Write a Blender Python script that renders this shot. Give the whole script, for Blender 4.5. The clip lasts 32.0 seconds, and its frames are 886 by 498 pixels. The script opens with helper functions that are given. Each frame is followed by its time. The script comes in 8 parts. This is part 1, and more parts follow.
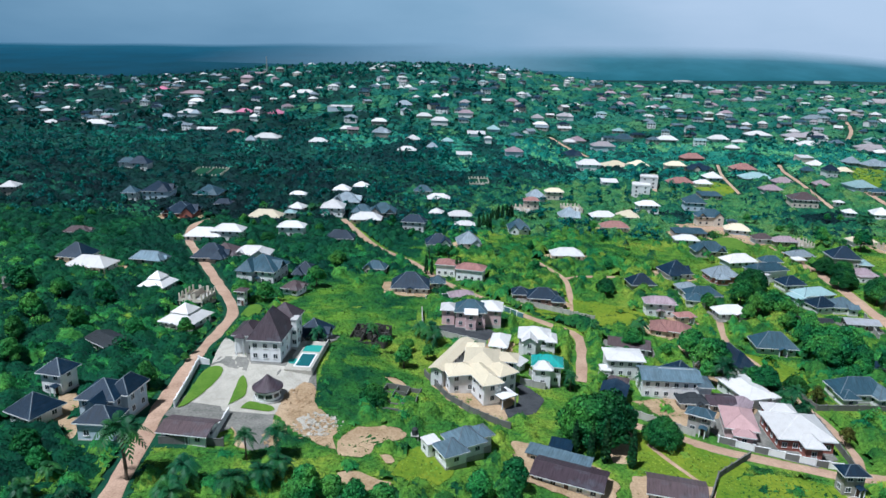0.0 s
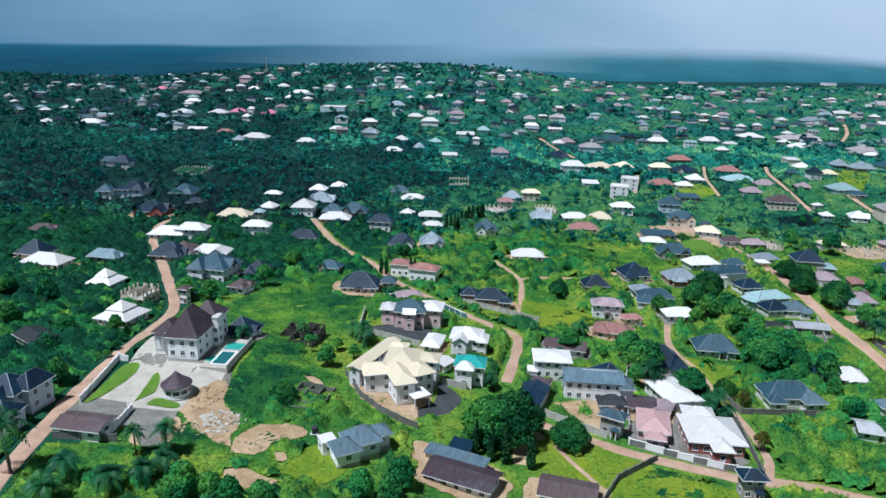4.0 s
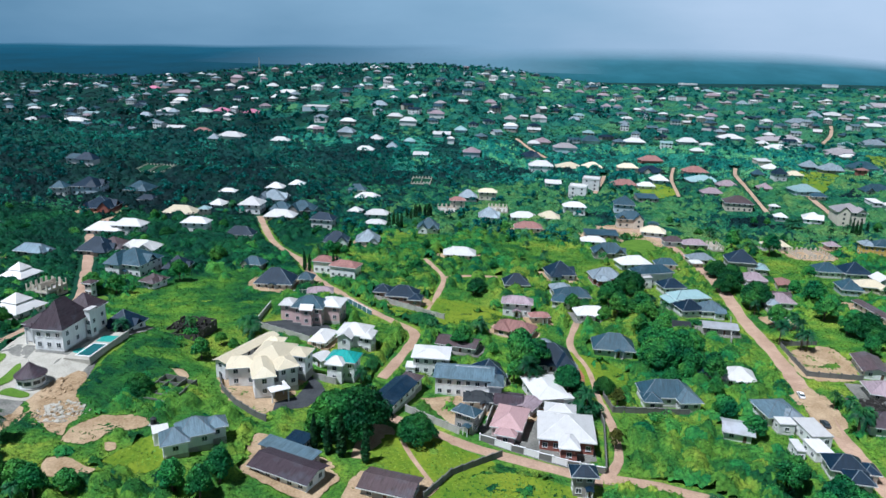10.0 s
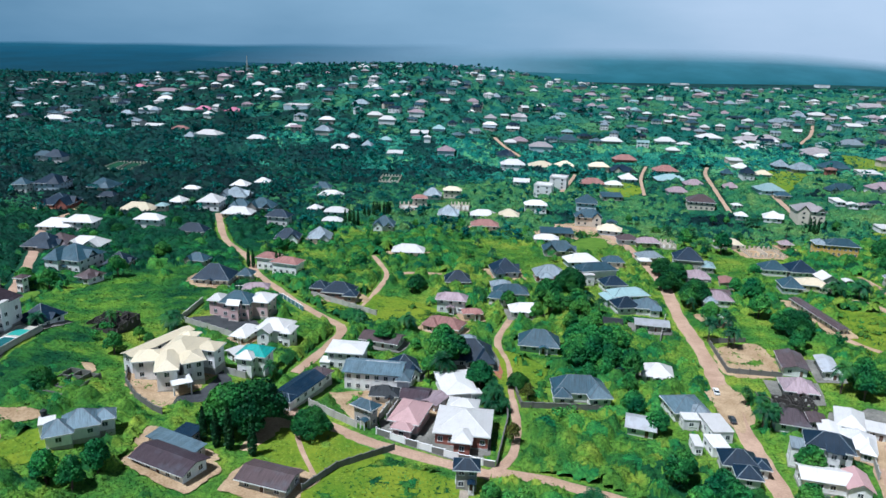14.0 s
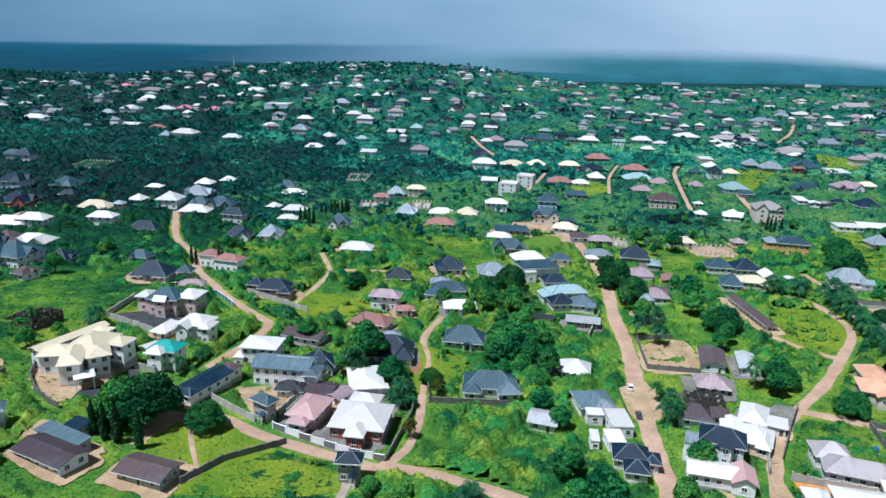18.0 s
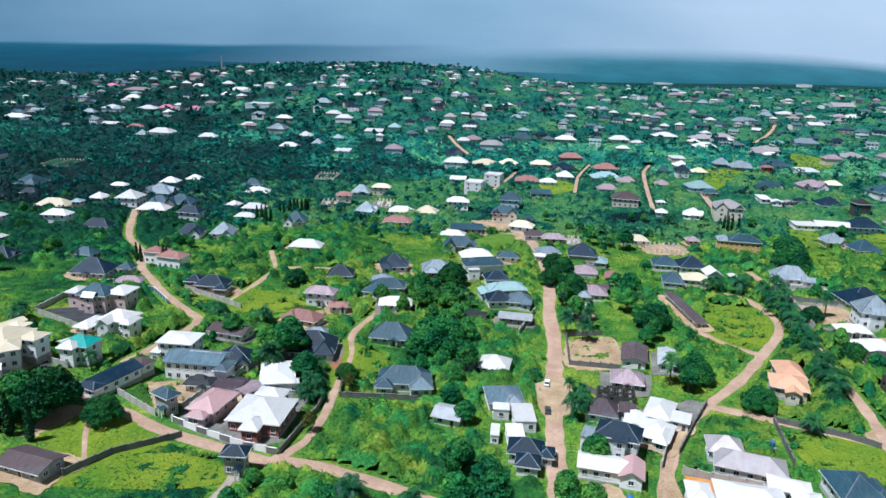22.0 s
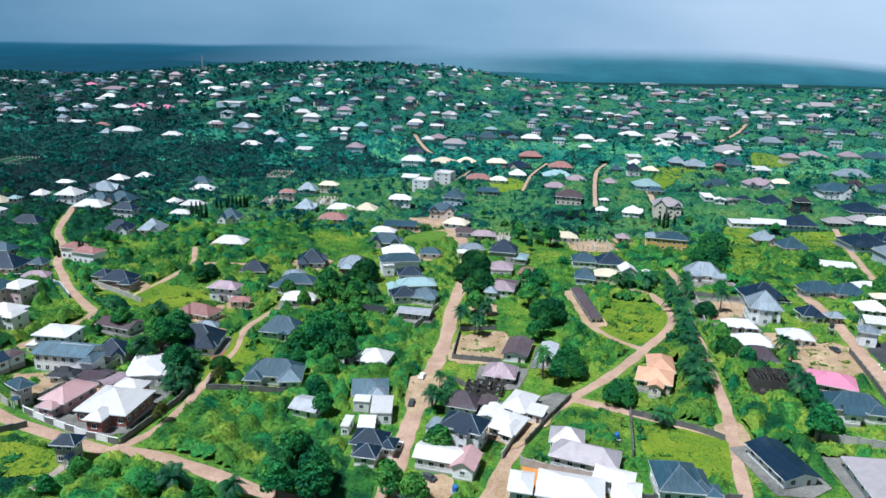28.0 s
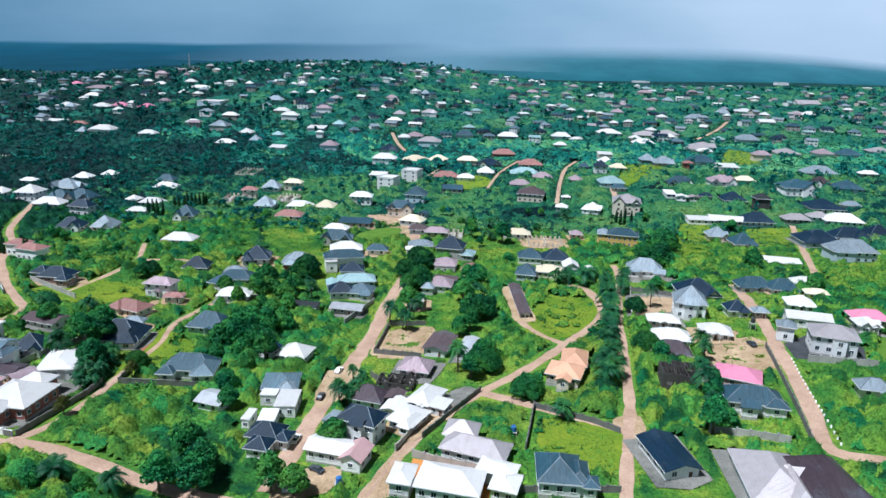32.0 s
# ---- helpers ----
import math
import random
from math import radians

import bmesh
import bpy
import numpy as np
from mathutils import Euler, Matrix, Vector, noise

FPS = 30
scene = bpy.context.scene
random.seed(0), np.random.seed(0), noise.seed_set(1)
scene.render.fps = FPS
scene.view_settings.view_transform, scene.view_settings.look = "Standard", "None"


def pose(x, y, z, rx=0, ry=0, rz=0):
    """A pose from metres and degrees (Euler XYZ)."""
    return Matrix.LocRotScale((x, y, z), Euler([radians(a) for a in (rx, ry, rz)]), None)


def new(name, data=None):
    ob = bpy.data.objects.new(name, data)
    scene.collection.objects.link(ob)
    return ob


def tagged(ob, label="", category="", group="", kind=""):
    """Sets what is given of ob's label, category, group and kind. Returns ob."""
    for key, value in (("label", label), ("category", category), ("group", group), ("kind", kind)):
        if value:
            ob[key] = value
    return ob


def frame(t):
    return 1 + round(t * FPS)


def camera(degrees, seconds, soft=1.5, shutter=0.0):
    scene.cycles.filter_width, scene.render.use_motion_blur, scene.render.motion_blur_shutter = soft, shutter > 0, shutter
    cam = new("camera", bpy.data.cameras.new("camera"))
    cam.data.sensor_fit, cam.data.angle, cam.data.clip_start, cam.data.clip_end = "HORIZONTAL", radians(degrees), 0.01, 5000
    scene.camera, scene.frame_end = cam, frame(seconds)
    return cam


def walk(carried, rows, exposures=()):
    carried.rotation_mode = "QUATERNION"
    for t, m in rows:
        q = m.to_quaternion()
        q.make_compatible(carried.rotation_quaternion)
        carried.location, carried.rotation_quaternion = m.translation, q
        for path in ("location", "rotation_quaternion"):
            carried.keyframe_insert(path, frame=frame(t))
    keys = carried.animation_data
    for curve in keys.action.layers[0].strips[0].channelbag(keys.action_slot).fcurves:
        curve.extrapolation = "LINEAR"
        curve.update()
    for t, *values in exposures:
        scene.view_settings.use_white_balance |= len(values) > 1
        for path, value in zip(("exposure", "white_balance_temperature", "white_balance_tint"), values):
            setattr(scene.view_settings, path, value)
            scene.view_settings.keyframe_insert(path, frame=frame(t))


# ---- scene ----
cam = camera(66.8, 32.0)
METRES, EYE, TILT, LEAN, TURN = 228.0, 108.0, -16.0, -1.5, 0.0
EXPOSURE, KELVIN, TINT = (0.08, 0.25), 5380, 12
ROWS = [
    (0.0, 0.0, 0.0, 0.0, 0.0, 0.0, -0.0),
    (0.5, 0.0143, -0.0, 0.0001, 0.11, -0.0, -0.09),
    (1.0, 0.029, 0.0001, 0.0002, 0.2, 0.0, -0.15),
    (1.5, 0.0438, 0.0001, 0.0, 0.3, 0.02, -0.2),
    (2.0, 0.0588, 0.0003, -0.0003, 0.42, 0.03, -0.24),
    (2.5, 0.074, 0.0004, -0.0004, 0.56, 0.04, -0.29),
    (3.0, 0.0893, 0.0006, -0.0007, 0.7, 0.06, -0.33),
    (3.5, 0.1048, 0.0004, -0.0008, 0.87, 0.06, -0.37),
    (5.5, 0.1677, 0.0008, -0.0023, 1.48, 0.11, -0.56),
    (6.0, 0.1837, 0.0012, -0.0027, 1.63, 0.12, -0.6),
    (6.5, 0.1997, 0.0012, -0.0031, 1.76, 0.12, -0.66),
    (7.0, 0.2155, 0.0016, -0.0034, 1.86, 0.12, -0.72),
    (7.5, 0.2314, 0.0019, -0.0042, 1.95, 0.14, -0.75),
    (8.0, 0.2472, 0.0021, -0.0047, 1.99, 0.14, -0.77),
    (8.5, 0.2633, 0.0022, -0.0051, 2.03, 0.13, -0.8),
    (9.0, 0.2789, 0.0024, -0.0056, 2.06, 0.14, -0.82),
    (9.5, 0.2948, 0.0027, -0.0061, 2.09, 0.15, -0.86),
    (10.0, 0.3106, 0.003, -0.0064, 2.14, 0.15, -0.88),
    (10.5, 0.3261, 0.0032, -0.007, 2.16, 0.15, -0.93),
    (11.0, 0.3419, 0.0035, -0.0076, 2.19, 0.16, -0.95),
    (11.5, 0.3573, 0.0035, -0.008, 2.21, 0.16, -0.98),
    (12.0, 0.3728, 0.0037, -0.0085, 2.23, 0.16, -1.0),
    (12.5, 0.3882, 0.0038, -0.009, 2.24, 0.15, -1.0),
    (13.0, 0.4038, 0.0038, -0.0095, 2.25, 0.14, -1.03),
    (13.5, 0.4193, 0.0041, -0.0103, 2.26, 0.15, -1.04),
    (14.0, 0.435, 0.0041, -0.0104, 2.29, 0.13, -1.06),
    (14.5, 0.4506, 0.0043, -0.0108, 2.3, 0.13, -1.08),
    (16.5, 0.5139, 0.0054, -0.0125, 2.4, 0.12, -1.08),
    (17.0, 0.5297, 0.0054, -0.013, 2.42, 0.11, -1.09),
    (17.5, 0.5455, 0.0056, -0.0132, 2.42, 0.11, -1.11),
    (18.0, 0.5615, 0.0055, -0.0137, 2.44, 0.12, -1.1),
    (18.5, 0.577, 0.0059, -0.0143, 2.45, 0.13, -1.11),
    (19.0, 0.5927, 0.006, -0.0148, 2.46, 0.14, -1.11),
    (19.5, 0.6082, 0.0061, -0.0155, 2.48, 0.14, -1.12),
    (20.0, 0.6238, 0.0062, -0.0159, 2.5, 0.15, -1.12),
    (20.5, 0.6392, 0.0062, -0.0165, 2.52, 0.16, -1.13),
    (21.0, 0.6548, 0.0064, -0.017, 2.55, 0.15, -1.12),
    (21.5, 0.6703, 0.0064, -0.0174, 2.57, 0.16, -1.13),
    (22.0, 0.686, 0.0065, -0.0179, 2.6, 0.16, -1.14),
    (22.5, 0.7015, 0.0064, -0.0183, 2.62, 0.15, -1.15),
    (23.0, 0.717, 0.0066, -0.0187, 2.64, 0.16, -1.17),
    (23.5, 0.7326, 0.0067, -0.0192, 2.66, 0.17, -1.17),
    (24.0, 0.7483, 0.0068, -0.0197, 2.68, 0.17, -1.17),
    (24.5, 0.7639, 0.0069, -0.02, 2.7, 0.17, -1.18),
    (25.0, 0.7795, 0.007, -0.0205, 2.72, 0.18, -1.19),
    (25.5, 0.7951, 0.007, -0.0208, 2.74, 0.17, -1.19),
    (27.5, 0.8569, 0.0081, -0.0229, 2.77, 0.19, -1.22),
    (28.0, 0.8726, 0.0082, -0.0235, 2.78, 0.19, -1.22),
    (28.5, 0.8882, 0.0083, -0.0239, 2.8, 0.19, -1.24),
    (29.0, 0.9038, 0.0085, -0.0244, 2.82, 0.19, -1.25),
    (29.5, 0.9196, 0.0087, -0.0249, 2.84, 0.18, -1.25),
    (30.0, 0.9353, 0.0091, -0.0254, 2.86, 0.17, -1.24),
    (30.5, 0.9514, 0.0093, -0.0257, 2.88, 0.14, -1.21),
    (31.0, 0.9673, 0.0096, -0.0262, 2.9, 0.12, -1.2),
    (31.5, 0.9834, 0.0098, -0.0267, 2.93, 0.12, -1.18),
    (32.0, 0.9995, 0.0102, -0.0272, 2.94, 0.11, -1.16),
]
walk(cam, [(t, pose(0, 0, EYE, TILT, LEAN, TURN) @ pose(METRES * x, METRES * y, METRES * z, 90 + pitch, roll, yaw)) for t, x, y, z, yaw, pitch, roll in ROWS],
     exposures=[(0, EXPOSURE[0], KELVIN, TINT), (32, EXPOSURE[1], KELVIN, TINT)])

# ---- sky, sun ----
world = bpy.data.worlds.new("sky")
scene.world = world
world.use_nodes = True
wn, wl = world.node_tree.nodes, world.node_tree.links
wn.clear()
SUN_EL, SUN_AZ = 64.0, 232.0          # height of the sun; its bearing from north (+y), clockwise
w_out, w_bg = wn.new("ShaderNodeOutputWorld"), wn.new("ShaderNodeBackground")
w_sky = wn.new("ShaderNodeTexSky")
w_sky.sky_type, w_sky.sun_disc = "NISHITA", False
w_sky.sun_elevation, w_sky.sun_rotation = radians(SUN_EL), radians(SUN_AZ)
w_sky.air_density, w_sky.dust_density = 1.5, 2.5
w_co, w_map, w_no = wn.new("ShaderNodeTexCoord"), wn.new("ShaderNodeMapping"), wn.new("ShaderNodeTexNoise")
w_map.inputs["Scale"].default_value = (1.0, 1.0, 3.5)
w_no.inputs["Scale"].default_value, w_no.inputs["Detail"].default_value = 2.2, 6.0
w_grad = wn.new("ShaderNodeSeparateXYZ")
w_sum = wn.new("ShaderNodeMath")          # cloud is thicker towards the west
w_sum.operation = "MULTIPLY_ADD"
w_sum.inputs[1].default_value = 0.42
w_soft = wn.new("ShaderNodeMath")
w_soft.operation = "MULTIPLY_ADD"
w_soft.inputs[1].default_value, w_soft.inputs[2].default_value = 0.45, 0.27
w_ramp = wn.new("ShaderNodeValToRGB")
w_ramp.color_ramp.elements[0].position, w_ramp.color_ramp.elements[0].color = 0.22, (1.1, 2.3, 3.2, 1)
w_ramp.color_ramp.elements[1].position, w_ramp.color_ramp.elements[1].color = 0.72, (5.0, 5.9, 6.6, 1)
w_mid = w_ramp.color_ramp.elements.new(0.45)
w_mid.color = (2.5, 3.9, 4.8, 1)
w_mix = wn.new("ShaderNodeMix")
w_mix.data_type = "RGBA"
w_mix.inputs[0].default_value = 0.92
wl.new(w_co.outputs["Generated"], w_map.inputs["Vector"])
wl.new(w_co.outputs["Generated"], w_grad.inputs[0])
wl.new(w_map.outputs["Vector"], w_no.inputs["Vector"])
wl.new(w_grad.outputs["X"], w_sum.inputs[0])
wl.new(w_no.outputs["Fac"], w_soft.inputs[0])
wl.new(w_soft.outputs[0], w_sum.inputs[2])
wl.new(w_sum.outputs[0], w_ramp.inputs["Fac"])
wl.new(w_sky.outputs["Color"], w_mix.inputs[6])
wl.new(w_ramp.outputs["Color"], w_mix.inputs[7])
w_dim = wn.new("ShaderNodeMapRange")          # unseen sky overhead dimmed against the horizon, added to deepen shadows
w_dim.inputs[1].default_value, w_dim.inputs[2].default_value = 0.10, 0.55
w_dim.inputs[3].default_value, w_dim.inputs[4].default_value = 1.0, 0.12
w_mul = wn.new("ShaderNodeVectorMath")
w_mul.operation = "SCALE"
wl.new(w_grad.outputs["Z"], w_dim.inputs[0])
wl.new(w_mix.outputs[2], w_mul.inputs[0])
wl.new(w_dim.outputs[0], w_mul.inputs["Scale"])
wl.new(w_mul.outputs[0], w_bg.inputs["Color"])
w_bg.inputs["Strength"].default_value = 0.10
wl.new(w_bg.outputs["Background"], w_out.inputs["Surface"])

sun = new("sun", bpy.data.lights.new("sun", "SUN"))
sun.data.energy, sun.data.angle, sun.data.color = 5.0, radians(4.0), (1.0, 0.96, 0.88)
sun.rotation_euler = (radians(90 - SUN_EL), 0, radians(180 - SUN_AZ))


# ---- materials ----
def node_mat(name):
    m = bpy.data.materials.new(name)
    m.use_nodes = True
    n = m.node_tree.nodes
    return m, n, m.node_tree.links, n["Principled BSDF"]


def noise_node(n, l, scale, detail=4.0, vector=None, rough=0.55):
    t = n.new("ShaderNodeTexNoise")
    t.inputs["Scale"].default_value, t.inputs["Detail"].default_value, t.inputs["Roughness"].default_value = scale, detail, rough
    if vector is not None:
        l.new(vector, t.inputs["Vector"])
    return t.outputs["Fac"]


def ramp_node(n, l, fac, *stops):
    r = n.new("ShaderNodeValToRGB")
    while len(r.color_ramp.elements) < len(stops):
        r.color_ramp.elements.new(0.5)
    for e, (p, c) in zip(r.color_ramp.elements, stops):
        e.position, e.color = p, (*c, 1)
    l.new(fac, r.inputs["Fac"])
    return r.outputs["Color"]


def mixed(n, l, fac, a, b, how="MIX"):
    m = n.new("ShaderNodeMix")
    m.data_type, m.blend_type = "RGBA", how
    for socket, v in ((m.inputs[0], fac), (m.inputs[6], a), (m.inputs[7], b)):
        if isinstance(v, (int, float)):
            socket.default_value = v
        elif isinstance(v, tuple):
            socket.default_value = (*v, 1)
        else:
            l.new(v, socket)
    return m.outputs[2]


def bumped(n, l, b, fac, strength, distance):
    bp = n.new("ShaderNodeBump")
    bp.inputs["Strength"].default_value, bp.inputs["Distance"].default_value = strength, distance
    l.new(fac, bp.inputs["Height"])
    l.new(bp.outputs["Normal"], b.inputs["Normal"])


def roof_mat(name, col, rough=0.45, metal=0.0, wear=0.25, streak=(0.55, 0.5, 0.45)):
    """Ribbed sheet roofing with stains that run and a slight change from house to house."""
    m, n, l, b = node_mat(name)
    co, info = n.new("ShaderNodeTexCoord"), n.new("ShaderNodeObjectInfo")
    big = noise_node(n, l, 0.35, 5, co.outputs["Object"])
    fine = noise_node(n, l, 3.0, 3, co.outputs["Object"])
    dirt = ramp_node(n, l, big, (0.42, (0, 0, 0)), (0.72, (1, 1, 1)))
    stain = tuple(c * s for c, s in zip(col, streak))
    base = mixed(n, l, fine, tuple(c * 0.86 for c in col), tuple(min(1, c * 1.1) for c in col))
    scaled = n.new("ShaderNodeMath")
    scaled.operation = "MULTIPLY"
    scaled.inputs[1].default_value = wear
    l.new(dirt, scaled.inputs[0])
    base = mixed(n, l, scaled.outputs[0], base, stain)
    dull = 0.94 if max(col) > 0.4 else 0.66
    mp = n.new("ShaderNodeMapping")
    mp.inputs["Scale"].default_value = (2.6, 0.22, 0.22)          # faded and dirty runs down single sheets
    mp.inputs["Rotation"].default_value = (0, 0, 0.02)
    l.new(co.outputs["Object"], mp.inputs["Vector"])
    runs = ramp_node(n, l, noise_node(n, l, 1.0, 5, mp.outputs["Vector"], 0.7), (0.34, (dull, dull, dull)), (0.5, (1, 1, 1)), (0.68, (2.1 - dull * 1.3,) * 3))
    base = mixed(n, l, 1.0, base, runs, "MULTIPLY")
    pale = n.new("ShaderNodeMath")
    pale.operation = "MULTIPLY"
    pale.inputs[1].default_value = 0.08 if max(col) < 0.06 else 0.22 if max(col) < 0.3 else 0.0
    l.new(ramp_node(n, l, noise_node(n, l, 0.16, 6, co.outputs["Object"], 0.7), (0.50, (0, 0, 0)), (0.66, (1, 1, 1))), pale.inputs[0])
    base = mixed(n, l, pale.outputs[0], base, (0.20, 0.26, 0.31))
    hv = n.new("ShaderNodeHueSaturation")
    mr = n.new("ShaderNodeMapRange")
    mr.inputs[3].default_value, mr.inputs[4].default_value = 0.82, 1.12
    l.new(info.outputs["Random"], mr.inputs[0])
    l.new(mr.outputs[0], hv.inputs["Value"])
    l.new(base, hv.inputs["Color"])
    l.new(hv.outputs["Color"], b.inputs["Base Color"])
    wave = n.new("ShaderNodeTexWave")
    wave.inputs["Scale"].default_value, wave.inputs["Distortion"].default_value = 1.3, 0.0
    l.new(co.outputs["Object"], wave.inputs["Vector"])
    bumped(n, l, b, wave.outputs["Fac"], 0.5, 0.05)
    b.inputs["Roughness"].default_value, b.inputs["Metallic"].default_value = rough, metal
    b.inputs["Specular IOR Level"].default_value = 0.5 if max(col) > 0.4 else 0.22
    return m


def wall_mat(name, col, wear=0.3):
    """Painted render, streaked and dirty in blotches."""
    m, n, l, b = node_mat(name)
    co, info = n.new("ShaderNodeTexCoord"), n.new("ShaderNodeObjectInfo")
    mp = n.new("ShaderNodeMapping")
    mp.inputs["Scale"].default_value = (1.2, 1.2, 0.3)
    l.new(co.outputs["Object"], mp.inputs["Vector"])
    streak = noise_node(n, l, 1.2, 5, mp.outputs["Vector"])
    dirt = ramp_node(n, l, streak, (0.45, (0, 0, 0)), (0.8, (wear, wear, wear)))
    base = mixed(n, l, dirt, col, tuple(c * 0.5 for c in col))
    hv = n.new("ShaderNodeHueSaturation")
    mr = n.new("ShaderNodeMapRange")
    mr.inputs[3].default_value, mr.inputs[4].default_value = 0.85, 1.1
    l.new(info.outputs["Random"], mr.inputs[0])
    l.new(mr.outputs[0], hv.inputs["Value"])
    l.new(base, hv.inputs["Color"])
    l.new(hv.outputs["Color"], b.inputs["Base Color"])
    b.inputs["Roughness"].default_value = 0.85
    bumped(n, l, b, noise_node(n, l, 25, 3, co.outputs["Object"]), 0.25, 0.01)
    return m


def soil_mat(name, a, b_col, scale, rough=0.95):
    """Loose ground: two tones in patches, pebbly relief."""
    m, n, l, b = node_mat(name)
    co = n.new("ShaderNodeTexCoord")
    big = noise_node(n, l, scale, 6, co.outputs["Object"], 0.62)
    fine = noise_node(n, l, scale * 14, 4, co.outputs["Object"])
    c = ramp_node(n, l, big, (0.34, a), (0.66, b_col))
    c = mixed(n, l, 0.35, c, ramp_node(n, l, fine, (0.3, tuple(v * 0.6 for v in a)), (0.7, tuple(min(1, v * 1.25) for v in b_col))))
    l.new(c, b.inputs["Base Color"])
    b.inputs["Roughness"].default_value = rough
    b.inputs["Specular IOR Level"].default_value = 0.15
    bumped(n, l, b, fine, 0.6, 0.06)
    return m


def leaf_mat(name, dark, mid, light, scale=0.03, rough=0.6, lump=0.0, vary=1.0):
    """Foliage: tone drifts over the land and from leaf to leaf."""
    m, n, l, b = node_mat(name)
    geo, co = n.new("ShaderNodeNewGeometry"), n.new("ShaderNodeTexCoord")
    info = n.new("ShaderNodeObjectInfo")
    big = noise_node(n, l, scale, 4, geo.outputs["Position"], 0.6)
    clump = noise_node(n, l, 0.13, 4, geo.outputs["Position"], 0.5)
    tone = n.new("ShaderNodeMix")
    tone.inputs[0].default_value = 0.45
    l.new(big, tone.inputs[2])
    l.new(clump, tone.inputs[3])
    c = ramp_node(n, l, tone.outputs[0], (0.40, dark), (0.50, mid), (0.62, light))
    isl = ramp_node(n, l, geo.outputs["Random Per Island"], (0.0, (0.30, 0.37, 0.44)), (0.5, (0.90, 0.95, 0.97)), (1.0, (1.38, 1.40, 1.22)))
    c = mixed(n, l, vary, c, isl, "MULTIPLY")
    hv = n.new("ShaderNodeHueSaturation")
    mr = n.new("ShaderNodeMapRange")
    mr.inputs[3].default_value, mr.inputs[4].default_value = 0.75, 1.25
    l.new(info.outputs["Random"], mr.inputs[0])
    l.new(mr.outputs[0], hv.inputs["Value"])
    l.new(c, hv.inputs["Color"])
    l.new(hv.outputs["Color"], b.inputs["Base Color"])
    b.inputs["Roughness"].default_value = rough
    b.inputs["Specular IOR Level"].default_value = 0.12
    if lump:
        # dark bluish mottle painted in for the shade between leaf clumps
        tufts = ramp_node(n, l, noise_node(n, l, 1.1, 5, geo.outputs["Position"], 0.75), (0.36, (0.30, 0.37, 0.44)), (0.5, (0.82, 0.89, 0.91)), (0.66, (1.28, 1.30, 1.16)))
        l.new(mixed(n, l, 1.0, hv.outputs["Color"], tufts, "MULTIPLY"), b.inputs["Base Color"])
        bumped(n, l, b, noise_node(n, l, 2.2, 5, geo.outputs["Position"], 0.7), 0.9, lump)
    return m


ROOF = {
    "W": (roof_mat("white_roof", (0.70, 0.685, 0.665), 0.4, 0.0, 0.2), "white metal"),
    "C": (roof_mat("cream_roof", (0.76, 0.66, 0.47), 0.4, 0.0, 0.12), "cream metal"),
    "D": (roof_mat("navy_roof", (0.007, 0.024, 0.048), 0.5, 0.0, 0.35), "dark navy sheet"),
    "G": (roof_mat("slate_roof", (0.034, 0.082, 0.114), 0.45, 0.0, 0.45), "slate-blue sheet"),
    "B": (roof_mat("brown_roof", (0.105, 0.076, 0.080), 0.5, 0.05, 0.4), "dull brown sheet"),
    "R": (roof_mat("red_roof", (0.33, 0.17, 0.15), 0.5, 0.0, 0.35), "faded red sheet"),
    "P": (roof_mat("mauve_roof", (0.40, 0.31, 0.34), 0.45, 0.25, 0.35), "pale mauve sheet"),
    "T": (roof_mat("teal_roof", (0.03, 0.30, 0.27), 0.4, 0.0, 0.2), "teal green sheet"),
    "Y": (roof_mat("grey_roof", (0.27, 0.325, 0.365), 0.45, 0.1, 0.4), "light grey sheet"),
    "O": (roof_mat("orange_roof", (0.72, 0.40, 0.25), 0.5, 0.0, 0.25), "pale orange sheet"),
    "K": (roof_mat("black_roof", (0.03, 0.035, 0.04), 0.6, 0.0, 0.5), "blackened sheet"),
    "M": (roof_mat("pink_roof", (0.62, 0.22, 0.33), 0.45, 0.0, 0.2), "bright pink sheet"),
    "A": (roof_mat("aqua_roof", (0.30, 0.44, 0.45), 0.42, 0.0, 0.3), "pale aqua sheet"),
    "E": (roof_mat("ash_roof", (0.46, 0.42, 0.43), 0.45, 0.25, 0.35), "ash-grey sheet"),
    "V": (roof_mat("plum_roof", (0.064, 0.046, 0.056), 0.5, 0.05, 0.35), "plum brown sheet"),
    "S": (roof_mat("steel_roof", (0.125, 0.190, 0.232), 0.42, 0.1, 0.5), "weathered blue-grey sheet"),
    "Z": (roof_mat("zinc_roof", (0.62, 0.64, 0.68), 0.35, 0.3, 0.5), "patched zinc sheet"),
    "L": (roof_mat("rose_roof", (0.50, 0.315, 0.31), 0.45, 0.0, 0.25), "rose pink sheet"),
}
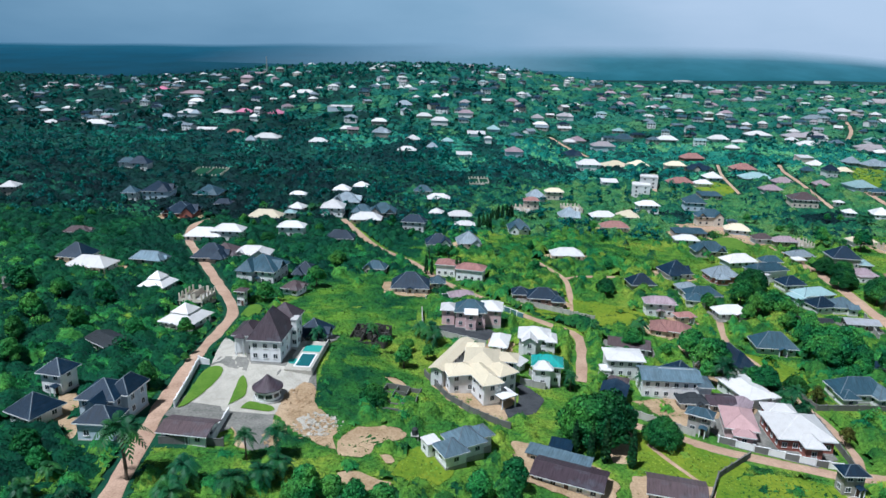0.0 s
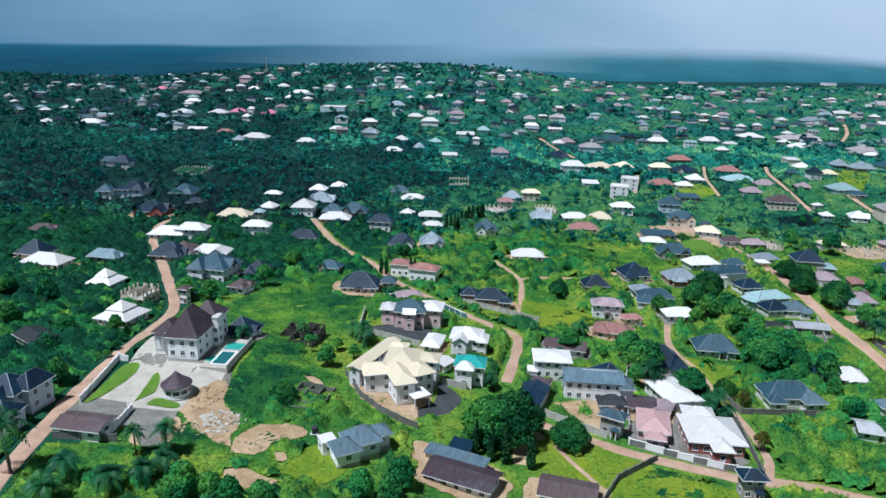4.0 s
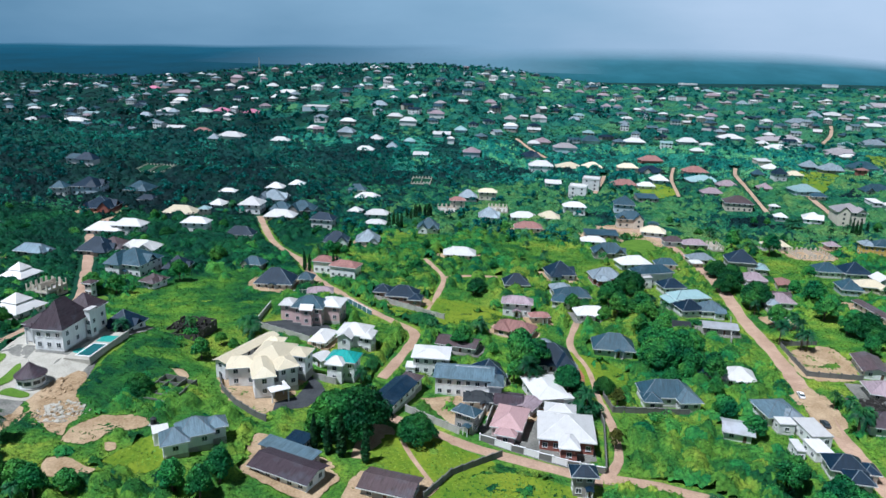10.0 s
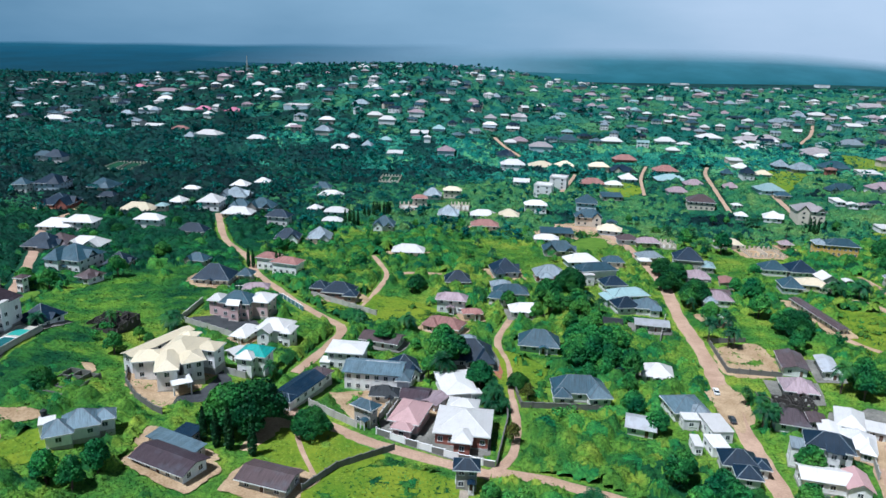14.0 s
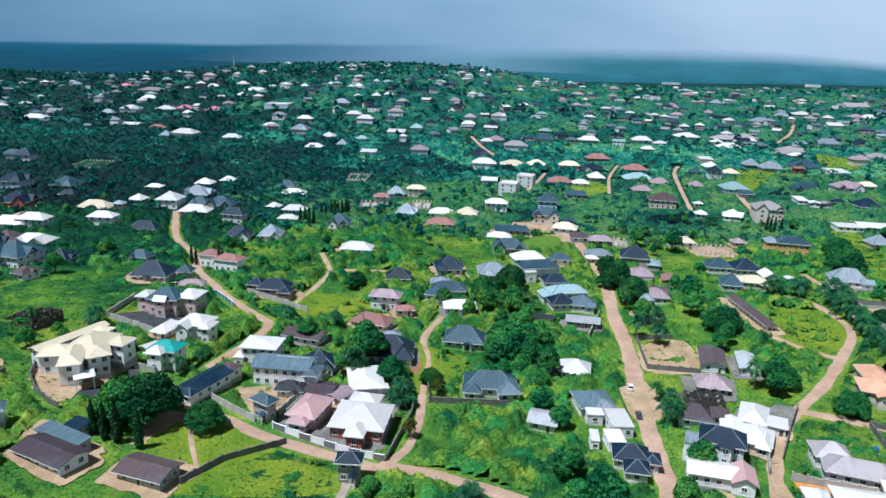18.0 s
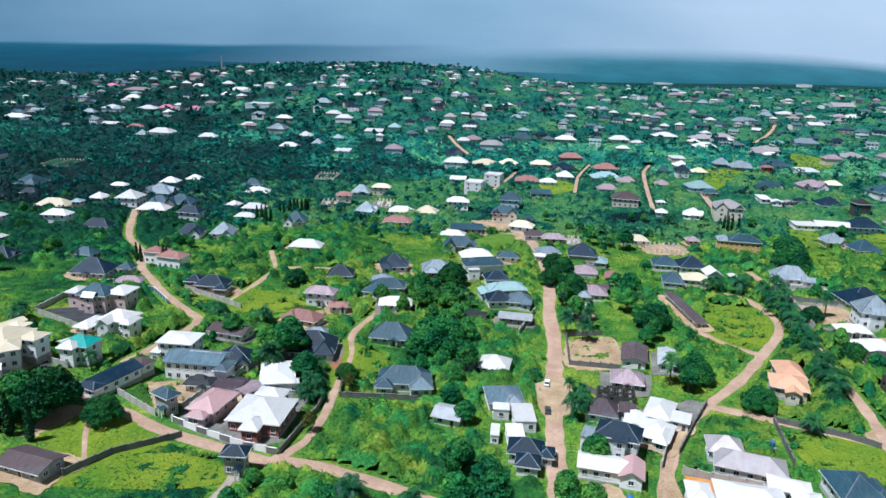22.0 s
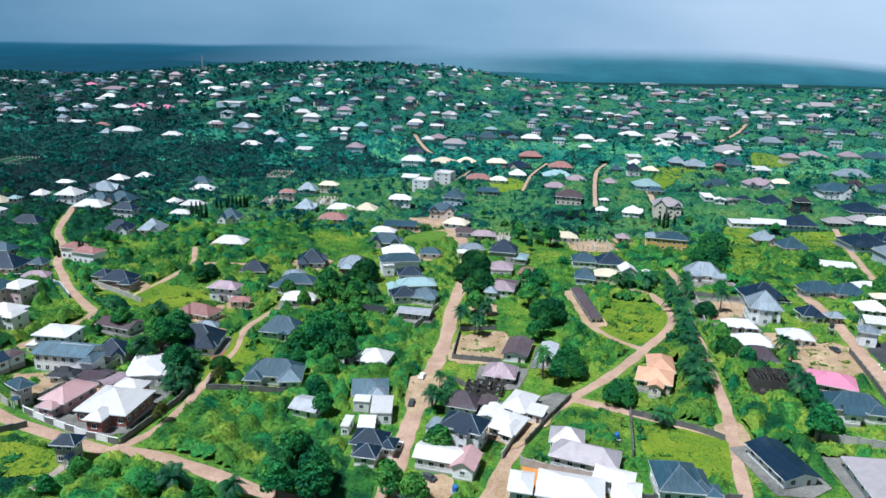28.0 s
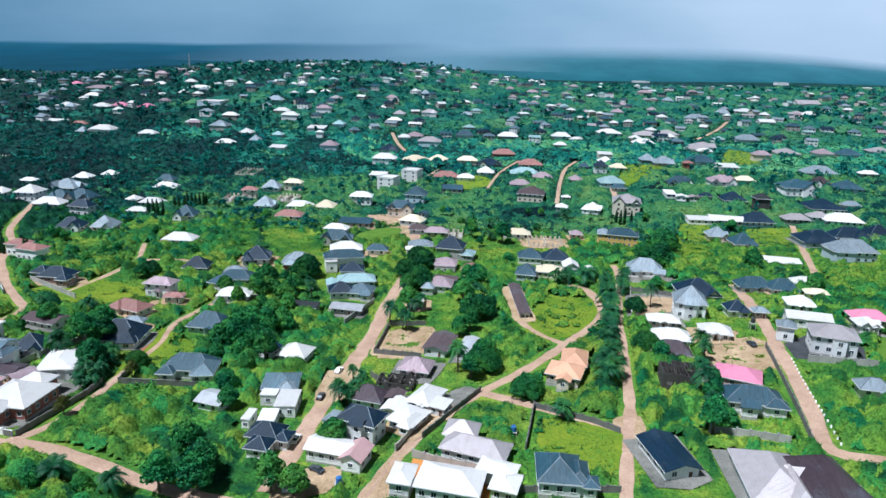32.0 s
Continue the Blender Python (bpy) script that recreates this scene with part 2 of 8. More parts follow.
WALL = {
    "w": (wall_mat("white_wall", (0.76, 0.76, 0.75), 0.4), "white-washed"),
    "c": (wall_mat("tan_wall", (0.60, 0.53, 0.44), 0.4), "tan rendered"),
    "b": (wall_mat("brick_wall", (0.32, 0.22, 0.19), 0.4), "brown brick"),
    "g": (wall_mat("block_wall", (0.36, 0.34, 0.31), 0.6), "bare grey block"),
    "p": (wall_mat("rose_wall", (0.62, 0.44, 0.43), 0.35), "pinkish rendered"),
    "r": (wall_mat("rust_wall", (0.36, 0.13, 0.10), 0.35), "red-brown rendered"),
    "y": (wall_mat("ochre_wall", (0.66, 0.42, 0.10), 0.35), "ochre yellow"),
    "l": (wall_mat("blue_wall", (0.48, 0.57, 0.64), 0.4), "pale blue"),
    "k": (wall_mat("sooty_wall", (0.06, 0.055, 0.05), 0.6), "soot-black block"),
}
TRIM = wall_mat("white_trim", (0.78, 0.78, 0.77), 0.15)
COPING = wall_mat("grey_render", (0.42, 0.41, 0.38), 0.6)
STONE = wall_mat("dark_render", (0.15, 0.15, 0.14), 0.5)
TEAL = wall_mat("teal_panel", (0.07, 0.17, 0.20), 0.4)
CAP = roof_mat("pale_ridge", (0.13, 0.165, 0.195), 0.4, 0.1, 0.3)

PANE, pn, pl, pb = node_mat("window_glass")
pb.inputs["Base Color"].default_value, pb.inputs["Roughness"].default_value = (0.03, 0.045, 0.055, 1), 0.12
DOOR = wall_mat("brown_door", (0.12, 0.07, 0.05), 0.3)
TANK = wall_mat("tank_plastic", (0.03, 0.035, 0.04), 0.1)
TANK_PALE = wall_mat("tank_pale", (0.55, 0.72, 0.70), 0.1)
TANK_BLUE = wall_mat("tank_blue", (0.04, 0.16, 0.42), 0.1)
WATER, pn, pl, pb = node_mat("pool_water")
pb.inputs["Base Color"].default_value, pb.inputs["Roughness"].default_value = (0.02, 0.12, 0.13, 1), 0.05
POOL_TILE = wall_mat("pool_tile", (0.03, 0.30, 0.25), 0.1)
EARTH = soil_mat("red_earth", (0.32, 0.205, 0.14), (0.52, 0.36, 0.26), 0.16)
PAVED = soil_mat("worn_paving", (0.27, 0.225, 0.18), (0.44, 0.37, 0.30), 0.18)
SAND = soil_mat("bare_sand", (0.25, 0.165, 0.085), (0.52, 0.385, 0.245), 0.14)
BRICKRED = soil_mat("red_paving", (0.26, 0.095, 0.06), (0.38, 0.16, 0.10), 0.3)
YARD = soil_mat("yard_concrete", (0.09, 0.095, 0.085), (0.27, 0.26, 0.23), 0.14)
TAR = soil_mat("asphalt_yard", (0.030, 0.034, 0.040), (0.075, 0.080, 0.085), 0.2)
CLAY = soil_mat("clay_court", (0.48, 0.19, 0.045), (0.62, 0.28, 0.08), 0.3)
SLAB = soil_mat("pale_slab", (0.34, 0.32, 0.27), (0.52, 0.49, 0.42), 0.25)
LAWN = soil_mat("mown_lawn", (0.06, 0.15, 0.016), (0.13, 0.23, 0.03), 0.2)
GRASS = soil_mat("rough_grass", (0.060, 0.165, 0.012), (0.215, 0.265, 0.02), 0.07)
# soil darkened and blued, the haze of the far land put into its colour
GROUND = soil_mat("undergrowth_soil_haze_tint", (0.004, 0.036, 0.028), (0.018, 0.090, 0.036), 0.035)
BUSH_TONES = (0.009, 0.066, 0.025), (0.043, 0.150, 0.027), (0.140, 0.258, 0.028)
BLADE_TONES = (0.046, 0.152, 0.026), (0.112, 0.226, 0.028), (0.238, 0.296, 0.036)
# wood tones darkened for cloud shade on the west, blued for distance haze
WOOD_SHADE_TONES = (0.003, 0.022, 0.025), (0.006, 0.040, 0.039), (0.014, 0.078, 0.054)
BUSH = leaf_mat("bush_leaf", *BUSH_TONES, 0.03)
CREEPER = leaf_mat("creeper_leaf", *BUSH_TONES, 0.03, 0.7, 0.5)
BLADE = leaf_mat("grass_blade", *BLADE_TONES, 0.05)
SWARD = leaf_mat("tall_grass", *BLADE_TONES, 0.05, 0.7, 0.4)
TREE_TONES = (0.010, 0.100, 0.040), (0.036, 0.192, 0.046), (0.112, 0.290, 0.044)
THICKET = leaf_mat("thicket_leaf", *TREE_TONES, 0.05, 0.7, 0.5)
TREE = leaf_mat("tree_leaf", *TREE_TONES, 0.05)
# middle and far leaves tinted bluer, haze put into their base colours
GLEN_HAZE_TONES = (0.010, 0.106, 0.070), (0.038, 0.196, 0.094), (0.106, 0.282, 0.102)
LEA_HAZE_TONES = (0.044, 0.204, 0.082), (0.106, 0.284, 0.090), (0.204, 0.336, 0.096)
COPSE_HAZE_TONES = (0.005, 0.060, 0.052), (0.012, 0.100, 0.070), (0.030, 0.150, 0.082)
VALE_HAZE_TONES = (0.009, 0.102, 0.094), (0.027, 0.164, 0.128), (0.066, 0.230, 0.142)
MEADOW_HAZE_TONES = (0.030, 0.166, 0.098), (0.068, 0.222, 0.110), (0.124, 0.268, 0.116)
WEALD_HAZE_TONES = (0.005, 0.074, 0.076), (0.010, 0.116, 0.100), (0.022, 0.168, 0.114)
GLEN_HAZED = leaf_mat("glen_leaf_haze_tint", *GLEN_HAZE_TONES, 0.02)
GLEN_HAZED_MASS = leaf_mat("glen_growth_haze_tint", *GLEN_HAZE_TONES, 0.02, 0.7, 0.7)
LEA_HAZED = leaf_mat("lea_leaf_haze_tint", *LEA_HAZE_TONES, 0.03)
LEA_HAZED_MASS = leaf_mat("lea_growth_haze_tint", *LEA_HAZE_TONES, 0.03, 0.7, 0.5)
COPSE_HAZED = leaf_mat("copse_leaf_haze_tint", *COPSE_HAZE_TONES, 0.02)
COPSE_HAZED_MASS = leaf_mat("copse_growth_haze_tint", *COPSE_HAZE_TONES, 0.02, 0.7, 0.7)
VALE_HAZED = leaf_mat("valley_leaf_haze_tint", *VALE_HAZE_TONES, 0.014)
VALE_HAZED_MASS = leaf_mat("valley_growth_haze_tint", *VALE_HAZE_TONES, 0.014, 0.7, 0.9)
MEADOW_HAZED = leaf_mat("meadow_leaf_haze_tint", *MEADOW_HAZE_TONES, 0.02)
MEADOW_HAZED_MASS = leaf_mat("meadow_growth_haze_tint", *MEADOW_HAZE_TONES, 0.02, 0.7, 0.6)
WEALD_HAZED = leaf_mat("weald_leaf_haze_tint", *WEALD_HAZE_TONES, 0.02)
WEALD_HAZED_MASS = leaf_mat("weald_growth_haze_tint", *WEALD_HAZE_TONES, 0.02, 0.7, 0.9)
WOOD_SHADED = leaf_mat("wood_leaf_shade_tint", *WOOD_SHADE_TONES, 0.012)
UNDERWOOD_SHADED = leaf_mat("underwood_shade_tint", *WOOD_SHADE_TONES, 0.012, 0.7, 0.5)
# deep green darkened further to stand for cloud shade on the west
DEEP_SHADED_MASS = leaf_mat("deep_growth_shade_tint", (0.003, 0.042, 0.026), (0.007, 0.068, 0.032), (0.018, 0.110, 0.034), 0.03, 0.7, 0.5)
DEEP_SHADED = leaf_mat("deep_leaf_shade_tint", (0.003, 0.042, 0.026), (0.007, 0.068, 0.032), (0.018, 0.110, 0.034), 0.03)
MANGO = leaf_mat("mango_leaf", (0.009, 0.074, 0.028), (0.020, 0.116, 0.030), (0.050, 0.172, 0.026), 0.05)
RUSSET = leaf_mat("russet_leaf", (0.030, 0.055, 0.014), (0.070, 0.085, 0.016), (0.120, 0.115, 0.020), 0.2)
FROND = leaf_mat("palm_frond", (0.010, 0.066, 0.030), (0.018, 0.094, 0.034), (0.040, 0.140, 0.030), 0.2, 0.45, 0.0, 0.3)
CONIFER = leaf_mat("cypress_leaf", (0.006, 0.034, 0.014), (0.010, 0.05, 0.016), (0.02, 0.07, 0.016), 0.2)
BARK = soil_mat("bark", (0.10, 0.075, 0.055), (0.17, 0.13, 0.10), 0.8)
PAINT_WHITE = wall_mat("car_white", (0.8, 0.8, 0.8), 0.05)
PAINT_DARK = wall_mat("car_dark", (0.05, 0.06, 0.07), 0.05)
RUBBER = wall_mat("tyre_rubber", (0.02, 0.02, 0.02), 0.1)

# ---- the lie of the land: heights of the ground on a coarse net of places ----
NET_X = (-720, -360, -60, 50, 180, 360, 720, 1200)
NET_Y = (0, 150, 240, 336, 432, 552, 720, 960, 1200, 1560, 2160)
NET_Z = 1.2 * np.array((
    (10, 15, 16.5, 10, 4.5, 11, 10, 10),
    (12, 16, 17.5, 9.5, 4.0, 12, 11, 11),
    (10, 13, 11, 5.8, 2.5, 14, 12, 12),
    (9, 12, 6.5, 4.5, 4, 7, 11, 14),
    (6, 9, 5.5, 4.5, 4, 6, 11, 15),
    (7, 12, 7, 5, 6, 16, 18, 20),
    (6, 12, 12, 12, 11, 16, 21, 26),
    (5, 20, 38, 40, 30, 26, 31, 36),
    (20, 44, 56, 55, 38, 29, 34, 42),
    (32, 60, 72, 72, 64, 46, 46, 55),
    (28, 50, 66, 66, 58, 45, 50, 60)), float)


def spread(nodes, values):
    """Index and smooth weights of the four net lines round each value."""
    values = np.clip(np.asarray(values, float), nodes[0], nodes[-1] - 1e-6)
    i = np.searchsorted(nodes, values, "right") - 1
    i = np.clip(i, 0, len(nodes) - 2)
    lo, hi = np.take(nodes, i), np.take(nodes, i + 1)
    f = (values - lo) / (hi - lo)
    w = (-0.5 * f ** 3 + f ** 2 - 0.5 * f, 1.5 * f ** 3 - 2.5 * f ** 2 + 1,
         -1.5 * f ** 3 + 2 * f ** 2 + 0.5 * f, 0.5 * f ** 3 - 0.5 * f ** 2)
    k = [np.clip(i + n, 0, len(nodes) - 1) for n in (-1, 0, 1, 2)]
    return k, w


def height(x, y):
    """Height of the ground at places (numbers or arrays)."""
    kx, wx = spread(NET_X, x)
    ky, wy = spread(NET_Y, y)
    z = 0
    for a in range(4):
        for b in range(4):
            z = z + wy[a] * wx[b] * NET_Z[ky[a], kx[b]]
    # the raised terrace of the walled mansion
    return z + 4.2 * np.exp(-(((np.asarray(x, float) + 44) / 25) ** 2 + ((np.asarray(y, float) - 192) / 24) ** 2) ** 2)

# ---- small tools for meshes ----
class Shape:
    """Gathers corners and faces of one mesh."""

    def __init__(self):
        self.v, self.f = [], []

    def add(self, verts, faces):
        k = len(self.v)
        self.v += [tuple(p) for p in verts]
        self.f += [tuple(i + k for i in f) for f in faces]
        return self

    def box(self, x0, x1, y0, y1, z0, z1):
        return self.add([(x0, y0, z0), (x1, y0, z0), (x1, y1, z0), (x0, y1, z0), (x0, y0, z1), (x1, y0, z1), (x1, y1, z1), (x0, y1, z1)],
                        [(3, 2, 1, 0), (4, 5, 6, 7), (0, 1, 5, 4), (1, 2, 6, 5), (2, 3, 7, 6), (3, 0, 4, 7)])

    def tube(self, x, y, z0, z1, r0, r1=None, n=10):
        r1 = r0 if r1 is None else r1
        a = [2 * math.pi * i / n for i in range(n)]
        v = [(x + r0 * math.cos(t), y + r0 * math.sin(t), z0) for t in a] + [(x + r1 * math.cos(t), y + r1 * math.sin(t), z1) for t in a]
        return self.add(v, [tuple(range(n))[::-1], tuple(range(n, 2 * n))] + [(i, (i + 1) % n, n + (i + 1) % n, n + i) for i in range(n)])

    def hip(self, x0, x1, y0, y1, z, rise, lip=0.16, flat=0.0):
        """A hipped roof with a lip of some thickness at the eaves."""
        w, d = x1 - x0, y1 - y0
        cx, cy, s = (x0 + x1) / 2, (y0 + y1) / 2, min(w, d) / 2 * (1 - flat)
        rx, ry = max(w / 2 - s, 0.02), max(d / 2 - s, 0.02)
        top = [(cx - rx, cy - ry, z + rise), (cx + rx, cy - ry, z + rise), (cx + rx, cy + ry, z + rise), (cx - rx, cy + ry, z + rise)]
        low = [(x0, y0, z), (x1, y0, z), (x1, y1, z), (x0, y1, z)]
        und = [(a, b, c - lip) for a, b, c in low]
        return self.add(und + low + top, [(3, 2, 1, 0), (0, 1, 5, 4), (1, 2, 6, 5), (2, 3, 7, 6), (3, 0, 4, 7),
                                          (4, 5, 9, 8), (5, 6, 10, 9), (6, 7, 11, 10), (7, 4, 8, 11), (8, 9, 10, 11)])

    def gable(self, x0, x1, y0, y1, z, rise, along="x", lip=0.14):
        """A pitched roof, its ridge along x or y, as two thick slabs."""
        if along == "x":
            cy = (y0 + y1) / 2
            sec = [(y0, z), (cy, z + rise), (y1, z), (y1, z - lip), (cy, z + rise - lip), (y0, z - lip)]
            v = [(x0, a, b) for a, b in sec] + [(x1, a, b) for a, b in sec]
        else:
            cx = (x0 + x1) / 2
            sec = [(x0, z), (cx, z + rise), (x1, z), (x1, z - lip), (cx, z + rise - lip), (x0, z - lip)]
            v = [(a, y0, b) for a, b in sec] + [(a, y1, b) for a, b in sec]
        return self.add(v, [(0, 1, 7, 6), (1, 2, 8, 7), (2, 3, 9, 8), (3, 4, 10, 9), (4, 5, 11, 10), (5, 0, 6, 11), (0, 5, 4, 1), (1, 4, 3, 2), (6, 7, 10, 11), (7, 8, 9, 10)])

    def tri(self, a, b, c, thick, axis):
        """A thin triangular wall under a gable."""
        o = [0, 0, 0]
        o[axis] = thick
        v = [a, b, c] + [tuple(p[i] + o[i] for i in range(3)) for p in (a, b, c)]
        return self.add(v, [(0, 1, 2), (5, 4, 3), (0, 3, 4, 1), (1, 4, 5, 2), (2, 5, 3, 0)])

    def mesh(self, name, material):
        me = bpy.data.meshes.new(name)
        me.from_pydata(self.v, [], self.f)
        me.materials.append(material)
        return me


def part(name, shape, material, parent, label=""):
    """One mesh object under a thing or a part."""
    ob = new(name, shape if isinstance(shape, bpy.types.Mesh) else shape.mesh(name, material))
    ob.parent = parent
    if label:
        ob["label"] = label
    return ob


def thing(name, m, label, category, group="", kind=""):
    ob = new(name)
    ob.matrix_world = m
    ob.empty_display_size = 0.5
    return tagged(ob, label, category, group, kind)


# ---- which square metres are taken: 0 wild, 1 built or bare, 2 short grass ----
MX, MY, MW, MH = -900, 60, 2100, 1700
taken = np.zeros((MH, MW), np.uint8)
bare = np.zeros((MH, MW), bool)          # open plots where no tree stands


def claim_box(x, y, w, d, yaw, margin, value=1):
    r = math.hypot(w, d) / 2 + margin + 1
    i0, i1, j0, j1 = int(y - r - MY), int(y + r - MY) + 2, int(x - r - MX), int(x + r - MX) + 2
    i0, j0, i1, j1 = max(i0, 0), max(j0, 0), min(i1, MH), min(j1, MW)
    if i0 >= i1 or j0 >= j1:
        return
    yy, xx = np.mgrid[i0:i1, j0:j1]
    dx, dy = xx + MX + 0.5 - x, yy + MY + 0.5 - y
    c, s = math.cos(radians(yaw)), math.sin(radians(yaw))
    lx, ly = dx * c + dy * s, -dx * s + dy * c
    taken[i0:i1, j0:j1][(abs(lx) < w / 2 + margin) & (abs(ly) < d / 2 + margin)] = value


def claim_line(pts, half, value=1):
    for (ax, ay), (bx, by) in zip(pts, pts[1:]):
        n = max(2, int(math.hypot(bx - ax, by - ay) / 0.8))
        for k in range(n + 1):
            x, y = ax + (bx - ax) * k / n, ay + (by - ay) * k / n
            i0, i1, j0, j1 = int(y - half - MY), int(y + half - MY) + 1, int(x - half - MX), int(x + half - MX) + 1
            if i0 >= 0 and j0 >= 0:
                taken[i0:i1, j0:j1] = value


def inside(pts, xx, yy):
    hit = np.zeros(xx.shape, bool)
    for (ax, ay), (bx, by) in zip(pts, pts[1:] + pts[:1]):
        if ay != by:
            hit ^= ((ay > yy) != (by > yy)) & (xx < (bx - ax) * (yy - ay) / (by - ay) + ax)
    return hit


def smooth_line(pts, step=4.0):
    """A rounded line through the places, in short steps."""
    p = [np.array(q, float) for q in pts]
    p = [2 * p[0] - p[1]] + p + [2 * p[-1] - p[-2]]
    out = []
    for a, b, c, d in zip(p, p[1:], p[2:], p[3:]):
        n = max(2, int(np.linalg.norm(c - b) / step))
        for k in range(n):
            f = k / n
            out.append(0.5 * (2 * b + (c - a) * f + (2 * a - 5 * b + 4 * c - d) * f * f + (3 * b - a - 3 * c + d) * f ** 3))
    out.append(p[-2])
    return out


# ---- ground: one sheet to the horizon ----
def ground_sheet():
    xs = np.unique(np.concatenate([np.linspace(-4800, -1000, 14), np.linspace(-1000, -260, 50), np.linspace(-260, 520, 196), np.linspace(520, 1400, 50), np.linspace(1400, 4800, 14)]))
    ys = np.unique(np.concatenate([np.linspace(-1500, 60, 12), np.linspace(60, 460, 110), np.linspace(460, 1700, 90), np.linspace(1700, 4800, 18)]))
    gx, gy = np.meshgrid(xs, ys)
    gz = height(gx, gy)
    far = np.clip((gy - 2000) / 800, 0, 1)
    gz = gz * (1 - far) + 30 * far
    nx, ny = len(xs), len(ys)
    v = np.stack([gx, gy, gz], -1).reshape(-1, 3)
    i = (np.arange(ny - 1)[:, None] * nx + np.arange(nx - 1)[None]).ravel()
    f = np.stack([i, i + 1, i + 1 + nx, i + nx], 1)
    me = bpy.data.meshes.new("ground")
    me.from_pydata(v.tolist(), [], f.tolist())
    me.polygons.foreach_set("use_smooth", np.ones(len(f), bool))
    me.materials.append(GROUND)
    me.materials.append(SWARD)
    me.materials.append(UNDERWOOD_SHADED)
    # ground beyond 1500 m takes the darkened, haze-tinted wood tones
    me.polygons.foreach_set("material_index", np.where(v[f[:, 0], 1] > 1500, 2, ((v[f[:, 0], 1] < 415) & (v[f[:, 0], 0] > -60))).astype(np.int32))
    tagged(new("ground", me), "rolling ground under dense green scrub and grass", "ground", kind="structure")


ground_sheet()


def flush(x, y, lift):
    """A place on the ground, lifted a little above the sheet."""
    return (x, y, float(height(x, y)) + lift)


road_n = [0]


def road(width, kind, pts):
    """A road laid on the ground with uneven edges, a slight crown and worn verges."""
    road_n[0] += 1
    rng = random.Random(road_n[0])
    line = smooth_line(pts)
    v, f = [], []
    lift = 0.10 + 0.004 * road_n[0]
    for k, p in enumerate(line):
        a, b = line[max(k - 1, 0)], line[min(k + 1, len(line) - 1)]
        t = (b - a) / np.linalg.norm(b - a)
        side = np.array((-t[1], t[0]))
        w = width / 2 * (1 + rng.uniform(-0.16, 0.16) * (0.4 if kind == "p" else 1))
        for s, dz in ((-1.05, -0.12), (-0.95, 0.0), (-0.3, 0.05), (0.3, 0.05), (0.95, 0.0), (1.05, -0.12)):
            q = p + side * w * s
            v.append(flush(q[0], q[1], lift + dz))
        if k:
            n = len(v)
            f += [(n - 12 + j, n - 11 + j, n - 5 + j, n - 6 + j) for j in range(5)]
    me = bpy.data.meshes.new("road")
    me.from_pydata(v, [], [q[::-1] for q in f])
    me.materials.append(EARTH if kind == "e" else PAVED)
    tagged(new("road_%d" % road_n[0], me), "rutted red-brown earth road through green scrub" if kind == "e" else "worn grey paved lane with earth verges", "road", kind="structure")
    claim_line([tuple(p) for p in line], width / 2 + 0.3)


patch_n = [0]
PATCH = {"sand": (SAND, "bare sandy earth yard"), "pave": (YARD, "stained concrete compound yard"), "lawn": (LAWN, "mown bright green lawn"),
         "grass": (GRASS, "short yellow-green rough grass"), "slab": (SLAB, "pale concrete slab paving"), "red": (BRICKRED, "red brick paved yard"),
         "tar": (TAR, "dark asphalt yard"), "clay": (CLAY, "orange clay-tiled court")}


PAVING = ("pave", "slab", "red", "tar", "clay")


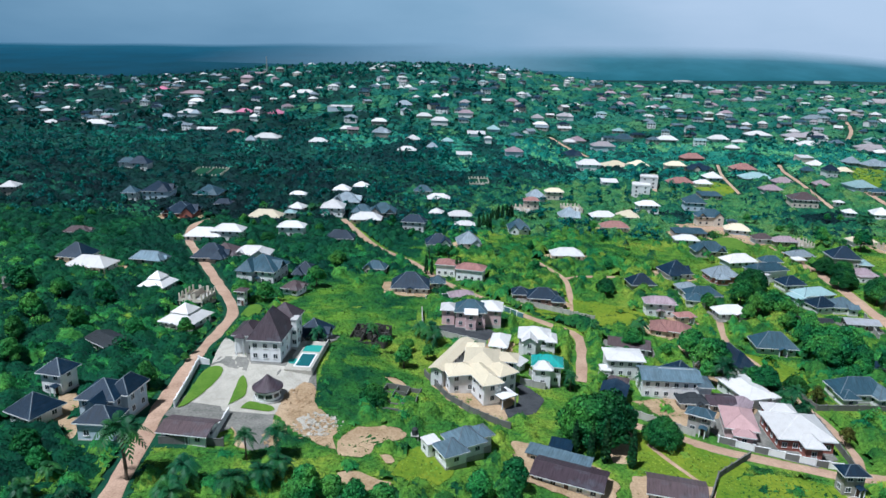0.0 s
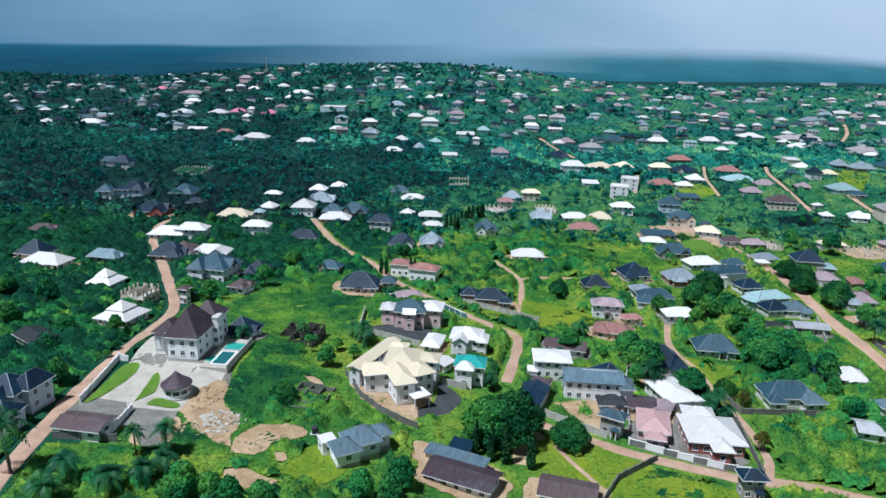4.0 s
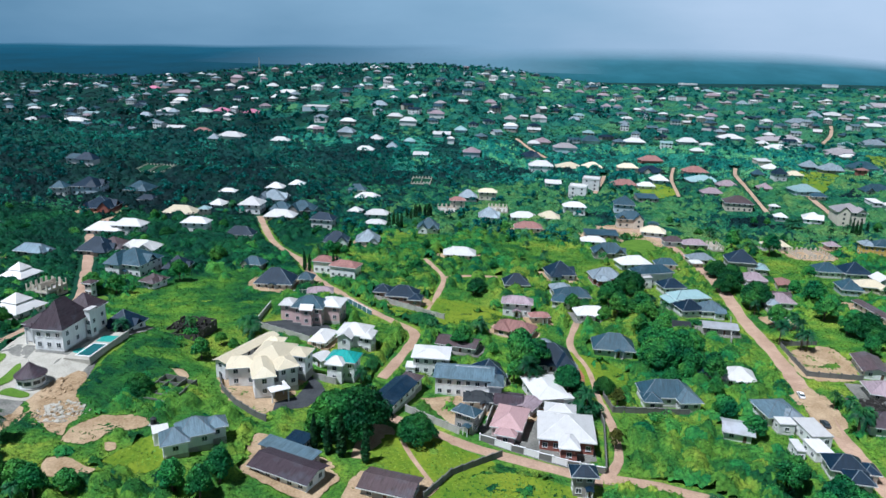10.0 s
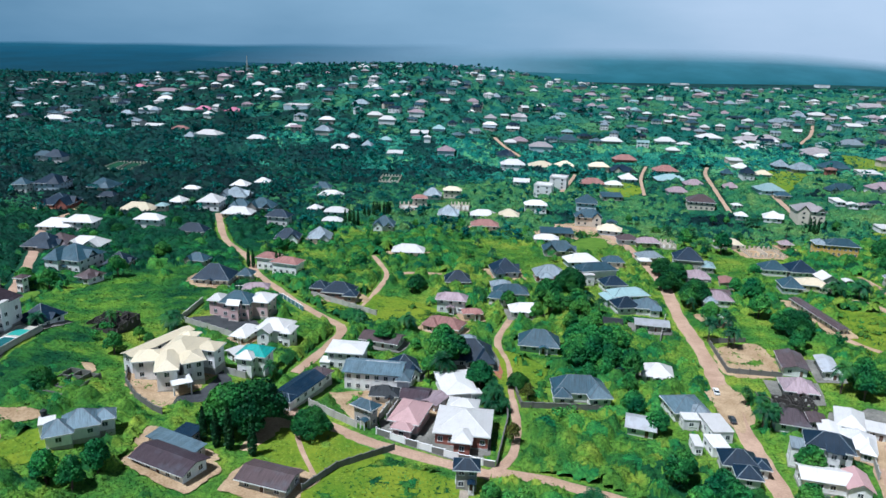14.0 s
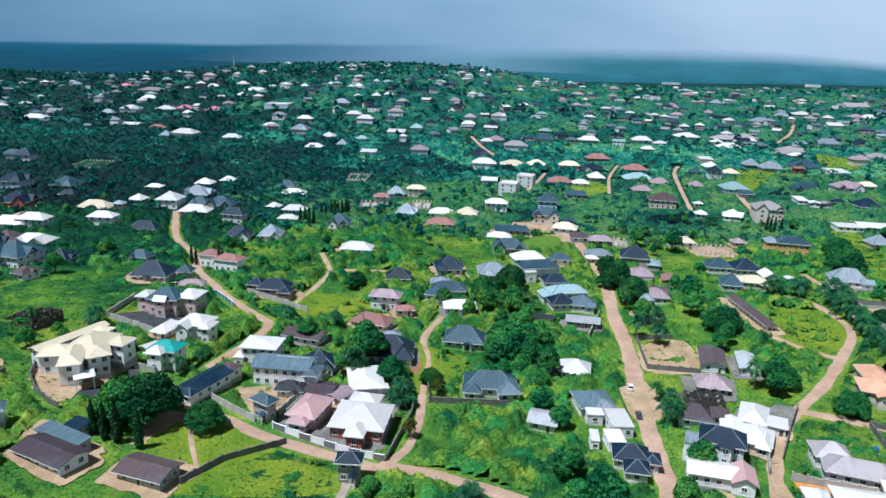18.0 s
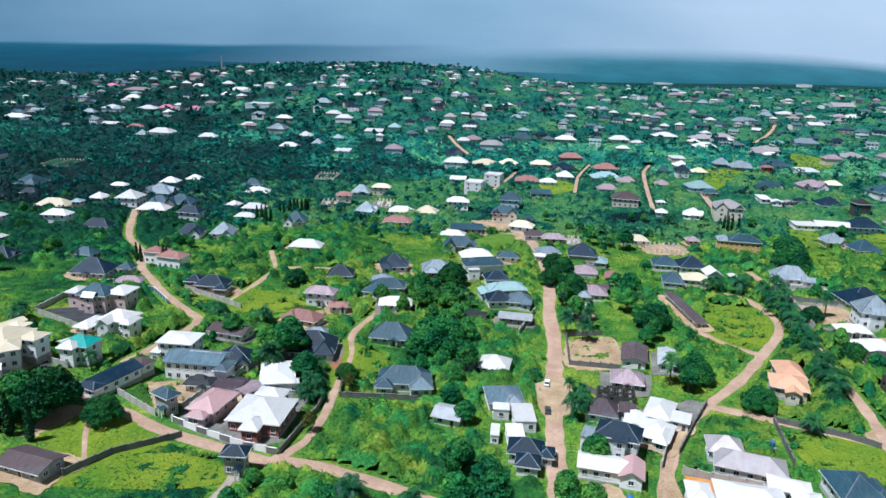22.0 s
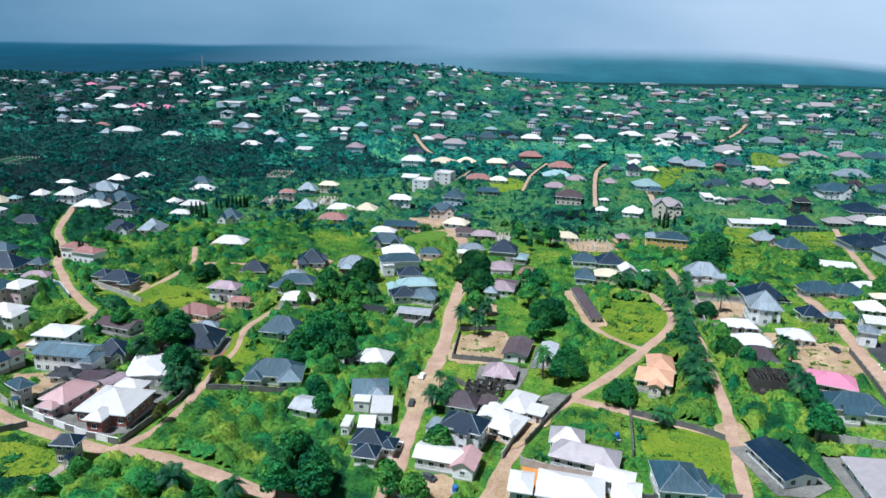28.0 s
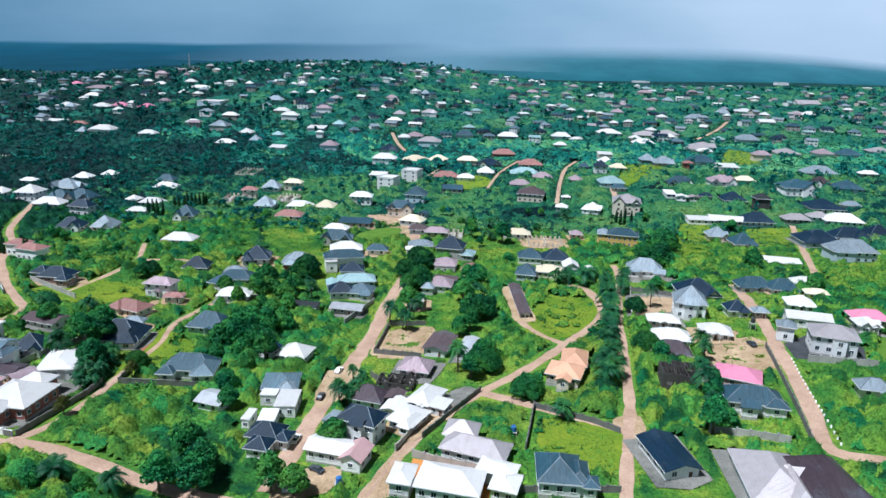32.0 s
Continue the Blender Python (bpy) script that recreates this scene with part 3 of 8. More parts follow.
def patch(kind, pts, lift=0.0):
    """A piece of bare, paved or mown ground with a ragged edge."""
    patch_n[0] += 1
    rng = random.Random(500 + patch_n[0])
    ring = smooth_line(list(pts) + [pts[0]], 1.1)[:-1] if kind not in PAVING else [np.array(p) for p in pts]
    if kind in PAVING:
        fine = []
        for a, b in zip(ring, ring[1:] + ring[:1]):
            n = max(1, int(np.linalg.norm(b - a) / 3))
            fine += [a + (b - a) * k / n for k in range(n)]
        ring = fine
    else:
        size = min(np.ptp([p[0] for p in ring]), np.ptp([p[1] for p in ring]))
        amp = min(1.8, 0.06 * size)
        mid = sum(ring) / len(ring)
        ragged = []
        for k, p in enumerate(ring):
            q = (p - mid) / (np.linalg.norm(p - mid) + 1e-6)
            ragged.append(p + q * amp * (0.9 * noise.noise(Vector((p[0] * 0.35, p[1] * 0.35, patch_n[0]))) + rng.uniform(-0.35, 0.35)))
        ring = ragged
    up = 0.06 + 0.003 * patch_n[0] + lift + (0.15 if kind == "lawn" else 0)
    bm = bmesh.new()
    loop = [bm.verts.new((p[0], p[1], 0)) for p in ring]
    edges = [bm.edges.new((a, b)) for a, b in zip(loop, loop[1:] + loop[:1])]
    bmesh.ops.triangle_fill(bm, edges=edges, use_beauty=True)
    bmesh.ops.subdivide_edges(bm, edges=[e for e in bm.edges if e.calc_length() > 4], cuts=2, use_grid_fill=True)
    bmesh.ops.triangulate(bm, faces=bm.faces[:])
    for q in bm.verts:
        q.co.z = float(height(q.co.x, q.co.y)) + up
    bmesh.ops.recalc_face_normals(bm, faces=bm.faces[:])
    for q in bm.faces:
        if q.normal.z < 0:
            q.normal_flip()
    me = bpy.data.meshes.new("yard")
    bm.to_mesh(me)
    bm.free()
    mat, label = PATCH[kind]
    me.materials.append(mat)
    tagged(new({"sand": "bare_ground", "pave": "yard", "lawn": "lawn", "grass": "grass_plot", "slab": "paving", "red": "red_yard", "tar": "asphalt_yard", "clay": "clay_court"}[kind] + "_%d" % patch_n[0], me), label, "yard" if kind != "lawn" else "lawn", kind="structure")
    xs, ys = [p[0] for p in ring], [p[1] for p in ring]
    i0, i1, j0, j1 = int(min(ys) - MY), int(max(ys) - MY) + 1, int(min(xs) - MX), int(max(xs) - MX) + 1
    i0, j0 = max(i0, 0), max(j0, 0)
    yy, xx = np.mgrid[i0:i1, j0:j1]
    hit = inside([tuple(p) for p in ring], xx + MX + 0.5, yy + MY + 0.5)
    sub = taken[i0:i1, j0:j1]
    bare[i0:i1, j0:j1] |= hit
    if kind in ("sand", "grass") and len(ring) > 40:          # weeds spread over the rim and in islands
        weeds = [[noise.noise(Vector(((j + j0) * 0.21, (i + i0) * 0.21, 3.0))) + 0.7 * noise.noise(Vector(((j + j0) * 0.6, (i + i0) * 0.6, 9.0))) for j in range(sub.shape[1])] for i in range(sub.shape[0])]
        hit = hit & (np.array(weeds) < (0.16 if kind == "sand" else 0.10))
    sub[hit & (sub == 0)] = {"grass": 2, "sand": 3}.get(kind, 1)


# ---- houses ----
STOREY = {1: 2.9, 2: 5.9, 3: 9.1}
house_n = [0]
ROOF_WORD = {"h": "hipped", "x": "many-gabled", "g": "gabled", "p": "two-tiered hipped", "s": "low lean-to", "f": "flat", "u": ""}
pane_cache = {}


def window_meshes(w, h):
    """A frame with a mullion and sill, and its pane; shared by all windows of one size."""
    if (w, h) not in pane_cache:
        fr = Shape()
        t = 0.09
        fr.box(-w / 2 - t, -w / 2, -0.07, 0.02, -h / 2, h / 2).box(w / 2, w / 2 + t, -0.07, 0.02, -h / 2, h / 2)
        fr.box(-w / 2 - t, w / 2 + t, -0.07, 0.02, h / 2, h / 2 + t).box(-w / 2 - t - 0.08, w / 2 + t + 0.08, -0.16, 0.02, -h / 2 - t, -h / 2)
        fr.box(-0.035, 0.035, -0.05, 0.0, -h / 2, h / 2)
        gl = Shape().box(-w / 2, w / 2, -0.03, 0.0, -h / 2, h / 2)
        pane_cache[w, h] = (fr.mesh("window", TRIM), gl.mesh("pane", PANE))
    return pane_cache[w, h]


def put_window(parent, x, y, z, face, w, h, rich):
    fr, gl = window_meshes(w, h)
    m = pose(x, y, z, 0, 0, face)
    if rich:
        ob = part("window", fr, None, parent)
        ob.matrix_local = m
        part("pane", gl, None, ob)
    else:
        ob = part("window", gl, None, parent)
        ob.matrix_local = m @ pose(0, -0.03, 0)


def house(x, y, w, d, yaw, storeys, form, roof, wall, deep=None):
    """A house: walls on a plinth, a roof with eaves, wings, windows, door and porch. The front is its -y side."""
    house_n[0] += 1
    rng = random.Random(house_n[0] * 7 + 3)
    near, mid = y < 300, y < 520
    if y > 225:          # listed from eave to eave
        w, d = max(0.74 * w, w - 2.0), max(0.74 * d, d - 2.0)
    if form in "hx" and y > 230 and d > 0.95 * w:          # seldom deeper than wide
        y, d = y - (d - 0.95 * w) / 2, 0.95 * w
    z = min(float(height(x + a * w / 2, y + b * d / 2)) for a in (-1, 1) for b in (-1, 1)) + 0.25
    top = STOREY[storeys]
    rmat, rword = ROOF[roof]
    if wall == "w" and y > 235:          # many are faded, tinted or still bare
        wall = rng.choice("wwwwwlgc")
    wmat, wword = WALL[wall]
    size = "bungalow" if storeys == 1 else ("two-storey house" if storeys == 2 else "three-storey block")
    if form == "u":
        label = "unfinished %s %s with bare window holes" % (wword, size)
    else:
        label = "%s %s with a %s %s roof" % (wword, size, ROOF_WORD[form], rword)
    m = pose(x, y, z, 0, 0, yaw)
    ob = thing("house", m, label, "house", "houses of the town")
    claim_box(x, y, w, d, yaw, 1.6 if near else 1.0)
    hw, hd = w / 2, d / 2
    if y < 420 and rng.random() < (0.5 if x > -30 else 0.12):
        q, ext = [], rng.uniform(1.8, 4.0)
        for a, b in ((-1, -1), (0, -1.1), (1, -1), (1.05, 0), (1, 1), (-1, 1)):
            lx, ly = a * (hw + ext * rng.uniform(0.5, 1.1)), b * (hd + ext * rng.uniform(0.5, 1.2))
            c_, s_ = math.cos(radians(yaw)), math.sin(radians(yaw))
            q.append((x + lx * c_ - ly * s_, y + lx * s_ + ly * c_))
        patch(rng.choice(("sand", "pave", "sand")), q)
    if form == "u":
        shell(ob, hw, hd, storeys, wmat, rng)
        return ob
    over = 0.9 if form != "f" else 0.25
    body = Shape().box(-hw, hw, -hd, hd, -0.2, top)
    rise = min(5.6, 0.52 * min(w, d)) if roof in "DGYSV" else min(4.6, (0.5 if form == "p" else 0.38) * min(w, d))
    rs = Shape()
    wing = None
    if form in "hp":
        rs.hip(-hw - over, hw + over, -hd - over, hd + over, top + 0.1, rise * (0.5 if form == "p" else 1), flat=0.45 if form == "p" else 0)
        if form == "p":
            k = 0.62
            rs.hip(-hw * k, hw * k, -hd * k, hd * k, top + 0.1 + rise * 0.55, rise * 0.6)
    elif form == "x":
        rs.hip(-hw - over, hw + over, -hd - over, hd + over, top + 0.1, rise)
        side = 1 if rng.random() < 0.5 else -1
        ww = w * rng.uniform(0.36, 0.46)
        wc = side * (hw - ww / 2 - 0.02)
        out = min(2.6, 0.22 * d)
        wing = (wc, ww, out)
        body.box(wc - ww / 2 + 0.02, wc + ww / 2 - 0.02, -hd - out, -hd + 0.5, -0.2, top - 0.01)
        gr = min(rise * 0.86, ww * 0.62)
        hipped = rng.random() < 0.6
        if hipped:
            rs.hip(wc - ww / 2 - 0.6, wc + ww / 2 + 0.6, -hd - out - 0.7, hd * 0.4, top + 0.14, gr)
        else:
            rs.gable(wc - ww / 2 - 0.5, wc + ww / 2 + 0.5, -hd - out - 0.55, 0.0, top + 0.16, gr, "y")
            body.tri((wc - ww / 2, -hd - out + 0.02, top - 0.02), (wc + ww / 2, -hd - out + 0.02, top - 0.02), (wc, -hd - out + 0.02, top + gr * 0.84), 0.2, 1)
        if not hipped and rng.random() < 0.6:
            w2 = ww * rng.uniform(0.65, 0.9)
            c2 = -side * (hw - w2 / 2 - 0.4)
            g2 = min(rise * 0.6, w2 * 0.55)
            rs.gable(c2 - w2 / 2 - 0.4, c2 + w2 / 2 + 0.4, -hd - over - 0.5, 0.0, top + 0.2, g2, "y")
            body.tri((c2 - w2 / 2, -hd - 0.22, top), (c2 + w2 / 2, -hd - 0.22, top), (c2, -hd - 0.22, top + g2 * 0.86), 0.2, 1)
        if rng.random() < 0.6:
            d2 = d * 0.42
            g3 = min(rise * 0.7, d2 * 0.5)
            rs.gable(0.0, (hw + over + 0.45), -d2 / 2, d2 / 2, top + 0.2, g3, "x")
            body.tri((hw + 0.02, -d2 / 2 + 0.3, top), (hw + 0.02, d2 / 2 - 0.3, top), (hw + 0.02, 0, top + g3 * 0.84), 0.2, 0)
    elif form == "g":
        along = "x" if w >= d else "y"
        rise = 0.19 * min(w, d)
        rs.gable(-hw - over, hw + over, -hd - over, hd + over, top + 0.1, rise, along)
        if along == "x":
            for s in (-hw, hw - 0.2):
                body.tri((s, -hd, top), (s, hd, top), (s, 0, top + rise * 0.93), 0.2, 0)
        else:
            for s in (-hd, hd - 0.2):
                body.tri((-hw, s, top), (hw, s, top), (0, s, top + rise * 0.93), 0.2, 1)
    elif form == "s":
        h1 = 0.09 * d
        rs.add([(-hw - 0.5, -hd - 0.6, top), (hw + 0.5, -hd - 0.6, top), (hw + 0.5, hd + 0.5, top + h1), (-hw - 0.5, hd + 0.5, top + h1),
                (-hw - 0.5, -hd - 0.6, top + 0.14), (hw + 0.5, -hd - 0.6, top + 0.14), (hw + 0.5, hd + 0.5, top + h1 + 0.14), (-hw - 0.5, hd + 0.5, top + h1 + 0.14)],
               [(3, 2, 1, 0), (4, 5, 6, 7), (0, 1, 5, 4), (1, 2, 6, 5), (2, 3, 7, 6), (3, 0, 4, 7)])
        body.box(-hw + 0.01, hw - 0.01, hd - 0.3, hd - 0.01, top, top + h1 - 0.05)
    else:
        rs.box(-hw - over, hw + over, -hd - over, hd + over, top, top + 0.3)
        for a, b, c, e in ((-hw, hw, -hd, -hd + 0.2), (-hw, hw, hd - 0.2, hd), (-hw, -hw + 0.2, -hd + 0.2, hd - 0.2), (hw - 0.2, hw, -hd + 0.2, hd - 0.2)):
            rs.box(a, b, c, e, top + 0.3, top + 1.1)
    if y >= 560:
        body.box(-hw + 0.05, hw - 0.05, -hd + 0.05, hd - 0.05, -2.2, -0.2)
    part("outer_wall", body, wmat, ob)
    part("roof", rs, rmat, ob)
    if form in "hxp" and y < 420:
        cap = Shape()
        if form != "p":
            ridge_caps(cap, hw + over, hd + over, top + 0.1, rise)
            part("ridge_cap", cap, CAP if roof in "DGSYA" else rmat, ob)
    if mid and form not in "f":
        fs = Shape()
        e, zt = over + 0.03, top + 0.02
        if form == "g":
            fs.box(-hw - e, hw + e, -hd - e, -hd - e + 0.05, zt - 0.2, zt + 0.04).box(-hw - e, hw + e, hd + e - 0.05, hd + e, zt - 0.2, zt + 0.04) if w >= d else \
                fs.box(-hw - e, -hw - e + 0.05, -hd - e, hd + e, zt - 0.2, zt + 0.04).box(hw + e - 0.05, hw + e, -hd - e, hd + e, zt - 0.2, zt + 0.04)
        elif form != "s":
            fs.box(-hw - e, hw + e, -hd - e, -hd - e + 0.05, zt - 0.22, zt + 0.06).box(-hw - e, hw + e, hd + e - 0.05, hd + e, zt - 0.22, zt + 0.06)
            fs.box(-hw - e, -hw - e + 0.05, -hd - e + 0.05, hd + e - 0.05, zt - 0.22, zt + 0.06).box(hw + e - 0.05, hw + e, -hd - e + 0.05, hd + e - 0.05, zt - 0.22, zt + 0.06)
        if fs.v:
            part("fascia", fs, TRIM, ob)
    if y < 560:
        part("plinth", Shape().box(-hw - 0.12, hw + 0.12, -hd - 0.12, hd + 0.12, -2.2, 0.0), COPING, ob)
    # windows, bay by bay
    if y < 640:
        step = 3.0 if near else (3.6 if mid else 6.0)
        ww, wh = (1.2, 1.25) if near else (1.35, 1.35)
        for s in range(storeys):
            zc = 1.75 + s * 3.1
            n = max(2, int(w / step))
            for k in range(n):
                xc = -hw + w * (k + 0.5) / n
                if s == 0 and near and k == n // 2:
                    continue
                if wing and abs(xc - wing[0]) < wing[1] / 2 + 0.7:
                    continue
                put_window(ob, xc, -hd - 0.01, zc, 0, ww, wh, near)
            if wing:
                put_window(ob, wing[0], -hd - wing[2] - 0.01, zc, 0, ww + 0.6 if near else ww, wh, near)
            if mid:
                n = max(1, int(d / (step + 0.4)))
                for k in range(n):
                    yc = -hd + d * (k + 0.5) / n
                    put_window(ob, hw + 0.01, yc, zc, 90, ww, wh, near)
                    if near:
                        put_window(ob, -hw - 0.01, yc, zc, -90, ww, wh, near)
    if near:
        n = max(2, int(w / 3.0))
        xd = -hw + w * (n // 2 + 0.5) / n
        if not (wing and abs(xd - wing[0]) < wing[1] / 2 + 0.6):
            dr = part("door", Shape().box(-0.5, 0.5, -0.06, 0.0, 0.0, 2.1), DOOR, ob)
            dr.matrix_local = pose(xd, -hd - 0.005, 0.05)
            part("door_frame", Shape().box(-0.6, -0.5, -0.1, 0.0, 0, 2.2).box(0.5, 0.6, -0.1, 0.0, 0, 2.2).box(-0.5, 0.5, -0.1, 0.0, 2.1, 2.2), TRIM, dr)
            if form in "hxp" and rng.random() < 0.8:
                pw = min(3.2, w * 0.3)
                part("porch_slab", Shape().box(xd - pw / 2, xd + pw / 2, -hd - 1.9, -hd - 0.13, -1.2, 0.04), COPING, ob)
                for s in (-1, 1):
                    part("porch_column", Shape().tube(xd + s * (pw / 2 - 0.2), -hd - 1.7, 0.04, 2.75, 0.16, 0.14), TRIM, ob)
                part("porch_roof", Shape().gable(xd - pw / 2 - 0.25, xd + pw / 2 + 0.25, -hd - 2.1, -hd - 0.05, 2.9, pw * 0.24, "y"), rmat, ob)
    return ob


def burnt_house(x, y, w, d, yaw, tall):
    """A burnt-out house: sooty outer walls with window holes, room walls, fallen rafters, a black floor."""
    rng = random.Random(int(x * 10))
    ob = thing("burnt_house", pose(x, y, float(height(x, y)) + 0.1, 0, 0, yaw), "roofless burnt-out house with soot-black walls in weeds", "ruin")
    claim_box(x, y, w, d, yaw, 0.6)
    soot, hw, hd = WALL["k"][0], w / 2, d / 2
    for ax, ay, bx, by in ((-hw, -hd, hw, -hd), (-hw, hd, hw, hd), (-hw, -hd, -hw, hd), (hw, -hd, hw, hd), (-hw, 0, hw, 0), (-hw / 3, -hd, -hw / 3, hd), (hw / 3, -hd, hw / 3, hd)):
        ln = math.hypot(bx - ax, by - ay)
        n = max(2, round(ln / 3.2))
        for k in range(n):
            sh = Shape()
            a, b, top = ln * k / n, ln * (k + 1) / n, tall * rng.uniform(0.78, 1.0)
            sh.box(a, a + 1.0, -0.12, 0.12, -1.2, top).box(b - 1.0, b, -0.12, 0.12, -1.2, top * rng.uniform(0.85, 1))
            sh.box(a + 1.0, b - 1.0, -0.11, 0.11, -1.2, 1.0).box(a + 1.0, b - 1.0, -0.11, 0.11, 2.2, top)
            part("sooty_wall", sh, soot, ob).matrix_local = pose(ax, ay, 0, 0, 0, math.degrees(math.atan2(by - ay, bx - ax)))
    for k in range(int(w / 0.9)):
        if rng.random() < 0.75:
            bar = part("charred_rafter", Shape().box(-0.07, 0.07, -hd * rng.uniform(0.5, 1.0), hd * rng.uniform(0.3, 1.0), 0, 0.16), soot, ob)
            bar.matrix_local = pose(-hw + 0.9 * (k + 0.5), 0, tall * rng.uniform(0.85, 1.02), rng.uniform(-5, 5), 0, rng.uniform(-4, 4))
    part("floor_slab", Shape().box(-hw, hw, -hd, hd, -1.4, 0.02), soot, ob)


def foundation(x, y, w, d, yaw, rows, cols):
    """Low mouldy room walls of an unfinished house."""
    rng = random.Random(int(x * 10))
    ob = thing("foundation", pose(x, y, float(height(x, y)) + 0.1, 0, 0, yaw), "mouldy grey foundation walls overgrown with weeds", "ruin")
    for k in range(rows + 1):
        v = -d / 2 + d * k / rows
        for c in range(cols):
            if rng.random() < 0.88:
                part("low_wall", Shape().box(-w / 2 + w * c / cols, -w / 2 + w * (c + 1) / cols, v - 0.12, v + 0.12, -1.0, rng.uniform(0.7, 1.5)), STONE, ob)
    for c in range(cols + 1):
        u = -w / 2 + w * c / cols
        for k in range(rows):
            if rng.random() < 0.88:
                part("low_wall", Shape().box(u - 0.11, u + 0.11, -d / 2 + d * k / rows + 0.13, -d / 2 + d * (k + 1) / rows - 0.13, -1.0, rng.uniform(0.7, 1.5)), STONE, ob)


def ridge_caps(cap, hw, hd, z, rise):
    """Half-round caps along the ridge and the hips."""
    s = min(hw, hd)
    rx, ry = hw - s, hd - s
    ends = [((-rx, -ry), (rx, ry))] if rx + ry > 0.05 else []
    bars = [((a[0], a[1], z + rise), (b[0], b[1], z + rise)) for a, b in ends]
    for sx in (-1, 1):
        for sy in (-1, 1):
            bars.append(((sx * hw, sy * hd, z), (sx * rx, sy * ry, z + rise)))
    for a, b in bars:
        a, b = Vector(a), Vector(b)
        t = (b - a).normalized()
        side = t.cross(Vector((0, 0, 1))).normalized() * 0.14
        up = Vector((0, 0, 0.07))
        cap.add([a - side, a + up, a + side, b - side, b + up, b + side], [(0, 1, 4, 3), (1, 2, 5, 4), (0, 2, 1), (3, 4, 5), (0, 3, 5, 2)])


def shell(ob, hw, hd, storeys, wmat, rng):
    """An open block shell: piers, sills, lintels, cross walls and slab."""
    part("floor_slab", Shape().box(-hw, hw, -hd, hd, -2, 0.0), COPING, ob)
    for s in range(storeys):
        z0 = s * 3.1
        hh = 2.9 if s < storeys - 1 or rng.random() < 0.5 else 2.3
        for axis, ln in (("x", hw), ("y", hd)):
            n = max(2, int(2 * ln / 2.6))
            for edge in (-1, 1):
                wl_ = Shape()
                for k in range(n + 1):
                    c = -ln + 2 * ln * k / n
                    a, b = max(-ln, c - 0.55), min(ln, c + 0.55)
                    if axis == "x":
                        wl_.box(a, b, edge * hd - (0.22 if edge > 0 else 0), edge * hd + (0.22 if edge < 0 else 0), z0, z0 + hh)
                    else:
                        wl_.box(edge * hw - (0.22 if edge > 0 else 0), edge * hw + (0.22 if edge < 0 else 0), max(a, -hd + 0.23), min(b, hd - 0.23), z0, z0 + hh - 0.02)
                if axis == "x":
                    wl_.box(-ln, ln, edge * hd - (0.2 if edge > 0 else -0.02), edge * hd + (0.2 if edge < 0 else -0.02), z0, z0 + 0.9)
                else:
                    wl_.box(edge * hw - (0.2 if edge > 0 else -0.02), edge * hw + (0.2 if edge < 0 else -0.02), -hd + 0.24, hd - 0.24, z0, z0 + 0.88)
                part("block_wall", wl_, wmat, ob)
        part("cross_wall", Shape().box(-0.11, 0.11, -hd + 0.3, hd - 0.3, z0, z0 + hh - 0.2), wmat, ob)
        if s < storeys - 1:
            part("floor_slab", Shape().box(-hw - 0.3, hw + 0.3, -hd - 0.3, hd + 0.3, z0 + 2.9, z0 + 3.1), COPING, ob)

# ---- roads, yards and open ground ----
road(4.2, "e", [(-63.2, 107.4), (-64.5, 115.7), (-66.7, 134.0), (-69.0, 152.3), (-71.2, 175.4), (-73.9, 213.5), (-77.4, 239.0), (-95.1, 275.7), (-117.2, 318.0), (-134.8, 350.9), (-144.5, 384.0), (-140.9, 403.2)])
road(4.0, "e", [(48.1, 169.7), (56.6, 166.5), (73.3, 157.7), (86.3, 153.5), (100.1, 149.8), (108.2, 147.6)])
road(3.6, "e", [(46.5, 193.8), (49.9, 209.6), (53.8, 236.2), (45.4, 246.8), (28.8, 263.3), (15.9, 279.7), (1.3, 298.6), (-12.7, 326.9), (-35.1, 358.1), (-61.0, 417.4)])
road(2.4, "e", [(56.1, 259.6), (60.2, 286.8), (61.7, 310.3), (55.4, 329.5), (50.8, 341.3)])
road(2.5, "e", [(61.2, 310.2), (72.9, 315.4), (88.2, 316.7)])
road(2.5, "e", [(108.9, 149.0), (114.3, 158.1), (116.5, 175.6), (116.0, 196.4), (116.3, 219.4), (113.2, 239.9), (119.6, 264.9)])
road(5.6, "e", [(181.2, 138.0), (181.9, 150.0), (183.3, 170.0), (185.7, 195.3), (187.6, 211.2), (190.0, 229.5), (191.6, 250.2), (192.3, 273.6), (196.7, 316.9), (196.2, 349.2), (191.9, 396.2), (183.6, 422.8), (171.2, 425.2), (156.9, 428.8)])
road(3.8, "e", [(204.5, 135.7), (212.6, 160.4), (224.0, 180.8), (232.4, 191.4), (247.4, 206.6), (262.7, 226.0), (277.1, 246.7), (281.4, 263.2), (280.2, 288.0), (272.6, 297.4)])
road(2.8, "e", [(262.7, 226.0), (253.6, 237.6), (246.0, 256.4)])
road(3.2, "e", [(264.7, 129.1), (271.4, 160.5), (276.3, 180.9), (280.6, 210.4), (286.7, 252.0), (298.9, 313.0), (300.5, 335.3)])
road(3.5, "e", [(232.4, 191.4), (249.2, 182.0), (265.8, 171.9), (272.7, 167.4)])
road(4.4, "e", [(336.4, 153.1), (322.9, 158.0), (326.2, 176.2), (330.2, 197.8), (333.8, 220.1), (336.6, 234.6), (340.2, 254.0), (344.0, 276.0), (346.6, 298.1)])
road(3.0, "e", [(286.4, 475.6), (296.1, 540.7), (306.9, 594.3), (321.2, 634.4)])
road(4.0, "e", [(127.6, 790.5), (141.5, 736.2), (156.9, 690.2)])
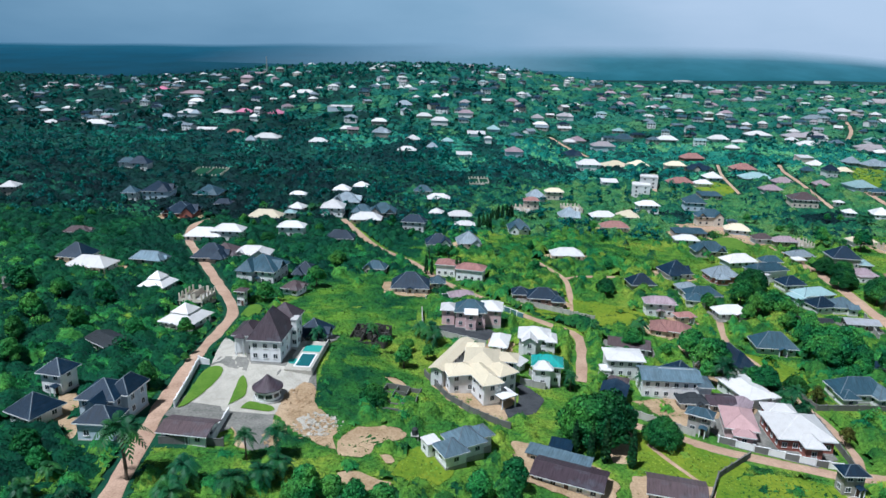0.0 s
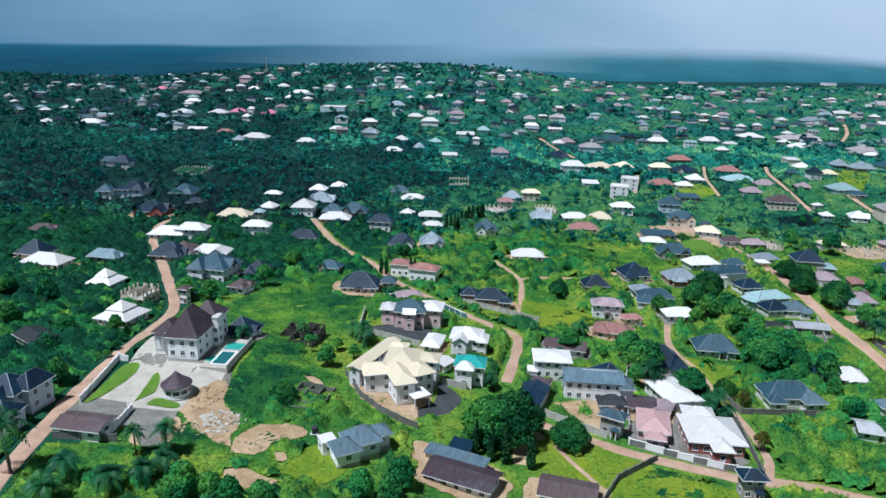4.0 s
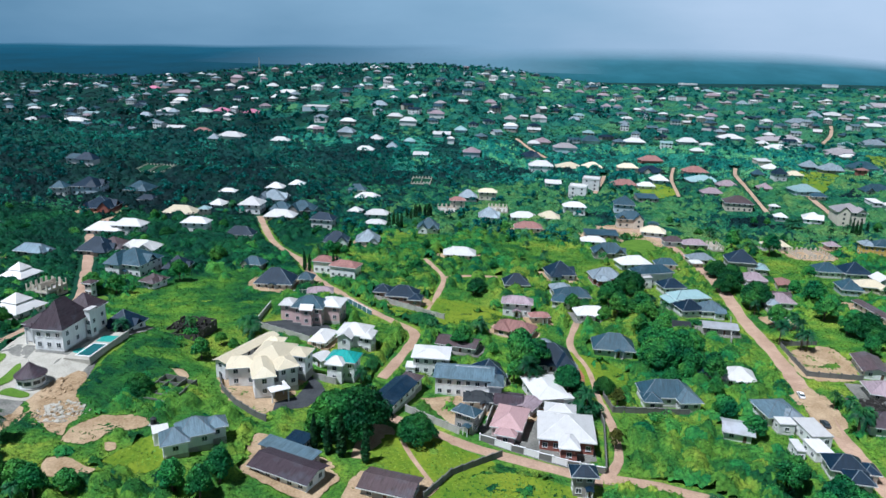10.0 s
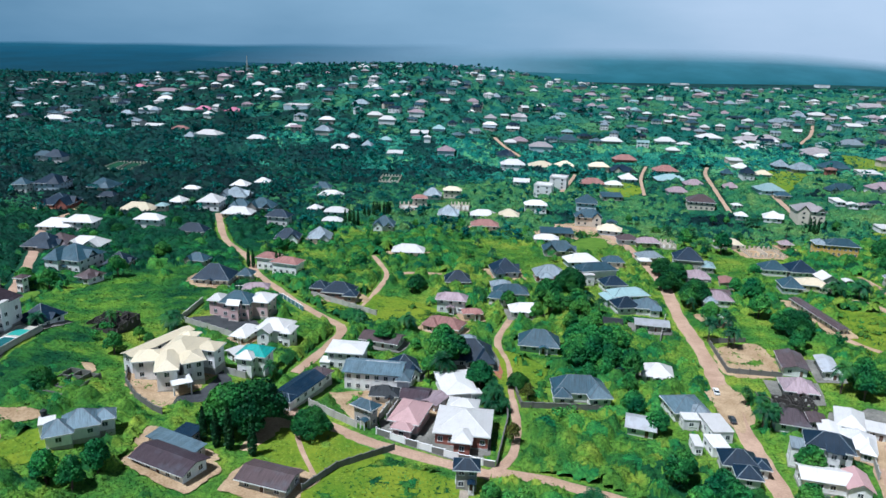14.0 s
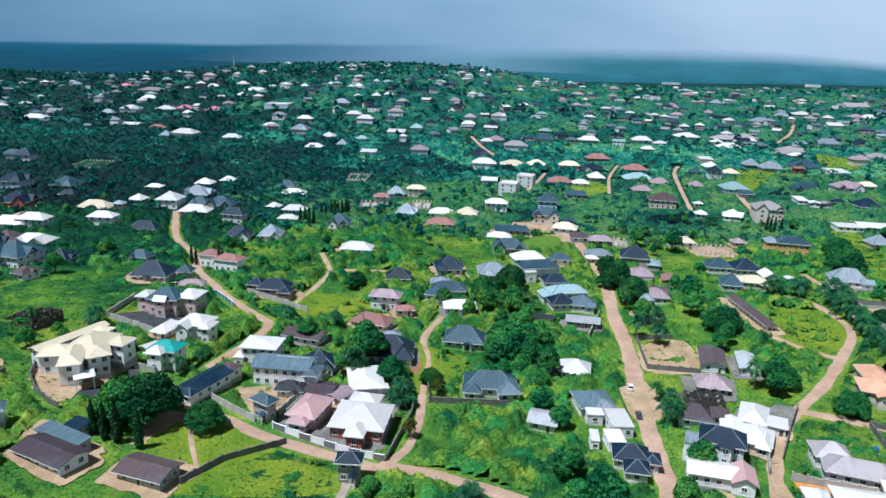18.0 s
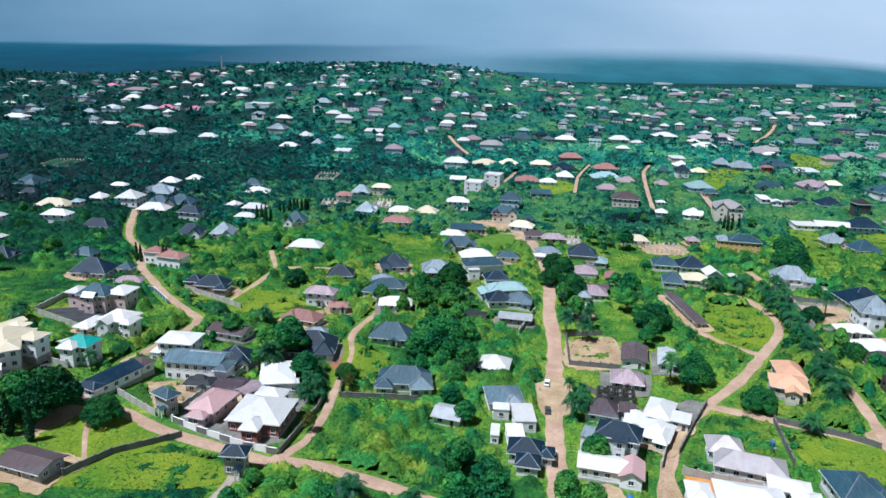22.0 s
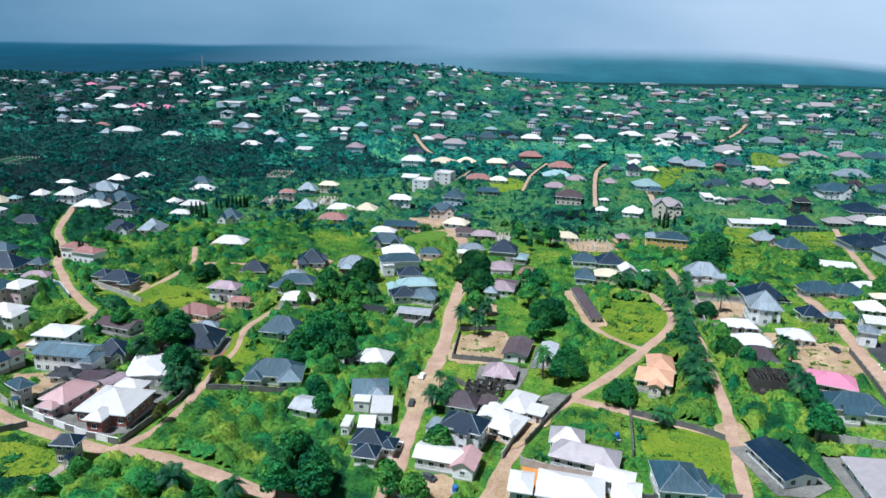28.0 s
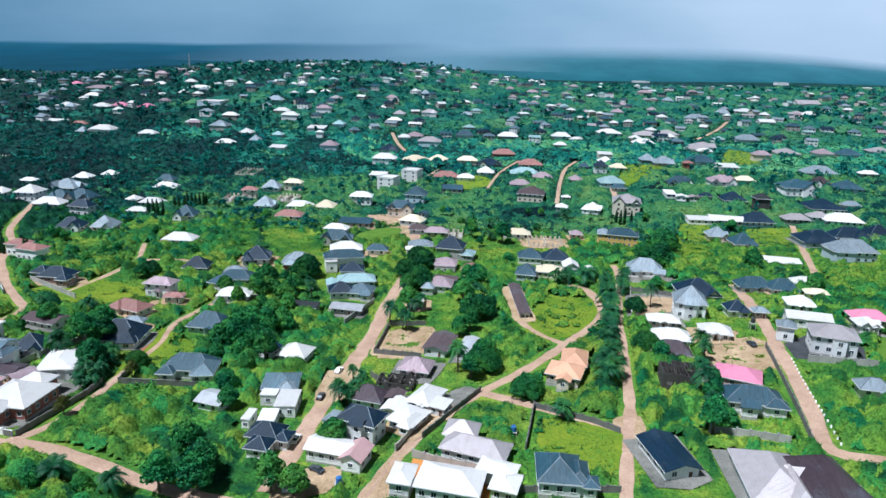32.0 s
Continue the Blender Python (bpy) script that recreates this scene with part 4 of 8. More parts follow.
road(3.5, "e", [(435.5, 438.5), (414.2, 372.9), (389.1, 300.5)])
road(2.6, "e", [(237.3, 523.1), (249.4, 586.6), (268.4, 647.9)])
road(4.0, "e", [(327.9, 451.8), (332.7, 515.3)])
road(4.0, "e", [(480.9, 799.5), (527.4, 872.6), (569.9, 957.9)])
road(3.5, "e", [(174.0, 535.6), (187.8, 581.0), (196.4, 613.0)])
road(4.0, "e", [(108.5, 149.1), (123.0, 147.6), (137.3, 143.3), (148.1, 139.1), (157.8, 136.4), (169.7, 134.1), (180.3, 131.0)])
road(1.3, "e", [(56.7, 156.4), (59.9, 149.1), (65.8, 138.3)])
road(2.2, "p", [(101.6, 139.9), (101.1, 134.3), (99.8, 129.1)])
patch("sand", [(-97.1, 156.8), (-92.2, 157.1), (-82.8, 137.8), (-88.5, 138.8)])
patch("sand", [(45.0, 145.9), (45.6, 162.2), (53.1, 163.1), (54.7, 156.5), (48.9, 146.8)])
patch("sand", [(195.8, 243.8), (213.9, 245.6), (211.2, 220.0), (193.0, 221.0)])
patch("lawn", [(160.2, 384.6), (171.9, 399.7), (183.8, 398.9), (180.3, 375.2), (169.6, 366.5), (160.4, 369.8)])
patch("sand", [(308.7, 224.1), (330.4, 225.3), (327.4, 203.6), (306.6, 202.5)])
patch("pave", [(295.3, 282.7), (318.0, 281.7), (309.9, 253.1), (290.0, 251.7)])
patch("sand", [(-3.0, 186.0), (3.6, 172.2), (9.8, 165.0), (17.0, 160.0), (20.4, 163.4), (24.0, 190.0), (10.0, 205.0)])
patch("tar", [(23.9, 190.6), (29.3, 184.6), (32.6, 178.0), (28.4, 168.0), (20.3, 163.4), (19.6, 168.6), (24.2, 174.0), (25.4, 183.0)])
patch("tar", [(-4.0, 232.4), (4.4, 238.6), (20.4, 237.4), (24.6, 230.4), (15.6, 222.6)])
patch("tar", [(336.7, 221.0), (349.1, 229.3), (362.2, 218.1), (356.7, 206.6), (335.6, 209.3)])
patch("tar", [(217.2, 190.6), (224.4, 189.0), (225.2, 181.0), (218.6, 176.4)])
patch("grass", [(363, 435), (381, 437), (356, 361), (334, 356)])
patch("grass", [(343, 545), (363, 607), (393, 592), (343, 519)])
patch("grass", [(401, 428), (436, 431), (430, 399), (394, 385)])
patch("grass", [(446, 612), (496, 734), (512, 682), (474, 618)])
patch("grass", [(209, 570), (231, 572), (241, 539), (218, 521)])
patch("clay", [(214.6, 154.6), (214.8, 143.4), (234.0, 134.6), (236.0, 148.6)])
patch("sand", [(60.0, 182.2), (73.0, 185.5), (78.7, 175.4), (71.0, 166.6)])
patch("pave", [(77.0, 168.1), (90.4, 186.0), (109.8, 183.1), (108.3, 156.8), (99.9, 151.8), (79.8, 159.2)])
patch("pave", [(-66.6, 148.1), (-60.8, 195.7), (-38.2, 198.6), (-32.4, 166.7), (-42.4, 151.1), (-51.6, 140.2)])
patch("sand", [(186.1, 206.8), (192.7, 207.0), (190.4, 187.8), (184.6, 185.8)])
patch("sand", [(270.3, 174.8), (278.2, 174.6), (275.2, 157.8), (267.9, 157.9)])
patch("sand", [(157.2, 433.4), (187.6, 438.2), (193.6, 396.4), (193.6, 377.2), (177.1, 400.6)])
patch("grass", [(47.3, 143.8), (56.7, 161.6), (77.5, 152.9), (79.5, 148.0), (66.2, 138.0), (55.2, 138.1)])
patch("grass", [(55.3, 131.4), (82.1, 146.0), (101.0, 142.6), (95.4, 134.4), (65.5, 128.6)])
patch("grass", [(37.5, 258.4), (61.7, 279.3), (88.2, 267.6), (78.5, 252.0), (58.3, 250.0)])
patch("grass", [(110.2, 233.6), (124.0, 226.2), (129.7, 212.8), (114.7, 192.0)])
patch("grass", [(262.4, 282.5), (286.1, 269.4), (278.1, 244.4), (251.0, 226.7), (251.3, 253.0)])
patch("grass", [(-9.6, 131.0), (-3.7, 143.9), (4.5, 136.0), (0.6, 128.7)])
patch("grass", [(250.3, 175.4), (270.0, 168.9), (269.4, 157.9), (263.3, 148.0), (248.8, 158.1)])
patch("sand", [(93.9, 259.0), (97.3, 259.9), (99.3, 236.4), (96.2, 224.6)])
patch("slab", [(-52.5, 149.5), (-64.3, 175.2), (-68.5, 202.8), (-52.5, 175.5), (-41.9, 174.9), (-34.8, 180.1), (-35.1, 168.6), (-38.3, 151.8)])
patch("pave", [(-64.8, 176.6), (-63.4, 181.6), (-53.5, 179.0), (-53.0, 172.1)])
patch("slab", [(-62.5, 155.0), (-63.9, 171.7), (-55.2, 170.7), (-53.5, 153.5)])
patch("lawn", [(-64.7, 151.4), (-65.4, 174.2), (-59.7, 172.5), (-62.2, 156.0)])
patch("lawn", [(-52.8, 154.3), (-54.0, 168.8), (-52.1, 168.2), (-50.1, 160.9)])
patch("lawn", [(-49.2, 153.2), (-48.0, 157.2), (-41.5, 155.2), (-41.7, 152.7)])
patch("lawn", [(-72.3, 230.9), (-72.2, 245.6), (-67.0, 242.5), (-66.9, 230.2)])
patch("sand", [(-49.7, 147.1), (-39.0, 148.8), (-37.6, 137.4), (-45.1, 136.2)])
patch("sand", [(220.9, 175.8), (212.9, 157.7), (211.7, 142.7), (210.9, 137.7), (204.2, 137.4), (209.8, 157.6), (217.6, 175.8)])
patch("sand", [(180.5, 206.4), (191.1, 211.2), (184.8, 180.7), (180.8, 187.3)])
patch("sand", [(187.7, 148.5), (196.3, 149.1), (196.9, 139.7), (188.7, 139.1)])
patch("lawn", [(372.5, 226.7), (375.6, 227.0), (365.1, 208.4), (363.6, 212.3)])
patch("sand", [(33.4, 272.3), (51.2, 280.8), (58.4, 270.9), (40.0, 266.4)])
patch("sand", [(92.5, 190.6), (91.3, 240.1), (94.4, 221.5), (95.1, 191.2)])
patch("sand", [(-23.1, 141.9), (-19.7, 148.3), (-11.8, 151.5), (-7.1, 149.9), (-7.7, 146.0), (-13.4, 142.6), (-15.5, 136.9), (-21.8, 136.4)])
patch("sand", [(-20.1, 125.5), (-21.2, 129.2), (-17.0, 130.7), (-12.1, 128.4), (-8.7, 127.8), (-10.8, 125.3), (-17.3, 123.4)])
patch("sand", [(-40.0, 151.8), (-40.1, 162.0), (-35.5, 169.4), (-32.6, 166.8), (-31.2, 158.6), (-24.7, 150.3), (-24.0, 142.8), (-23.5, 138.3), (-33.0, 144.2)])
patch("slab", [(-34.6, 150.2), (-32.4, 153.1), (-26.4, 146.0), (-27.0, 143.2), (-32.0, 146.4)], 0.02)
patch("sand", [(-12.6, 138.2), (-10.2, 138.6), (-8.8, 136.0), (-10.6, 134.9)])
patch("sand", [(-14.8, 180.6), (-11.2, 181.0), (-8.2, 177.0), (-9.6, 175.4)])
patch("pave", [(-53.6, 151.4), (-40.3, 151.1), (-38.0, 136.4), (-42.0, 134.3)])
patch("red", [(108.2, 223.4), (112.4, 225.6), (114.1, 211.8), (113.1, 204.9), (110.7, 210.0)])
patch("pave", [(222.8, 192.0), (228.1, 195.7), (232.0, 192.9), (227.4, 181.9), (221.9, 183.0)])
patch("slab", [(302.5, 313.6), (324.7, 308.0), (322.3, 294.7), (300.5, 300.8)])
patch("sand", [(297.2, 277.9), (313.4, 273.4), (310.4, 256.0), (294.2, 254.7)])

# ---- houses: place, width, depth, turn, storeys, roof form, roof colour, wall colour ----
house(-98.7, 160.6, 5.9, 5.8, -12, 2, "h", "D", "w")
house(-95.8, 144.7, 7.7, 7.8, -25, 1, "h", "D", "w")
house(-101.8, 192.9, 11.1, 6.9, -35, 1, "g", "K", "g")
house(-87.8, 220.1, 11.6, 11.8, -15, 1, "p", "W", "w")
house(-114.8, 262.1, 11.8, 12.0, -10, 1, "p", "W", "w")
house(-92.5, 244.5, 11.5, 12.4, -10, 2, "u", "G", "c")
house(-169.2, 303.3, 14.6, 13.0, -10, 1, "h", "D", "w")
house(-155.4, 288.7, 20.0, 12.0, -8, 1, "h", "W", "w")
house(-39.3, 201.7, 8.7, 8.8, -12, 1, "x", "D", "w")
house(-59.5, 265.7, 9.2, 9.3, -15, 1, "x", "B", "w")
house(-77.7, 287.2, 17.9, 18.2, -12, 2, "x", "G", "w")
house(-75.6, 245.7, 3.9, 4.0, -10, 2, "h", "B", "w")
house(-105.3, 320.6, 15.6, 15.4, -5, 1, "h", "B", "w")
house(-114.7, 356.2, 17.6, 10.5, 0, 2, "h", "W", "w")
house(-60.0, 294.4, 11.2, 17.3, 0, 1, "x", "D", "b")
house(-56.8, 138.7, 10.6, 6.2, -8, 1, "g", "B", "w")
house(-29.5, 305.8, 11.1, 8.0, -10, 1, "x", "G", "c")
house(-11.8, 281.2, 17.2, 13.1, 0, 1, "h", "D", "w")
house(-290.3, 449.2, 11.5, 11.7, 10, 2, "h", "W", "w")
house(-171.2, 253.0, 2.7, 2.8, 5, 2, "u", "G", "g")
house(-193.0, 348.9, 14.3, 8.5, 5, 1, "x", "B", "w")
house(-312.5, 451.0, 16.7, 17.0, 5, 1, "h", "G", "w")
house(-243.9, 545.5, 16.5, 12.5, 0, 2, "h", "D", "w")
house(0.2, 287.6, 7.5, 7.7, 0, 1, "h", "G", "w")
house(10.4, 269.9, 11.5, 6.8, 10, 1, "h", "P", "w")
house(26.1, 199.7, 4.4, 4.5, -35, 1, "g", "W", "w")
house(80.7, 202.2, 8.4, 8.6, 15, 1, "x", "D", "w")
house(70.5, 226.4, 15.5, 9.7, -15, 1, "g", "B", "w")
house(92.4, 246.5, 15.8, 9.4, -20, 1, "x", "R", "c")
house(103.2, 261.4, 8.9, 5.1, 10, 1, "h", "R", "c")
house(94.5, 268.3, 13.6, 8.1, -5, 2, "h", "P", "w")
house(96.3, 302.0, 12.5, 10.3, 5, 1, "h", "D", "w")
house(77.0, 181.3, 7.2, 4.1, 0, 1, "p", "K", "w")
house(73.7, 166.1, 5.7, 3.1, -30, 2, "h", "G", "g")
house(101.9, 142.0, 4.9, 3.4, 0, 2, "h", "D", "g")
house(102.3, 219.9, 15.5, 11.7, 5, 1, "x", "D", "w")
house(100.9, 231.7, 8.7, 5.0, 10, 1, "h", "Y", "w")
house(56.3, 133.6, 11.7, 6.9, -15, 1, "g", "B", "g")
house(119.2, 322.0, 14.1, 14.3, 10, 1, "x", "D", "w")
house(126.1, 270.0, 14.6, 9.1, 5, 1, "h", "W", "w")
house(128.6, 236.6, 15.8, 11.2, -5, 1, "h", "G", "w")
house(160.4, 343.4, 17.6, 11.0, 12, 1, "h", "W", "w")
house(177.1, 261.5, 14.3, 8.2, -8, 1, "g", "Z", "g")
house(158.6, 261.9, 13.5, 7.7, -8, 1, "g", "K", "g")
house(205.5, 270.7, 5.6, 8.9, 5, 1, "s", "W", "w")
house(217.6, 225.6, 9.6, 16.0, -13, 1, "g", "B", "w")
house(227.9, 221.5, 4.5, 13.2, -14, 1, "g", "Z", "w")
house(210.9, 206.1, 9.2, 8.1, -10, 1, "h", "P", "g")
burnt_house(205.4, 196.2, 11.6, 6.4, -8, 3.0)
house(167.4, 215.6, 9.1, 8.3, -10, 1, "h", "W", "w")
house(157.2, 217.3, 5.5, 5.6, -20, 1, "g", "D", "w")
house(152.9, 178.1, 7.2, 6.8, -15, 1, "g", "Z", "w")
house(216.1, 184.6, 6.4, 10.8, -25, 1, "h", "W", "w")
house(279.9, 153.4, 8.5, 15.1, 12, 1, "g", "D", "w")
house(301.2, 143.2, 12.9, 19.9, -5, 1, "x", "E", "w")
house(312.5, 140.9, 13.7, 19.3, 5, 1, "h", "V", "w")
burnt_house(294.0, 195.0, 11.0, 10.0, -6, 5.2)
house(296.0, 212.8, 11.7, 6.9, -5, 1, "h", "V", "w")
house(299.3, 224.5, 11.7, 7.6, -5, 1, "h", "W", "w")
house(300.6, 240.6, 12.4, 7.3, -8, 1, "h", "W", "w")
house(324.9, 279.3, 17.7, 15.7, 0, 1, "x", "D", "w")
house(315.5, 228.1, 11.8, 8.5, -12, 1, "h", "W", "w")
house(330.8, 252.8, 8.9, 13.0, 0, 1, "x", "D", "w")
house(352.3, 289.2, 15.5, 9.2, 0, 1, "x", "G", "w")
house(362.7, 284.9, 12.8, 9.6, 0, 1, "x", "G", "w")
house(379.6, 298.1, 13.4, 7.9, -5, 1, "h", "W", "w")
house(388.4, 342.8, 18.8, 11.3, -10, 1, "s", "W", "w")
house(358.2, 258.2, 11.2, 9.6, -10, 1, "h", "W", "w")
house(373.0, 275.6, 9.9, 5.8, -10, 1, "h", "C", "w")
house(375.6, 241.8, 13.9, 9.2, -5, 1, "h", "M", "w")
house(370.6, 234.3, 8.4, 8.5, -5, 1, "x", "W", "w")
house(347.5, 186.5, 7.6, 5.1, -10, 1, "h", "Y", "w")
house(338.1, 246.4, 6.3, 4.2, 0, 1, "h", "Y", "g")
house(186.4, 140.2, 4.6, 3.7, 20, 1, "h", "R", "w")
house(-193.9, 458.6, 20.1, 19.8, 5, 2, "x", "D", "w")
house(-161.4, 412.7, 20.5, 20.8, 5, 1, "x", "D", "r")
house(-254.0, 546.3, 15.2, 9.1, 5, 2, "h", "G", "w")
house(-207.6, 445.7, 10.5, 10.7, 5, 2, "h", "G", "w")
house(-162.6, 468.0, 18.6, 17.1, 0, 1, "x", "G", "w")
house(-142.9, 436.9, 12.9, 7.6, 5, 1, "x", "D", "w")
house(-189.7, 548.4, 26.7, 40.6, 5, 1, "u", "R", "c")
house(-107.5, 406.6, 21.2, 12.8, 0, 1, "h", "C", "w")
house(-83.4, 371.1, 16.0, 9.6, 0, 2, "h", "W", "w")
house(-91.9, 405.8, 7.6, 6.1, 0, 2, "h", "A", "c")
house(-127.5, 355.2, 20.5, 12.3, 0, 1, "h", "W", "w")
house(-110.2, 314.7, 17.1, 14.1, 0, 1, "x", "D", "w")
house(-92.0, 321.1, 19.1, 11.5, 0, 1, "x", "W", "w")
house(-93.5, 434.6, 11.1, 11.3, -10, 1, "h", "W", "w")
house(-101.4, 475.1, 12.6, 7.5, 0, 1, "h", "W", "w")
house(-68.8, 428.2, 15.4, 15.7, 0, 2, "h", "W", "w")
house(-64.7, 462.6, 19.9, 17.7, 0, 1, "x", "Y", "w")
house(-73.1, 497.5, 13.6, 11.6, 0, 1, "h", "W", "w")
house(-60.6, 513.2, 12.3, 10.1, 0, 1, "h", "W", "w")
house(-50.3, 430.7, 14.0, 10.6, 0, 1, "x", "G", "w")
house(-36.9, 432.7, 17.9, 14.1, 0, 1, "x", "G", "w")
house(-15.1, 396.2, 15.0, 9.4, -8, 2, "h", "D", "w")
house(-45.6, 411.4, 19.9, 12.0, 0, 1, "h", "W", "w")
house(-0.1, 360.2, 14.5, 11.4, 5, 1, "x", "D", "w")
house(16.8, 365.2, 13.8, 14.0, 5, 1, "x", "Y", "w")
house(-54.7, 362.3, 16.3, 9.7, 0, 1, "h", "D", "w")
house(-0.8, 481.4, 18.1, 10.9, 0, 1, "h", "W", "w")
house(-12.6, 507.5, 14.3, 9.9, 0, 1, "h", "G", "w")
house(-1.7, 434.6, 9.4, 9.6, -10, 1, "h", "W", "w")
house(13.7, 428.9, 16.1, 9.6, 0, 1, "h", "W", "w")
house(16.1, 403.9, 13.1, 7.7, 0, 1, "h", "W", "w")
house(48.9, 400.2, 13.6, 12.5, 0, 1, "x", "G", "w")
house(68.9, 345.8, 17.8, 10.7, 0, 1, "h", "W", "w")
house(58.4, 459.3, 14.5, 22.2, 5, 1, "u", "G", "c")
house(65.4, 470.4, 12.0, 7.9, 5, 2, "h", "R", "c")
house(72.8, 500.3, 14.4, 11.9, 0, 1, "h", "Y", "w")
house(87.6, 506.6, 15.0, 8.9, 0, 2, "h", "C", "c")
house(86.9, 439.0, 14.2, 14.4, 0, 1, "x", "Y", "w")
house(94.3, 468.8, 15.1, 18.8, 0, 1, "u", "C", "c")
house(110.1, 440.4, 17.6, 10.5, 0, 1, "h", "W", "w")
house(127.4, 442.4, 14.6, 12.5, -5, 1, "h", "C", "c")
house(110.8, 411.9, 17.9, 10.7, 0, 1, "h", "R", "w")
house(75.3, 691.6, 18.8, 17.9, 0, 2, "h", "P", "w")
house(33.0, 565.4, 18.3, 27.9, 0, 1, "u", "G", "c")
house(140.6, 634.1, 23.5, 14.2, 0, 2, "h", "W", "w")
house(136.6, 698.2, 20.1, 20.4, 0, 1, "x", "D", "w")
house(168.9, 645.9, 25.6, 21.1, 0, 1, "h", "C", "w")
house(191.1, 646.6, 19.1, 15.7, 0, 1, "h", "C", "w")
house(219.3, 625.5, 19.4, 11.7, 0, 2, "h", "C", "w")
house(239.7, 619.2, 23.4, 22.2, 0, 1, "x", "D", "w")
house(254.7, 680.8, 23.3, 14.1, 5, 1, "h", "R", "r")
house(236.1, 578.4, 15.0, 15.3, 0, 1, "h", "W", "w")
house(219.5, 554.9, 14.9, 9.8, 0, 1, "h", "W", "w")
house(203.0, 562.5, 21.8, 13.1, 0, 1, "h", "R", "w")
house(159.0, 524.1, 15.6, 15.9, -15, 3, "f", "W", "w")
house(174.6, 555.7, 15.8, 16.0, -15, 3, "f", "W", "w")
house(144.7, 568.0, 15.0, 14.8, -5, 1, "s", "W", "w")
house(147.4, 466.2, 16.5, 9.9, 0, 2, "h", "W", "w")
house(185.2, 480.4, 15.6, 15.9, -8, 2, "h", "G", "w")
house(210.1, 515.7, 17.3, 15.4, 0, 1, "s", "G", "g")
house(179.2, 435.4, 18.1, 10.9, -5, 2, "x", "G", "w")
house(189.1, 413.6, 15.7, 10.9, -15, 1, "h", "C", "w")
house(194.3, 433.2, 7.1, 7.2, -20, 1, "g", "G", "w")
house(154.7, 403.0, 21.2, 12.8, 0, 1, "s", "G", "w")
house(146.7, 384.7, 14.9, 8.8, -5, 1, "h", "W", "w")
house(151.3, 362.4, 18.5, 11.1, 0, 1, "x", "G", "w")
house(195.1, 391.7, 12.5, 9.0, 0, 1, "h", "B", "w")
house(206.0, 386.8, 14.7, 8.7, 0, 1, "h", "P", "w")
house(268.9, 488.2, 20.2, 16.0, -10, 2, "h", "B", "c")
house(276.6, 611.7, 22.0, 16.0, 0, 1, "h", "R", "c")
house(268.8, 568.9, 24.7, 18.1, 0, 1, "x", "A", "w")
house(384.3, 823.4, 28.8, 22.0, 0, 1, "h", "W", "w")
house(262.6, 787.3, 24.4, 14.8, 0, 1, "h", "W", "w")
house(324.1, 791.4, 23.2, 14.0, 0, 1, "h", "W", "w")
house(316.8, 732.7, 14.8, 10.2, 0, 1, "h", "W", "w")
house(212.5, 788.0, 21.2, 14.1, 0, 1, "h", "G", "w")
house(155.8, 774.1, 19.6, 18.1, 0, 1, "h", "P", "w")
house(176.0, 733.1, 25.9, 17.3, 0, 2, "h", "E", "w")
house(144.9, 761.8, 14.9, 10.3, 0, 1, "h", "W", "w")
house(425.8, 813.7, 29.0, 22.2, 0, 1, "h", "E", "c")
house(453.2, 825.5, 26.7, 23.7, 0, 1, "h", "E", "c")
house(409.3, 753.0, 25.0, 15.1, 0, 1, "h", "W", "w")
house(348.4, 643.6, 14.5, 14.7, 0, 2, "s", "W", "w")
house(343.9, 614.6, 13.8, 14.0, 0, 1, "h", "W", "w")
house(348.0, 577.0, 14.3, 10.8, 0, 1, "h", "C", "w")
house(384.1, 627.5, 14.1, 14.3, 0, 1, "h", "Y", "w")
house(393.9, 608.8, 18.6, 15.4, 0, 1, "x", "Y", "w")
house(331.8, 568.9, 11.8, 12.0, 0, 2, "h", "D", "w")
house(333.4, 527.3, 20.6, 17.0, 0, 1, "x", "A", "w")
house(306.5, 534.3, 12.1, 12.3, -10, 1, "h", "P", "w")
house(460.2, 703.4, 15.8, 9.9, 0, 1, "h", "W", "w")
house(468.7, 737.8, 25.6, 21.2, 0, 1, "x", "E", "w")
house(431.9, 626.0, 24.8, 17.4, 0, 1, "h", "G", "w")
house(408.7, 586.1, 10.1, 6.3, 0, 2, "h", "R", "r")
house(500.4, 662.5, 17.5, 12.1, 0, 2, "h", "P", "w")
house(445.0, 593.7, 18.1, 17.8, 0, 1, "s", "W", "w")
house(415.9, 522.1, 20.2, 16.0, 0, 2, "x", "P", "w")
house(438.8, 536.5, 15.4, 10.2, 0, 1, "h", "C", "w")
house(535.2, 794.3, 27.5, 16.7, 0, 1, "h", "Y", "w")
house(614.5, 943.0, 21.2, 20.1, 0, 1, "g", "W", "w")
house(377.5, 489.0, 8.7, 8.8, -15, 1, "g", "W", "w")
house(385.9, 488.4, 7.3, 7.4, -5, 1, "g", "P", "w")
house(385.4, 523.6, 20.3, 12.2, 0, 1, "x", "G", "w")
house(331.8, 459.7, 19.6, 19.9, -10, 3, "x", "E", "c")
house(309.0, 459.4, 13.3, 13.1, -20, 1, "x", "W", "w")
house(293.9, 485.3, 7.2, 4.6, 0, 1, "h", "W", "w")
house(288.3, 461.6, 8.8, 8.9, -10, 1, "h", "W", "w")
house(376.6, 439.5, 19.0, 11.4, 0, 1, "s", "W", "w")
house(254.4, 390.2, 15.4, 9.2, 0, 1, "h", "C", "w")
house(269.1, 377.5, 21.0, 18.0, 0, 1, "u", "G", "c")
house(289.2, 394.1, 8.1, 7.4, 0, 1, "h", "P", "p")
